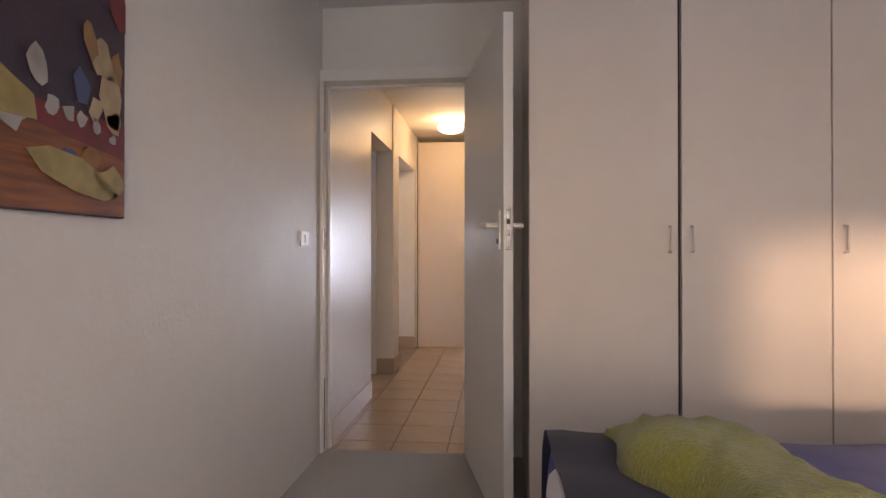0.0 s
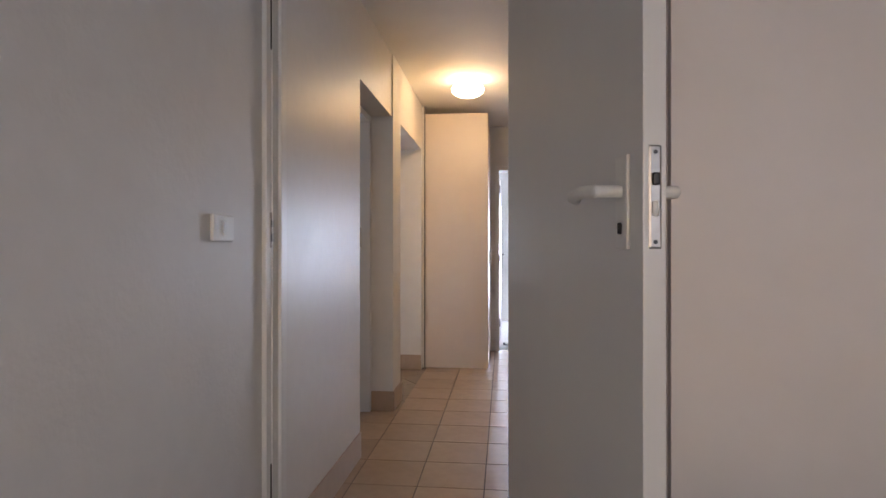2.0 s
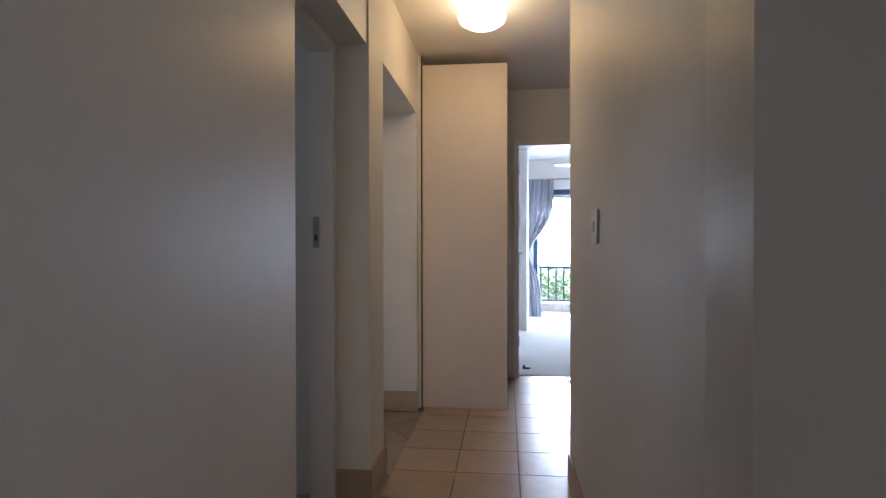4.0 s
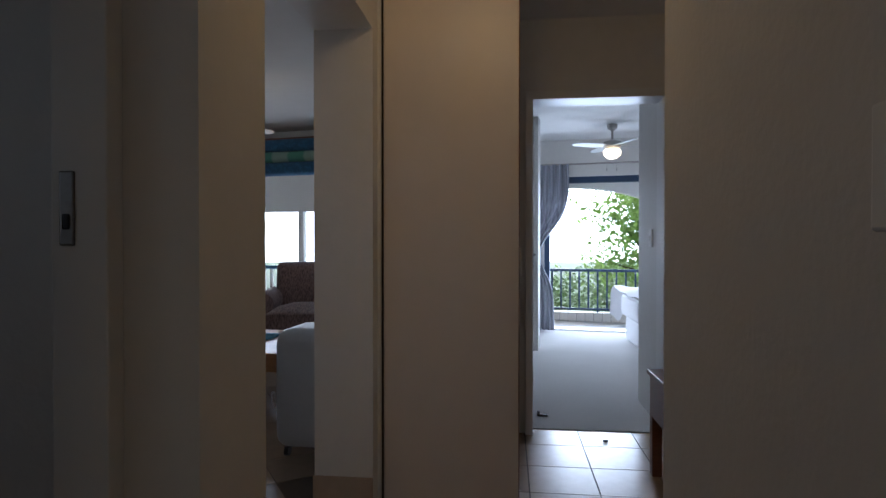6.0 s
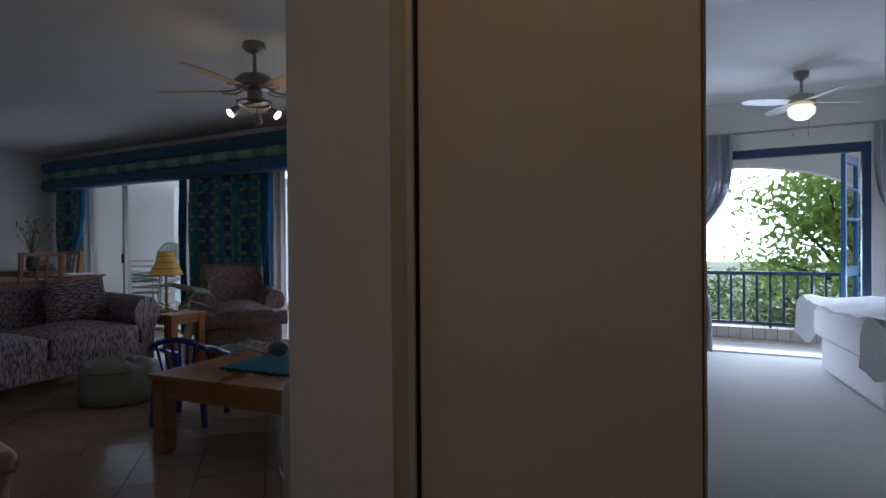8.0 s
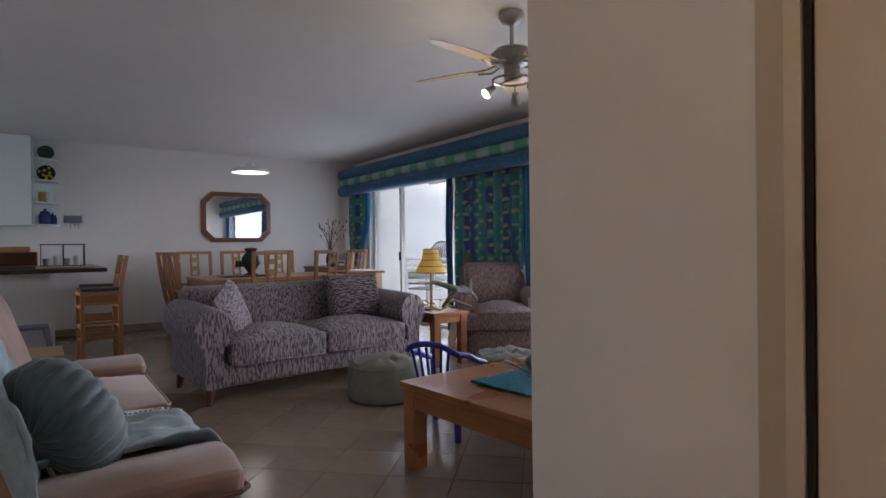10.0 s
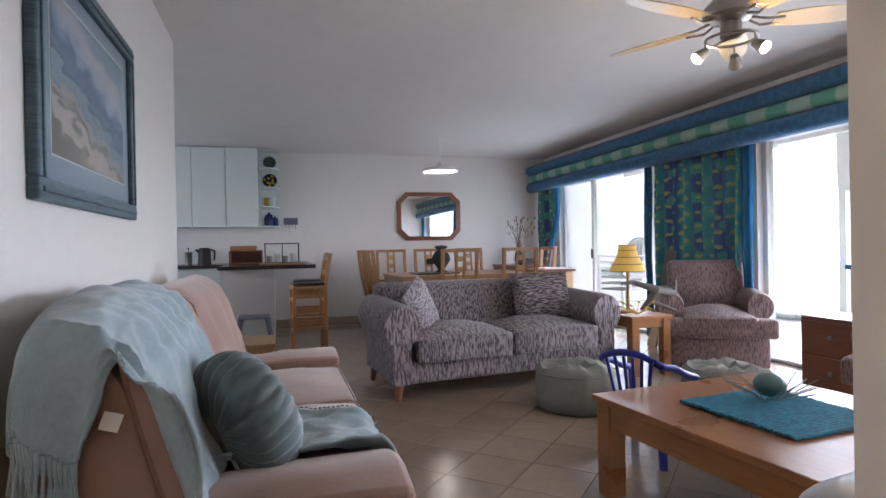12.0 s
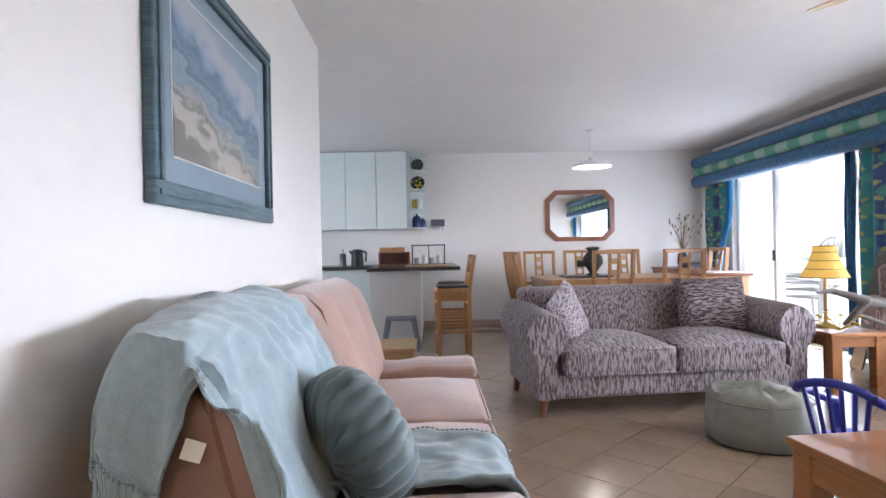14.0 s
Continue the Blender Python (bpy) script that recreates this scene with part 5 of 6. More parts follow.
bm.faces.new(rings[0])
bm.faces.new(rings[-1])
part("cover", bm, TEAL, bol, smooth=True)
pbox("label_tag", (-0.012, 0.012, -0.018, 0.018, 0.0, 0.003), WHITEPL, bol, "white sewn label", bevel=0, m=pose(0.03, -0.1, 0.1))
# ---- tables ----
TABW = wood("coffee_table_wood", (0.38, 0.17, 0.058), (0.27, 0.11, 0.036), 0.28, 0)


def table(name, m, w, d, h, top, leg, apron, label, material, category="table"):
    t = thing(name, m, label, category)
    pbox("tabletop", (-w / 2, w / 2, -d / 2, d / 2, h - top, h), material, t, bevel=0.006, seg=3)
    e = 0.015
    for sx in (-1, 1):
        for sy in (-1, 1):
            x, y = sx * (w / 2 - e - leg / 2), sy * (d / 2 - e - leg / 2)
            pbox("leg", (x - leg / 2, x + leg / 2, y - leg / 2, y + leg / 2, 0, h - top), material, t, bevel=0.005)
    for s in (-1, 1):
        pbox("apron", (-w / 2 + e + leg, w / 2 - e - leg, s * (d / 2 - e - 0.02) - 0.011, s * (d / 2 - e - 0.02) + 0.011, h - top - apron, h - top), material, t, bevel=0.002)
        pbox("apron", (s * (w / 2 - e - 0.02) - 0.011, s * (w / 2 - e - 0.02) + 0.011, -d / 2 + e + leg, d / 2 - e - leg, h - top - apron, h - top), material, t, bevel=0.002)
    return t


table("coffee_table", LIV @ pose(-1.83, 2.52, 0, 0, 0, 4.5), 1.22, 0.98, 0.435, 0.03, 0.085, 0.1, "honey-coloured solid wood coffee table", TABW)
TURQ = streaks("turquoise_runner_cloth", (0.012, 0.24, 0.36), (0.008, 0.15, 0.25), 30, (1, 1, 1), bump=0.8)
bm = bmesh.new()
g = []
for i in range(105):
    x = -0.26 + i * 0.005
    g.append([bm.verts.new((x, -0.24 + 0.48 * k / 8 + 0.004 * math.sin(i * 0.9), 0.006 * abs(math.sin(i * math.pi / 4)) + 0.003 * noise.noise((x * 9, k, 0)))) for k in range(9)])
for a, b in zip(g, g[1:]):
    for k in range(8):
        bm.faces.new((a[k], a[k + 1], b[k + 1], b[k]))
r = bmesh.ops.extrude_face_region(bm, geom=bm.faces[:])
bmesh.ops.translate(bm, vec=(0, 0, -0.009), verts=[v for v in r["geom"] if isinstance(v, bmesh.types.BMVert)])
tagged(part("table_runner", bm, TURQ, smooth=True, m=LIV @ pose(-1.9, 2.5, 0.4465, 0, 0, 4)), "ribbed turquoise table mat on the coffee table", "table mat")
SEAG = mat("sea_green_glass", (0.1, 0.2, 0.19), 0.3, grain=0.35, grain_size=12)
orn = thing("wire_bowl", LIV @ pose(-2.0, 2.56, 0.459), "spiky wire bowl holding a green glass float", "ornament")
for k in range(22):
    bm = bmesh.new()
    a = 2 * math.pi * k / 22
    tube(bm, (0.04 * math.cos(a), 0.04 * math.sin(a), 0.003), (0.17 * math.cos(a + 0.3), 0.17 * math.sin(a + 0.3), 0.05 + 0.02 * (k % 3)), 0.002, seg=5)
    part("wire", bm, STEEL, orn)
bm = bmesh.new()
bmesh.ops.create_uvsphere(bm, u_segments=20, v_segments=12, radius=0.055, matrix=Matrix.Translation((0, 0, 0.056)) @ Matrix.Diagonal((1.25, 0.95, 0.9, 1)))
part("float", bm, SEAG, orn, "mottled sea-green glass float", smooth=True)

sidet = table("lamp_table", LIV @ pose(-4.47, 3.62, 0), 0.56, 0.4, 0.5, 0.03, 0.07, 0.07, "honey-coloured wooden lamp table", TABW)
lamp = thing("table_lamp", LIV @ pose(-4.5, 3.6, 0.5), "lit table lamp with a woven yellow shade", "lamp")
BAMB = wood("bamboo", (0.4, 0.24, 0.08), (0.28, 0.15, 0.04), 0.4, 2)
bm = bmesh.new()
lathe(bm, [(0, 0), (0.075, 0), (0.075, 0.012), (0.03, 0.025), (0.013, 0.04), (0.013, 0.12), (0.018, 0.13), (0.013, 0.14), (0.012, 0.24), (0.017, 0.25), (0.012, 0.26), (0.01, 0.42), (0, 0.42)], 20)
part("stem", bm, BAMB, lamp, smooth=True)
SHADEW = mat("woven_yellow_shade", (0.5, 0.33, 0.07), 0.7, second=(0.3, 0.17, 0.03), grain_size=60, stretch=(1, 1, 3), bump=0.8, bump_size=80, emit=(1.0, 0.62, 0.12), strength=0.5)
bm = bmesh.new()
prof = [(0.155, 0.36), (0.125, 0.42), (0.095, 0.48), (0.078, 0.54), (0.072, 0.585)]
lathe(bm, prof + [(r - 0.004, z) for r, z in prof[::-1]] + prof[:1], 28)
sh = part("shade", bm, SHADEW, lamp, "glowing woven grass shade", smooth=True)
for r, z in prof:
    bm = bmesh.new()
    for k in range(28):
        a, b = 2 * math.pi * k / 28, 2 * math.pi * (k + 1) / 28
        tube(bm, (r * math.cos(a), r * math.sin(a), z), (r * math.cos(b), r * math.sin(b), z), 0.004, seg=5, caps=False)
    part("woven_ring", bm, BAMB, sh)
bm = bmesh.new()
bmesh.ops.create_uvsphere(bm, u_segments=12, v_segments=8, radius=0.028, matrix=Matrix.Translation((0, 0, 0.46)))
part("bulb", bm, GLOWS, lamp, smooth=True)
bulb("table_bulb", LIV @ Vector((-4.5, 3.6, 0.96)), 1.2, (1.0, 0.7, 0.3), 0.03)
DRIFT = mat("grey_driftwood", (0.2, 0.19, 0.17), 0.85, second=(0.12, 0.11, 0.1), grain_size=10, stretch=(1, 6, 6), bump=0.6, bump_size=30)
bm = bmesh.new()
rnd = random.Random(9)
for a, b, r0, r1 in (((0, 0, 0.02), (0.12, 0.06, 0.2), 0.02, 0.03), ((0.12, 0.06, 0.2), (0.02, -0.12, 0.27), 0.035, 0.02), ((0.1, 0.06, 0.2), (0.1, 0.28, 0.16), 0.035, 0.025),
                     ((0.1, 0.28, 0.16), (0.05, 0.36, 0.26), 0.025, 0.012), ((0.05, 0.05, 0.1), (0.16, 0.22, 0.02), 0.018, 0.012), ((0.02, -0.12, 0.27), (0.0, -0.22, 0.26), 0.02, 0.01)):
    tube(bm, a, b, r0, r1, seg=9)
    bmesh.ops.create_uvsphere(bm, u_segments=8, v_segments=6, radius=r1, matrix=Matrix.Translation(b))
tagged(part("driftwood_sculpture", bm, DRIFT, smooth=True, m=LIV @ pose(-4.42, 3.68, 0.5, 0, 0, 10)), "grey weathered driftwood sculpture on the lamp table", "sculpture")
YEL = mat("yellow_petals", (0.5, 0.36, 0.04), 0.6, grain=0.2)
fl = thing("dried_flowers", LIV @ pose(-4.3, 3.55, 0.5), "spray of yellow-green dried flowers on the lamp table", "flowers")
for k in range(12):
    bm = bmesh.new()
    a = rnd.uniform(0, 6.28)
    p = Vector((0.13 * math.cos(a), 0.13 * math.sin(a), rnd.uniform(0.03, 0.12)))
    tube(bm, (0, 0, 0.005), p, 0.004, 0.003, seg=5)
    bmesh.ops.create_uvsphere(bm, u_segments=8, v_segments=5, radius=0.014, matrix=Matrix.Translation(p) @ Matrix.Diagonal((1.5, 0.8, 0.6, 1)))
    part("stem", bm, YEL, fl)
one("plank", [(-0.05, 0.05, -0.012, 0.012, 0, 1.05)], DRIFT, "grey weathered plank leaning behind the armchair", "plank", m=LIV @ pose(-5.36, 4.46, 0.0, 0, 14, 20))

# poufs
POUF = mat("grey_green_canvas", (0.24, 0.25, 0.22), 0.9, second=(0.18, 0.19, 0.17), grain_size=20, patch=4, bump=0.4, bump_size=160)


def pouf(m, r, h, label):
    t = thing("bean_bag", m, label, "pouf")
    bm = bmesh.new()
    vs = lathe(bm, [(0.0, 0.0), (r * 0.9, 0.0), (r * 0.99, 0.02), (r * 1.02, 0.09), (r * 1.0, h * 0.55), (r * 0.96, h * 0.84), (r * 0.86, h * 0.95), (r * 0.7, h * 0.97), (r * 0.5, h * 1.0), (r * 0.35, h * 0.94), (r * 0.2, h * 0.97), (0, h * 0.92)], 56)
    for v in vs:
        d = 0.02 * noise.noise((v.co.x * 7, v.co.y * 7, v.co.z * 7 + r * 50)) + 0.012 * noise.noise((v.co.x * 18, v.co.y * 18, 4))
        v.co.z = max(v.co.z + d * (v.co.z > 0.08) * (2.6 if v.co.z > h * 0.8 else 1), 0)
        v.co.x *= 1 + d
        v.co.y *= 1 + d
    b = part("cover", bm, POUF, t, smooth=True)
    bm = bmesh.new()
    for k in range(40):
        a, c = 2 * math.pi * k / 40, 2 * math.pi * (k + 1) / 40
        tube(bm, (r * 0.96 * math.cos(a), r * 0.96 * math.sin(a), h * 0.84), (r * 0.96 * math.cos(c), r * 0.96 * math.sin(c), h * 0.84), 0.005, seg=5, caps=False)
    part("seam", bm, POUF, b)


pouf(LIV @ pose(-3.63, 2.6, 0), 0.28, 0.29, "round grey-green canvas bean bag pouf")
pouf(LIV @ pose(-3.2, 3.45, 0), 0.28, 0.3, "slumped grey-green canvas bean bag in front of the armchair")

# child's chair
KBLUE = mat("royal_blue_plastic", (0.02, 0.03, 0.3), 0.35, grain=0.06)
kc = thing("child_chair", LIV @ pose(-2.72, 2.5, 0, 0, 0, 205), "royal blue plastic child's armchair", "chair")
bm = bmesh.new()
box(bm, -0.16, 0.16, -0.16, 0.16, 0.27, 0.29, 0.01, seg=2)
part("seat", bm, KBLUE, kc)
bm = bmesh.new()
prev = None
for k in range(17):
    s = k / 16 * 2 - 1
    a = s * math.pi * 0.5
    p = Vector((0.2 * math.sin(a) if abs(s) < 0.7 else math.copysign(0.185, s), 0.18 - (max(abs(s) - 0.6, 0) * 0.85), 0.55 - 0.13 * s * s - 0.02 * (abs(s) > 0.8)))
    if prev is not None:
        tube(bm, prev, p, 0.018, seg=8)
    prev = p
part("back_hoop", bm, KBLUE, kc, smooth=True)
for k in range(6):
    x = (k - 2.5) * 0.05
    bm = bmesh.new()
    tube(bm, (x * 0.7, 0.15, 0.29), (x, 0.18, 0.53 - 0.6 * x * x), 0.009, seg=6)
    part("slat", bm, KBLUE, kc)
for sx in (-1, 1):
    for sy in (-1, 1):
        bm = bmesh.new()
        tube(bm, (0.17 * sx, 0.16 * sy, 0.0), (0.15 * sx, 0.14 * sy, 0.28), 0.02, 0.026, seg=8)
        part("leg", bm, KBLUE, kc)
for sx in (-1, 1):
    bm = bmesh.new()
    tube(bm, (0.165 * sx, -0.14, 0.28), (0.185 * sx, -0.155, 0.41), 0.018, seg=8)
    part("arm_post", bm, KBLUE, kc)

# small cabinet near the window and the portable air unit
cab = thing("bedside_cabinet", LIV @ pose(-3.2, 4.55, 0), "red-brown wooden cabinet with drawers by the glass door", "cabinet")
pbox("body", (-0.25, 0.25, -0.2, 0.2, 0, 0.55), REDWOOD, cab)
for z in (0.05, 0.3):
    d = pbox("drawer", (-0.23, 0.23, -0.215, -0.2, z, z + 0.22), REDWOOD, cab)
    pbox("knob", (-0.015, 0.015, -0.235, -0.215, z + 0.1, z + 0.13), STEEL, d)
AIRP = mat("pale_grey_plastic", (0.55, 0.56, 0.58), 0.3, grain=0.04)
air = thing("portable_heater", LIV @ pose(-0.76, 1.67, 0, 0, 0, 8), "pale grey rounded portable air unit on castors", "air cooler")
bm = bmesh.new()
box(bm, -0.19, 0.19, -0.2, 0.2, 0.05, 0.7, 0.1, seg=5)
part("body", bm, AIRP, air, smooth=True)
pbox("control_strip", (-0.12, 0.12, 0.198, 0.204, 0.55, 0.64), WHITEPL, air)
pbox("badge", (-0.194, -0.188, -0.06, 0.0, 0.6, 0.615), STEEL, air)
for x in (-0.13, 0.13):
    for y in (-0.13, 0.13):
        bm = bmesh.new()
        tube(bm, (x - 0.012, y, 0.027), (x + 0.012, y, 0.027), 0.027, seg=12)
        part("castor", bm, BLACK, air)
bm = bmesh.new()
prev = None
for k in range(14):
    p = Vector((-0.2 - 0.05 * math.sin(k * 0.5), -0.15 + 0.03 * k, 0.35 - 0.028 * k + 0.02 * math.sin(k)))
    p.z = max(p.z, 0.006)
    if prev is not None:
        tube(bm, prev, p, 0.004, seg=5)
    prev = p
part("cable", bm, WHITEPL, air, "white power cable")

# ---- ceiling fan and pendant ----
fan = thing("ceiling_fan", LIV @ pose(-2.5, 2.87, CEIL), "brushed steel ceiling fan with pale blades and spotlights", "ceiling fan")
bm = bmesh.new()
lathe(bm, [(0, 0), (0.075, 0), (0.08, -0.03), (0.06, -0.06), (0.02, -0.075), (0.013, -0.08), (0.013, -0.2), (0.03, -0.205), (0.1, -0.225), (0.135, -0.26), (0.13, -0.3), (0.09, -0.32), (0.05, -0.33), (0.05, -0.4), (0.0, -0.4)], 28)
part("motor", bm, STEEL, fan, smooth=True)
for k in range(5):
    bm = bmesh.new()
    a = 207 + 72 * k
    fan_blade(bm, 0.2, 0.68, 0.15, a, -11, -0.33)
    b = part("blade", bm, BLADE, fan)
    bm = bmesh.new()
    q = pose(0, 0, 0, 0, 0, a)
    for s in (-1, 1):
        tube(bm, q @ Vector((0.08, 0.02 * s, -0.31)), q @ Vector((0.15, 0.045 * s, -0.335)), 0.007, seg=6)
        tube(bm, q @ Vector((0.15, 0.045 * s, -0.335)), q @ Vector((0.24, 0.03 * s, -0.332)), 0.007, seg=6)
    part("blade_arm", bm, STEEL, b)
bm = bmesh.new()
for k in range(24):
    a, b = 2 * math.pi * k / 24, 2 * math.pi * (k + 1) / 24
    tube(bm, (0.12 * math.cos(a), 0.12 * math.sin(a), -0.41), (0.12 * math.cos(b), 0.12 * math.sin(b), -0.41), 0.008, seg=6, caps=False)
tube(bm, (-0.12, 0, -0.405), (0.12, 0, -0.405), 0.007, seg=6)
part("lamp_ring", bm, STEEL, fan, smooth=True)
for a in (250, 130, 15):
    c, s = math.cos(radians(a)), math.sin(radians(a))
    bm = bmesh.new()
    tube(bm, (0.12 * c, 0.12 * s, -0.41), (0.13 * c, 0.13 * s, -0.47), 0.006, seg=6)
    q = look((0.14 * c, 0.14 * s, -0.48), (0.3 * c, 0.3 * s, -0.6))
    lathe(bm, [(0.0, 0.03), (0.02, 0.028), (0.026, 0.0), (0.036, -0.04), (0.032, -0.04)], 14, q)
    sp = part("spotlight", bm, STEEL, fan, "steel spotlight cup", smooth=True)
    bm = bmesh.new()
    bmesh.ops.create_uvsphere(bm, u_segments=12, v_segments=8, radius=0.03, matrix=q @ Matrix.Translation((0, 0, -0.04)) @ Matrix.Diagonal((1, 1, 0.5, 1)))
    part("bulb", bm, GLOWS, sp, smooth=True)
for k, a in enumerate((250, 130, 15)):
    _p = LIV @ Vector((-2.5 + 0.26 * math.cos(radians(a)), 2.87 + 0.26 * math.sin(radians(a)), CEIL - 0.58))
    bulb("fan_bulb", _p, 7, (1.0, 0.75, 0.42), 0.03)

pen = thing("pendant_light", LIV @ pose(-7.3, 2.72, CEIL), "white dish pendant light hanging over the dining table", "pendant light")
bm = bmesh.new()
lathe(bm, [(0, 0), (0.05, 0), (0.045, -0.02), (0.0, -0.025)], 18)
part("ceiling_rose", bm, WHITEPL, pen, smooth=True)
bm = bmesh.new()
tube(bm, (0, 0, -0.02), (0, 0, -0.33), 0.004, seg=6)
part("cord", bm, WHITEPL, pen)
bm = bmesh.new()
lathe(bm, [(0.02, -0.32), (0.04, -0.34), (0.05, -0.37), (0.2, -0.4), (0.235, -0.425), (0.235, -0.45), (0.228, -0.45), (0.225, -0.428), (0.19, -0.41), (0.02, -0.385)], 32)
part("dish", bm, WHITEPL, pen, smooth=True)
bm = bmesh.new()
lathe(bm, [(0.222, -0.43), (0.2, -0.446), (0.1, -0.452), (0, -0.453)], 32)
part("diffuser", bm, GLOWP, pen, "glowing round diffuser", smooth=True)
bulb("pendant_bulb", LIV @ Vector((-7.3, 2.72, CEIL - 0.56)), 5, (1.0, 0.9, 0.72), 0.12)
# stands out of view; its leaves break up the sun patch on the wardrobe
tree((-1.6, -9.0, -3.0), 7.0, 2.6, 2600, 5, "unseen tree added to dapple sun into the first bedroom")

# ---- picture on the couch wall ----
FRAMEB = mat("weathered_blue_frame", (0.1, 0.165, 0.195), 0.4, second=(0.035, 0.065, 0.085), grain_size=12, stretch=(1, 1, 12), patch=6, bump=0.3, bump_size=30)
MOUNT = mat("grey_blue_mount", (0.27, 0.34, 0.4), 0.7, grain=0.04)
pic = thing("framed_picture", LIV @ pose(-2.51, 0.0, 1.64, 0, 0, 180), "seascape print in a weathered blue wooden frame", "picture")
PW, PH = 0.565, 0.39
for x0, x1, z0, z1 in ((-PW, PW, PH - 0.065, PH), (-PW, PW, -PH, -PH + 0.065), (-PW, -PW + 0.065, -PH + 0.065, PH - 0.065), (PW - 0.065, PW, -PH + 0.065, PH - 0.065)):
    fb = pbox("frame_bar", (x0, x1, -0.035, 0.0, z0, z1), FRAMEB, pic, bevel=0.008, seg=3)
    if x1 - x0 > 1:
        pbox("moulding", (x0 + 0.02, x1 - 0.02, -0.041, -0.034, (z0 + z1) / 2 - 0.008, (z0 + z1) / 2 + 0.008), FRAMEB, fb, bevel=0.003)
    else:
        pbox("moulding", ((x0 + x1) / 2 - 0.008, (x0 + x1) / 2 + 0.008, -0.041, -0.034, z0, z1), FRAMEB, fb, bevel=0.003)
pbox("mount", (-PW + 0.06, PW - 0.06, -0.015, -0.004, -PH + 0.06, PH - 0.06), MOUNT, pic, bevel=0)


def seascape():
    """Printed water colour: pale sky, hazy blue hills, grey-brown shore."""
    m = bpy.data.materials.new("seascape_print")
    m.use_nodes = True
    n, l = m.node_tree.nodes, m.node_tree.links
    b = n["Principled BSDF"]
    b.inputs["Roughness"].default_value = 0.25
    tc = n.new("ShaderNodeTexCoord")
    a = n.new("ShaderNodeTexNoise")
    a.inputs["Scale"].default_value, a.inputs["Detail"].default_value = 9, 9
    a.inputs["Roughness"].default_value = 0.62
    mp = n.new("ShaderNodeMapping")
    mp.inputs["Scale"].default_value = (0.8, 1, 1.5)
    mp.inputs["Rotation"].default_value = (0, radians(14), 0)
    l.new(tc.outputs["Object"], mp.inputs["Vector"])
    l.new(mp.outputs["Vector"], a.inputs["Vector"])
    sep = n.new("ShaderNodeSeparateXYZ")
    l.new(tc.outputs["Object"], sep.inputs[0])
    tilt = n.new("ShaderNodeMath")
    tilt.operation = "MULTIPLY_ADD"
    tilt.inputs[1].default_value = 0.26
    l.new(sep.outputs["X"], tilt.inputs[0])
    l.new(sep.outputs["Z"], tilt.inputs[2])
    z = n.new("ShaderNodeMath")
    z.operation = "MULTIPLY_ADD"
    z.inputs[1].default_value = 0.3
    l.new(a.outputs["Fac"], z.inputs[0])
    l.new(tilt.outputs[0], z.inputs[2])
    r = n.new("ShaderNodeValToRGB")
    mr = n.new("ShaderNodeMapRange")
    mr.inputs["From Min"].default_value, mr.inputs["From Max"].default_value = -0.16, 0.46
    l.new(z.outputs[0], mr.inputs["Value"])
    l.new(mr.outputs[0], r.inputs[0])
    el = r.color_ramp.elements
    el[0].position, el[0].color = 0.0, (0.2, 0.19, 0.16, 1)
    el[1].position, el[1].color = 1.0, (0.33, 0.43, 0.5, 1)
    for p, c in ((0.1, (0.24, 0.225, 0.19)), (0.15, (0.5, 0.46, 0.4)), (0.23, (0.47, 0.44, 0.39)), (0.27, (0.2, 0.2, 0.18)), (0.33, (0.42, 0.4, 0.37)), (0.38, (0.22, 0.28, 0.32)), (0.43, (0.3, 0.37, 0.42)), (0.47, (0.12, 0.18, 0.24)), (0.52, (0.21, 0.28, 0.35)), (0.57, (0.13, 0.19, 0.28)), (0.63, (0.26, 0.33, 0.42)), (0.7, (0.42, 0.47, 0.54)), (0.8, (0.5, 0.53, 0.55)), (0.88, (0.34, 0.41, 0.49))):
        e = el.new(p)
        e.color = (*c, 1)
    l.new(r.outputs[0], b.inputs["Base Color"])
    return m


pbox("print", (-PW + 0.15, PW - 0.15, -0.0175, -0.0155, -PH + 0.15, PH - 0.13), seascape(), pic, "hazy coastal watercolour", bevel=0)
pbox("mount_edge", (-PW + 0.145, PW - 0.145, -0.0165, -0.0152, -PH + 0.145, PH - 0.125), WHITEPL, pic, bevel=0)
_p = pbox("picture_glass", (-PW + 0.062, PW - 0.062, -0.023, -0.021, -PH + 0.062, PH - 0.062), GLASS, pic, bevel=0)
_p.visible_shadow = False

# ---- dining end ----
mir = thing("wall_mirror", LIV @ pose(-8.8, 2.95, 1.585, 0, 0, 90), "octagonal mirror in a dark wooden frame", "mirror")
MW, MH, MC = 0.51, 0.375, 0.14


def octagon(w, h, c):
    return [(-w + c, -h), (w - c, -h), (w, -h + c), (w, h - c), (w - c, h), (-w + c, h), (-w, h - c), (-w, -h + c)]


bm = bmesh.new()
o, i = octagon(MW, MH, MC), octagon(MW - 0.065, MH - 0.065, MC - 0.025)
lv = [[bm.verts.new((x, y, z)) for x, z in ring] for ring, y in ((o, 0.0), (o, -0.03), (i, -0.04), (i, 0.0))]
for a, b in zip(lv, lv[1:] + lv[:1]):
    for k in range(8):
        bm.faces.new((a[k], a[(k + 1) % 8], b[(k + 1) % 8], b[k]))
part("frame", bm, REDWOOD, mir)
bm = bmesh.new()
f = bm.faces.new([bm.verts.new((x, -0.012, z)) for x, z in octagon(MW - 0.06, MH - 0.06, MC - 0.025)])
r = bmesh.ops.extrude_face_region(bm, geom=[f])
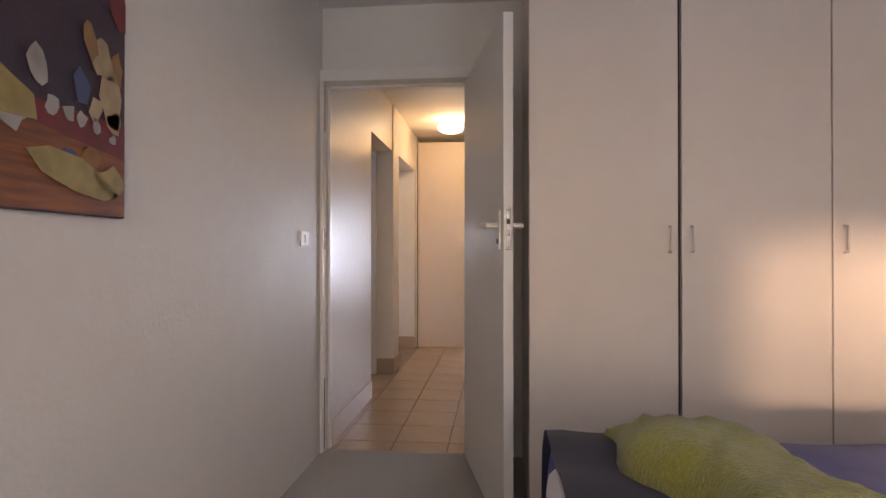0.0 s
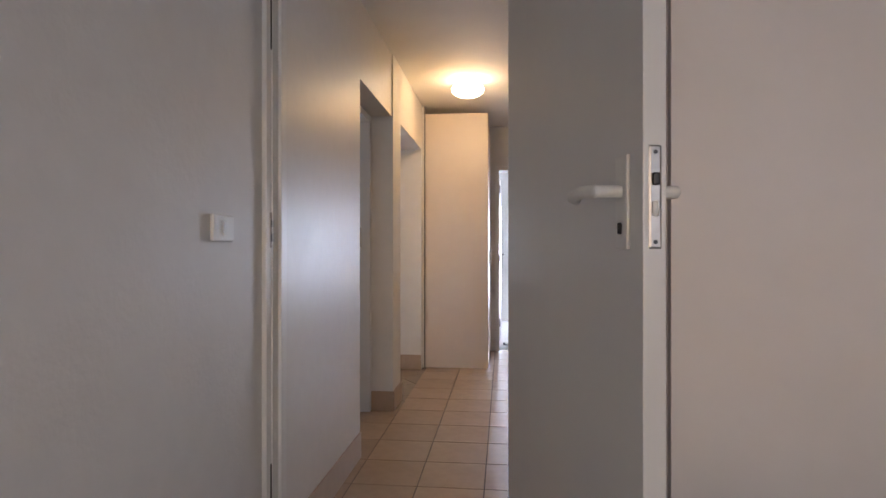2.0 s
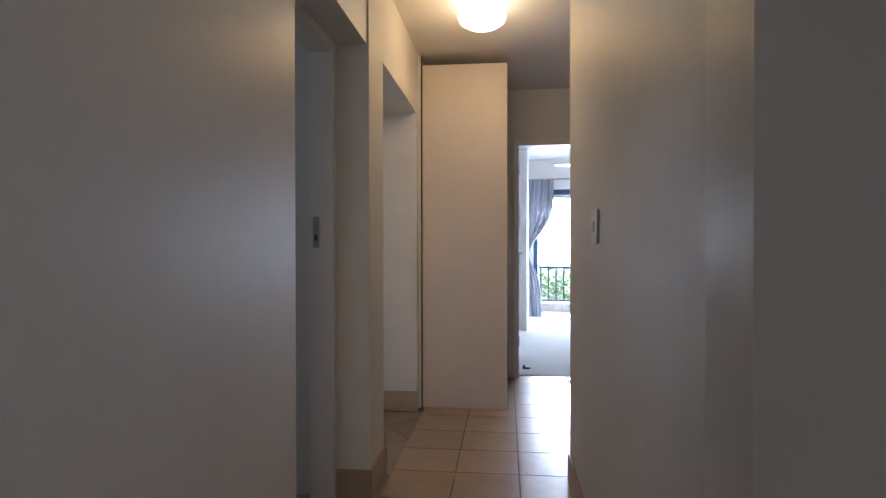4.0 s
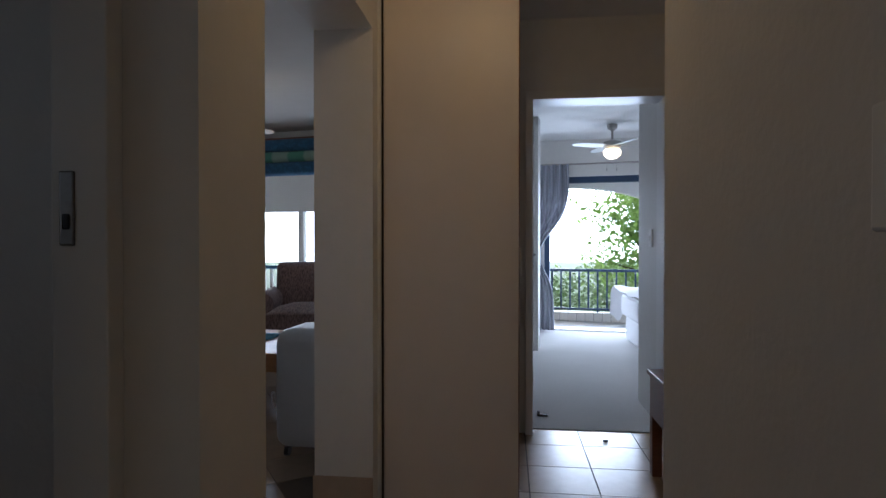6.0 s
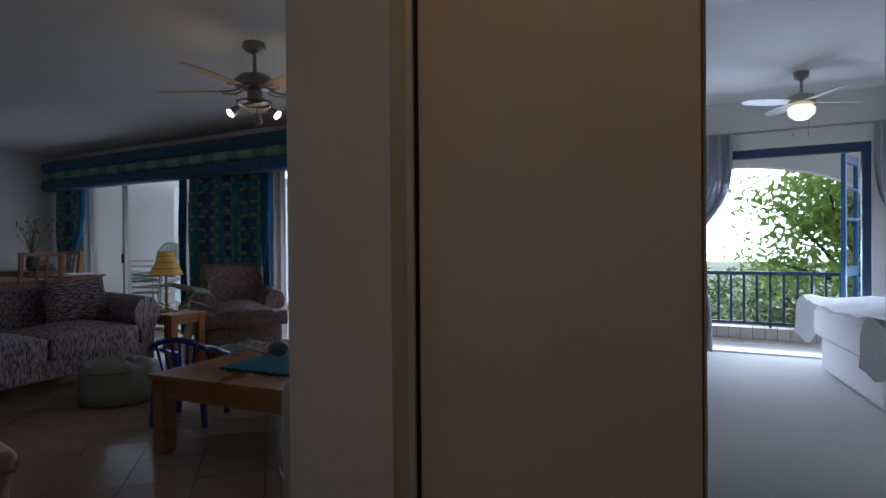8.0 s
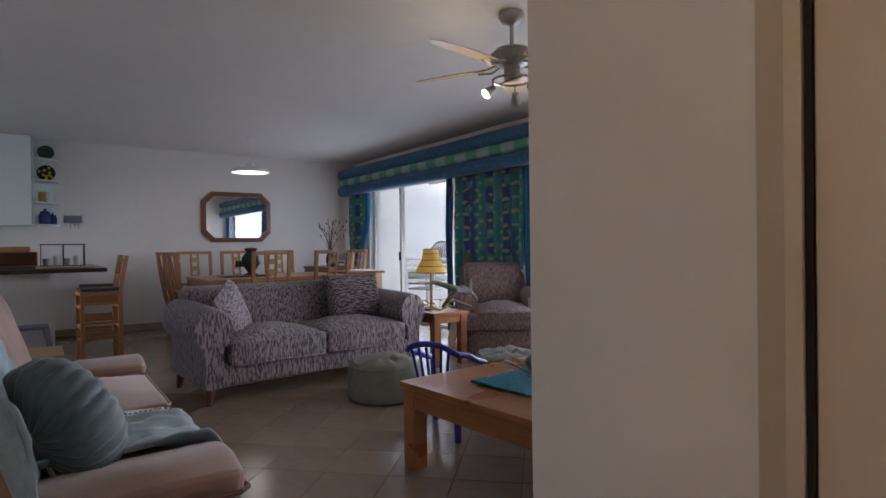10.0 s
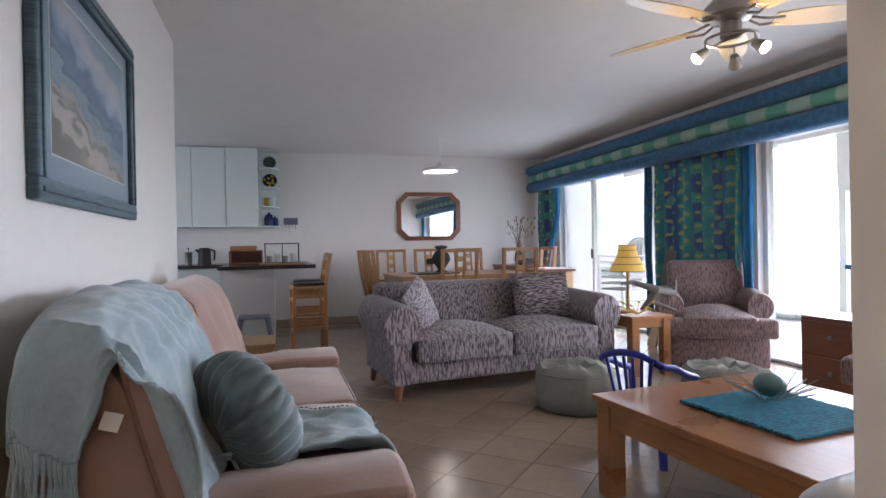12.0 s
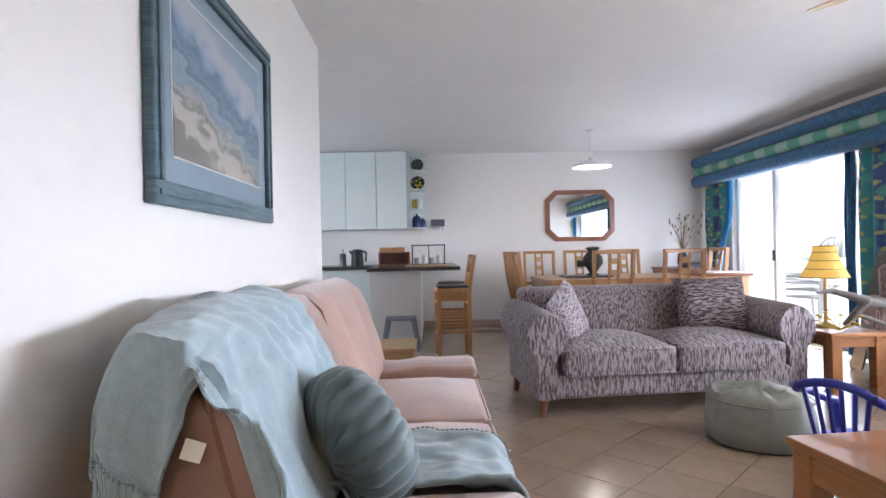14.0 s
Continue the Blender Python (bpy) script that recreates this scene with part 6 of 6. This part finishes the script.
bmesh.ops.translate(bm, vec=(0, 0.008, 0), verts=[v for v in r["geom"] if isinstance(v, bmesh.types.BMVert)])
part("glass", bm, MIRROR, mir)

table("dining_table", LIV @ pose(-7.3, 2.92, 0), 1.2, 1.75, 0.76, 0.035, 0.09, 0.08, "honey-coloured wooden dining table", OAK)


def sweep(bm, pts, w, d):
    """A bar of rectangular section along a bent line."""
    rings = [[bm.verts.new((p[0] + sx * w / 2, p[1] + sy * d / 2, p[2])) for sx, sy in ((-1, -1), (1, -1), (1, 1), (-1, 1))] for p in pts]
    for a, b in zip(rings, rings[1:]):
        for k in range(4):
            bm.faces.new((a[k], a[(k + 1) % 4], b[(k + 1) % 4], b[k]))
    bm.faces.new(rings[0])
    bm.faces.new(rings[-1])


def dining_chair(m):
    t = thing("dining_chair", m, "honey wood dining chair with a panelled splat back", "chair", "chairs round the table")
    pbox("seat", (-0.22, 0.22, -0.22, 0.22, 0.44, 0.475), OAK, t, bevel=0.012, seg=3)
    for s in (-1, 1):
        bm = bmesh.new()
        sweep(bm, [(0.2 * s, 0.2 + 0.1 * (k / 8) ** 1.6 + 0.03 * math.sin(k / 8 * 3.14), 0.44 + 0.64 * k / 8) for k in range(9)], 0.034, 0.046)
        part("back_post", bm, OAK, t)
    for z, h in ((1.04, 0.04), (0.62, 0.035)):
        y = 0.2 + 0.1 * ((z - 0.44) / 0.64) ** 1.6 + 0.03 * math.sin((z - 0.44) / 0.64 * 3.14)
        pbox("back_rail", (-0.185, 0.185, y - 0.012, y + 0.012, z, z + h), OAK, t)
    for s in (-1, 1):
        bm = bmesh.new()
        box(bm, 0.045 * s - 0.014, 0.045 * s + 0.014, -0.008, 0.008, 0, 0.4, 0.002, m=pose(0, 0.252, 0.65, -10, 0, 0))
        part("splat", bm, OAK, t)
    for k in range(3):
        bm = bmesh.new()
        box(bm, -0.031, 0.031, -0.006, 0.006, 0.05 + 0.12 * k, 0.11 + 0.12 * k, 0.002, m=pose(0, 0.252, 0.65, -10, 0, 0))
        part("splat_block", bm, PINE, t)
    for sx in (-1, 1):
        for sy in (-1, 1):
            pbox("leg", (0.19 * sx - 0.02, 0.19 * sx + 0.02, 0.19 * sy - 0.02, 0.19 * sy + 0.02, 0, 0.44), OAK, t)
    return t


ch = dining_chair(LIV @ pose(-8.0, 2.24, 0, 0, 0, 90) @ pose(0, 0, 0))
for u, v, r in ((-8.0, 2.8, 90), (-8.0, 3.42, 90), (-6.52, 2.62, -90), (-6.52, 3.35, -90), (-7.02, 2.03, 180), (-7.56, 2.0, 180), (-7.3, 3.95, 0)):
    copy_thing(ch, LIV @ pose(u, v, 0, 0, 0, r))

DARKB = mat("dark_bronze", (0.035, 0.032, 0.03), 0.45, 0.3, grain=0.3, grain_size=20, bump=0.4, bump_size=40)
bm = bmesh.new()
prof = [(0.0, 0.0), (0.09, 0.0), (0.08, 0.03), (0.04, 0.05), (0.07, 0.1), (0.12, 0.17), (0.11, 0.24), (0.07, 0.29), (0.05, 0.31), (0.09, 0.345), (0.06, 0.36), (0, 0.365)]
lathe(bm, prof, 20, squash=0.5)
box(bm, -0.19, -0.08, -0.02, 0.02, 0.12, 0.2, 0.015, seg=2)
tagged(part("carving", bm, DARKB, smooth=True, m=LIV @ pose(-7.2, 2.68, 0.76, 0, 0, 80)), "dark carved ornament standing on the dining table", "carving")
one("tray", [(-0.2, 0.2, -0.28, 0.28, 0, 0.018)], BLACK, "flat dark tray on the dining table", "tray", m=LIV @ pose(-7.25, 2.6, 0.7605))

con = thing("sideboard", LIV @ pose(-7.2, 4.1, 0), "honey-coloured sideboard with a pale front by the window", "sideboard")
pbox("body", (-0.35, 0.35, -0.27, 0.27, 0.0, 0.75), PINE, con)
pbox("top", (-0.38, 0.38, -0.3, 0.3, 0.752, 0.785), REDWOOD, con, bevel=0.006)
for z in (0.08, 0.42):
    d = pbox("drawer_front", (0.35, 0.362, -0.25, 0.25, z, z + 0.3), PINE, con)
    pbox("knob", (0.362, 0.385, -0.015, 0.015, z + 0.14, z + 0.17), REDWOOD, d)
one("paper_pile", [(-0.13, 0.13, -0.18, 0.18, 0, 0.008), (-0.12, 0.13, -0.17, 0.17, 0.0085, 0.016)], WHITEPL, "white papers lying on the sideboard", "papers", m=LIV @ pose(-7.1, 4.15, 0.786, 0, 0, 12), bevel=0.001)
ph = thing("telephone", LIV @ pose(-7.85, 4.15, 0.82), "black telephone on a corner stand", "telephone")
pbox("base", (-0.1, 0.1, -0.12, 0.12, 0, 0.05), BLACK, ph, bevel=0.012)
pbox("handset", (-0.03, 0.03, -0.13, 0.13, 0.055, 0.09), BLACK, ph, bevel=0.012)
std = table("corner_stand", LIV @ pose(-8.1, 4.15, 0), 0.9, 0.5, 0.82, 0.03, 0.05, 0.08, "dark wooden corner stand beside the window", REDWOOD)
vase = thing("reed_vase", LIV @ pose(-8.42, 4.3, 0.82), "dark vase with tall dried reeds in the corner", "vase")
bm = bmesh.new()
lathe(bm, [(0, 0), (0.05, 0), (0.07, 0.06), (0.06, 0.16), (0.03, 0.22), (0.035, 0.24)], 18)
part("vase", bm, DARKB, vase, smooth=True)
REED = mat("dried_reed", (0.2, 0.14, 0.07), 0.8, grain=0.3)
rnd = random.Random(21)
for k in range(26):
    bm = bmesh.new()
    a = rnd.uniform(0, 6.28)
    s, h = rnd.uniform(0.05, 0.28), rnd.uniform(0.4, 0.75)
    p0, p1, p2 = Vector((0, 0, 0.2)), Vector((s * 0.4 * math.cos(a), s * 0.4 * math.sin(a), h * 0.7)), Vector((s * math.cos(a), s * math.sin(a), h))
    tube(bm, p0, p1, 0.003, seg=5)
    tube(bm, p1, p2, 0.003, 0.001, seg=5)
    bmesh.ops.create_uvsphere(bm, u_segments=6, v_segments=5, radius=0.012, matrix=Matrix.Translation(p2) @ Matrix.Diagonal((0.8, 0.8, 2.2, 1)))
    part("reed", bm, REED, vase)

# ---- kitchen ----
KWHITE = mat("pale_green_white_laminate", (0.68, 0.74, 0.71), 0.35, grain=0.03)
GRAN = mat("dark_granite", (0.025, 0.022, 0.022), 0.2, second=(0.06, 0.05, 0.045), grain_size=220, patch=30)
for k, (v0, v1) in enumerate(((-1.9, -1.36), (-1.35, -0.81), (-0.8, -0.43), (-0.425, 0.0), (0.005, 0.43))):
    c = thing("wall_cabinet", LIV @ pose(-8.8, (v0 + v1) / 2, 1.43), "white flush kitchen wall cabinet", "kitchen cabinet", "kitchen wall cabinets")
    w = (v1 - v0) / 2
    pbox("body", (0.002, 0.33, -w, w, 0, 1.09), KWHITE, c, bevel=0.002)
    d = pbox("door", (0.331, 0.35, -w + 0.002, w - 0.002, 0.003, 1.087), KWHITE, c, bevel=0.003)
    hy = w - 0.05 if k in (1, 3) else -w + 0.05
    bm = bmesh.new()
    tube(bm, (0.37, hy, 0.05), (0.37, hy, 0.15), 0.006, seg=8)
    tube(bm, (0.35, hy, 0.055), (0.37, hy, 0.055), 0.005, seg=6)
    tube(bm, (0.35, hy, 0.145), (0.37, hy, 0.145), 0.005, seg=6)
    part("handle", bm, WHITEPL, d, smooth=True)
es = thing("end_shelf", LIV @ pose(-8.8, 0.44, 1.43), "white open end shelf unit with rounded shelves", "shelf")
pbox("back_panel", (0.002, 0.015, 0.0, 0.28, 0, 1.09), KWHITE, es, bevel=0.001)
pbox("side_panel", (0.015, 0.33, 0.0, 0.014, 0, 1.09), KWHITE, es, bevel=0.001)
for z in (0.0, 0.275, 0.55, 0.82, 1.07):
    bm = bmesh.new()
    pts = [(0.015, 0.014)] + [(0.015 + 0.31 * math.cos(a), 0.014 + 0.26 * math.sin(a)) for a in [radians(9 * q) for q in range(11)]]
    f = bm.faces.new([bm.verts.new((x, y, z)) for x, y in pts])
    r = bmesh.ops.extrude_face_region(bm, geom=[f])
    bmesh.ops.translate(bm, vec=(0, 0, 0.016), verts=[v for v in r["geom"] if isinstance(v, bmesh.types.BMVert)])
    part("shelf", bm, KWHITE, es)


def plate(z, colour, spots, label, r=0.1):
    t = thing("plate", LIV @ pose(-8.7, 0.58, 1.43 + z + r) @ pose(0, 0, 0, 0, 78, 0), label, "plate")
    bm = bmesh.new()
    lathe(bm, [(0, -0.008), (r * 0.6, -0.008), (r, 0.012), (r, 0.016), (r * 0.6, -0.002), (0, -0.002)], 28)
    part("dish", bm, mat("glaze_" + label.split()[0], colour, 0.2, grain=0.2, grain_size=40), t, smooth=True)
    if spots:
        sm = mat("lemon_glaze", (0.5, 0.42, 0.04), 0.25, grain=0.15)
        for k in range(9):
            a, q = k * 0.9, (0.75 if k % 2 else 0.4) * r
            bm = bmesh.new()
            lathe(bm, [(0.018, 0.0), (0.014, 0.004), (0, 0.005)], 10, Matrix.Translation((q * math.cos(a), q * math.sin(a), 0.002 if k % 2 == 0 else 0.007)))
            part("lemon_spot", bm, sm, t, smooth=True)
    return t


plate(0.836, (0.05, 0.07, 0.06), False, "dark green patterned plate on the end shelf", 0.09)
plate(0.566, (0.02, 0.02, 0.02), True, "black plate with yellow fruit spots on the shelf", 0.1)
NAVYG = mat("cobalt_glaze", (0.015, 0.025, 0.13), 0.2, grain=0.2)
for dx, dy, s, mt, lb in ((0.2, 0.12, 1.0, NAVYG, "cobalt blue lidded jar on the end shelf"), (0.12, 0.2, 0.75, NAVYG, "small cobalt blue jar on the end shelf")):
    t = thing("storage_jar", LIV @ pose(-8.8 + dx, 0.44 + dy, 1.446), lb, "jar")
    bm = bmesh.new()
    lathe(bm, [(0, 0), (0.06 * s, 0), (0.065 * s, 0.02 * s), (0.065 * s, 0.12 * s), (0.05 * s, 0.14 * s), (0, 0.14 * s)], 20)
    part("jar", bm, mt, t, smooth=True)
    bm = bmesh.new()
    lathe(bm, [(0.055 * s, 0.14 * s), (0.05 * s, 0.16 * s), (0.015 * s, 0.17 * s), (0.018 * s, 0.19 * s), (0, 0.2 * s)], 20)
    part("lid", bm, mt, t, smooth=True)
CHINA = mat("white_china", (0.7, 0.7, 0.68), 0.2, grain=0.1, grain_size=30)
for dx, dy, mt, lb in ((0.15, 0.1, YEL, "yellow china cup on the end shelf"), (0.2, 0.17, CHINA, "white china jug on the end shelf")):
    bm = bmesh.new()
    lathe(bm, [(0, 0), (0.035, 0), (0.05, 0.05), (0.045, 0.11), (0.05, 0.13), (0.046, 0.13), (0.04, 0.1), (0, 0.02)], 18)
    tagged(part("cup", bm, mt, smooth=True, m=LIV @ pose(-8.8 + dx, 0.44 + dy, 1.721)), lb, "cup")
krack = thing("key_rack", LIV @ pose(-8.8, 0.86, 1.47, 0, 0, 90), "small wall rack with hanging keys", "key rack")
pbox("board", (-0.1, 0.1, -0.02, 0.0, 0, 0.1), mat("grey_board", (0.16, 0.15, 0.22), 0.6, grain=0.1), krack)
for k in range(4):
    bm = bmesh.new()
    tube(bm, (-0.07 + 0.045 * k, -0.02, 0.01), (-0.07 + 0.045 * k, -0.025, -0.05 - 0.02 * (k % 2)), 0.007, 0.004, seg=6)
    part("key", bm, STEEL, krack)

kb = thing("base_cabinet", LIV @ pose(-8.0, -0.9, 0), "white kitchen base cabinet run under dark worktop", "kitchen cabinet")
pbox("body", (-0.78, 0.15, -1.0, 0.88, 0.1, 0.885), KWHITE, kb, bevel=0.002)
pbox("plinth", (-0.78, 0.1, -1.0, 0.88, 0.0, 0.098), KWHITE, kb, bevel=0.002)
for k in range(3):
    pbox("door", (0.152, 0.17, -0.99 + k * 0.62, -0.38 + k * 0.62, 0.12, 0.88), KWHITE, kb, bevel=0.003)
one("worktop", [(-8.795, -7.8, -1.9, 0.02, 0.888, 0.93)], GRAN, "dark granite kitchen worktop", "worktop", m=LIV)
slab("wall_breakfast_bar", [(-8.795, -7.2, 0.04, 0.62, 0, 0.885)], WALL, "white plastered breakfast bar wall", m=LIV)
one("breakfast_counter", [(-8.795, -6.85, 0.025, 1.08, 0.888, 0.93)], GRAN, "dark granite breakfast bar top", "worktop", m=LIV, bevel=0.006)


def kettle(m):
    t = thing("kettle", m, "black electric kettle on the worktop", "kettle")
    bm = bmesh.new()
    lathe(bm, [(0, 0), (0.085, 0), (0.085, 0.02), (0.075, 0.2), (0.06, 0.22), (0, 0.225)], 20)
    part("body", bm, BLACK, t, smooth=True)
    bm = bmesh.new()
    tube(bm, (0, 0.07, 0.2), (0, 0.13, 0.18), 0.012, seg=8)
    tube(bm, (0, 0.13, 0.18), (0, 0.12, 0.05), 0.012, seg=8)
    part("handle", bm, BLACK, t, smooth=True)
    bm = bmesh.new()
    tube(bm, (0, -0.06, 0.16), (0, -0.11, 0.2), 0.02, 0.012, seg=8)
    part("spout", bm, BLACK, t)


kettle(LIV @ pose(-8.45, -0.28, 0.93))
pl = thing("coffee_plunger", LIV @ pose(-8.45, -0.48, 0.93), "glass and steel coffee plunger", "coffee pot")
bm = bmesh.new()
lathe(bm, [(0, 0), (0.045, 0), (0.045, 0.16), (0.05, 0.165), (0, 0.17)], 16)
part("jug", bm, STEEL, pl, smooth=True)
bm = bmesh.new()
tube(bm, (0, 0, 0.17), (0, 0, 0.21), 0.004, seg=6)
bmesh.ops.create_uvsphere(bm, u_segments=8, v_segments=6, radius=0.012, matrix=Matrix.Translation((0, 0, 0.215)))
part("plunger_knob", bm, BLACK, pl)
bm = bmesh.new()
lathe(bm, [(0, 0), (0.028, 0), (0.03, 0.1), (0.012, 0.13), (0.012, 0.16), (0, 0.16)], 14)
tagged(part("soap_bottle", bm, mat("lime_plastic", (0.35, 0.45, 0.03), 0.3), smooth=True, m=LIV @ pose(-8.3, -0.9, 0.93)), "lime green washing-up liquid bottle", "bottle")
bb = thing("bread_bin", LIV @ pose(-7.9, 0.28, 0.93), "wooden bread bin with a dark open front", "bread bin")
for b in ((-0.15, 0.15, -0.2, 0.2, 0, 0.015), (-0.15, 0.15, -0.2, 0.2, 0.16, 0.175), (-0.15, 0.15, -0.2, -0.185, 0.015, 0.16), (-0.15, 0.15, 0.185, 0.2, 0.015, 0.16), (-0.15, -0.135, -0.185, 0.185, 0.015, 0.16)):
    pbox("panel", b, REDWOOD, bb, bevel=0.002)
one("basket", [(-0.1, 0.1, -0.16, 0.16, 0, 0.06)], OAK, "shallow wooden tray on the bread bin", "tray", m=LIV @ pose(-7.9, 0.25, 1.106), bevel=0.015)
gc = thing("dish_rack", LIV @ pose(-7.9, 0.72, 0.93), "glass display case with dark edges on the bar", "display case")
for b in ((-0.12, 0.12, -0.22, 0.22, 0, 0.015), (-0.12, 0.12, -0.22, 0.22, 0.25, 0.262)):
    pbox("panel", b, BLACK, gc, bevel=0.002)
for x in (-0.115, 0.105):
    for y in (-0.215, 0.0, 0.205):
        pbox("post", (x, x + 0.01, y, y + 0.01, 0.015, 0.25), BLACK, gc, bevel=0)
for k in range(4):
    bm = bmesh.new()
    lathe(bm, [(0, 0), (0.03, 0), (0.035, 0.08 + 0.03 * (k % 2)), (0.03, 0.08 + 0.03 * (k % 2)), (0, 0.01)], 12, Matrix.Translation((0.02 * (-1) ** k, -0.16 + 0.1 * k, 0.0155)))
    part("glassware", bm, CHINA if k % 2 else STEEL, gc, smooth=True)
one("chopping_board", [(-0.16, 0.16, -0.26, 0.26, 0, 0.018)], PINE, "pale wooden chopping board on the bar", "chopping board", m=LIV @ pose(-7.15, 0.72, 0.931))


def bar_stool(m):
    t = thing("bar_stool", m, "honey wood bar stool with a slatted back", "bar stool", "bar stools")
    pbox("seat", (-0.18, 0.18, -0.18, 0.18, 0.68, 0.72), OAK, t, bevel=0.01)
    pbox("cushion", (-0.17, 0.17, -0.17, 0.17, 0.722, 0.75), BLACK, t, "thin dark seat pad", bevel=0.012)
    for sx in (-1, 1):
        pbox("front_leg", (0.16 * sx - 0.018, 0.16 * sx + 0.018, -0.178, -0.142, 0, 0.68), OAK, t)
        bm = bmesh.new()
        sweep(bm, [(0.16 * sx, 0.16, 0), (0.16 * sx, 0.16, 0.68), (0.16 * sx, 0.185, 0.86), (0.16 * sx, 0.22, 1.06)], 0.036, 0.036)
        part("back_post", bm, OAK, t)
    for z in (0.22, 0.36, 0.55):
        for s in (-1, 1):
            pbox("stretcher", (-0.145, 0.145, 0.16 * s - 0.011, 0.16 * s + 0.011, z, z + 0.03), OAK, t)
            pbox("stretcher", (0.16 * s - 0.011, 0.16 * s + 0.011, -0.145, 0.145, z + 0.04, z + 0.07), OAK, t)
    for z in (0.82, 0.98):
        y = 0.16 + (z - 0.68) * 0.14
        pbox("back_rail", (-0.145, 0.145, y - 0.01, y + 0.01, z, z + 0.05), OAK, t)
    return t


bs = bar_stool(LIV @ pose(-6.45, 0.97, 0, 0, 0, 4))
copy_thing(bs, LIV @ pose(-7.0, 1.0, 0, 0, 0, -3))
gs = thing("step_stool", LIV @ pose(-6.9, 0.4, 0), "grey plastic step stool against the bar", "stool")
GREYP = mat("grey_plastic", (0.2, 0.22, 0.26), 0.5, grain=0.06)
pbox("top", (-0.14, 0.14, -0.17, 0.17, 0.34, 0.37), GREYP, gs, bevel=0.012)
for sy in (-1, 1):
    bm = bmesh.new()
    for sx in (-1, 1):
        tube(bm, (0.11 * sx, 0.14 * sy, 0.35), (0.15 * sx, 0.2 * sy, 0.0), 0.03, 0.022, seg=8)
    tube(bm, (-0.13, 0.17 * sy, 0.16), (0.13, 0.17 * sy, 0.16), 0.018, seg=8)
    part("leg_pair", bm, GREYP, gs)
table("low_table", LIV @ pose(-4.85, 0.38, 0), 0.5, 0.5, 0.4, 0.03, 0.06, 0.08, "low pine side table past the couch", PINE)

# ---- tiles, cut to the rooms ----
tb = bmesh.new()
box(tb, -0.1595, 0.1595, -0.1595, 0.1595, -0.008, 0.0)
tme = bpy.data.meshes.new("passage_tile")
tb.to_mesh(tme)
tb.free()
tme.materials.append(TILE)
pf = tagged(new("floor_passage"), "beige ceramic tiles laid square in the passage", "floor", kind="structure")
for i in range(-7, 6):
    for j in range(-9, 8):
        x, y = 0.105 + 0.325 * i, 6.155 + 0.325 * j
        if (-0.72 < x < 0.62 or (x < 1.75 and y > 5.98 and x > -0.4) or (-2.2 < x < -0.5 and 3.7 < y < 5.6)) and 3.5 < y < 8.15:
            if x < -0.5 and y > 5.75:
                continue
            o = new("tile", tme)
            o.parent = pf
            o.location = (x, y, 0)
tb = bmesh.new()
box(tb, -0.1605, 0.1605, -0.1605, 0.1605, -0.006, 0.0)
tme = bpy.data.meshes.new("living_tile")
tb.to_mesh(tme)
tb.free()
tme.materials.append(TILE_L)
lf = tagged(new("floor_living"), "beige ceramic tiles laid diagonally in the living room", "floor", kind="structure")
lf.matrix_basis = LIV
far = bmesh.new()
S45 = math.sqrt(0.5)
for i in range(-40, 41):
    for j in range(-40, 41):
        u, v = -3.26 + 0.325 * S45 * (i - j), 1.42 + 0.325 * S45 * (i + j) + 0.325 * S45
        p = LIV @ Vector((u, v, 0))
        inside = (-8.75 < u and -0.25 < v < 4.95 and p.x < (-0.2 if 5.75 < p.y < 7.15 else -0.5)) or (-8.75 < u < -4.3 and -3.1 < v <= -0.05)
        if not inside or (p.y > 7.1 and p.x > -0.75):
            continue
        if u > -4.9 and v > 0.6:
            o = new("tile", tme)
            o.parent = lf
            o.matrix_basis = pose(u, v, -0.003, 0, 0, 45)
        else:
            box(far, -0.1605, 0.1605, -0.1605, 0.1605, -0.006, 0.0, m=pose(u, v, -0.003, 0, 0, 45))
tagged(part("far_tiles", far, TILE_L, lf, "beige diagonal tiles at the dining end"), kind="stuff")
slab("skirting_dining", [(-8.8, -8.788, 0.63, 4.9, 0, 0.09), ], SKIRT, "brown tiled skirting under the mirror wall", "skirting", m=LIV)
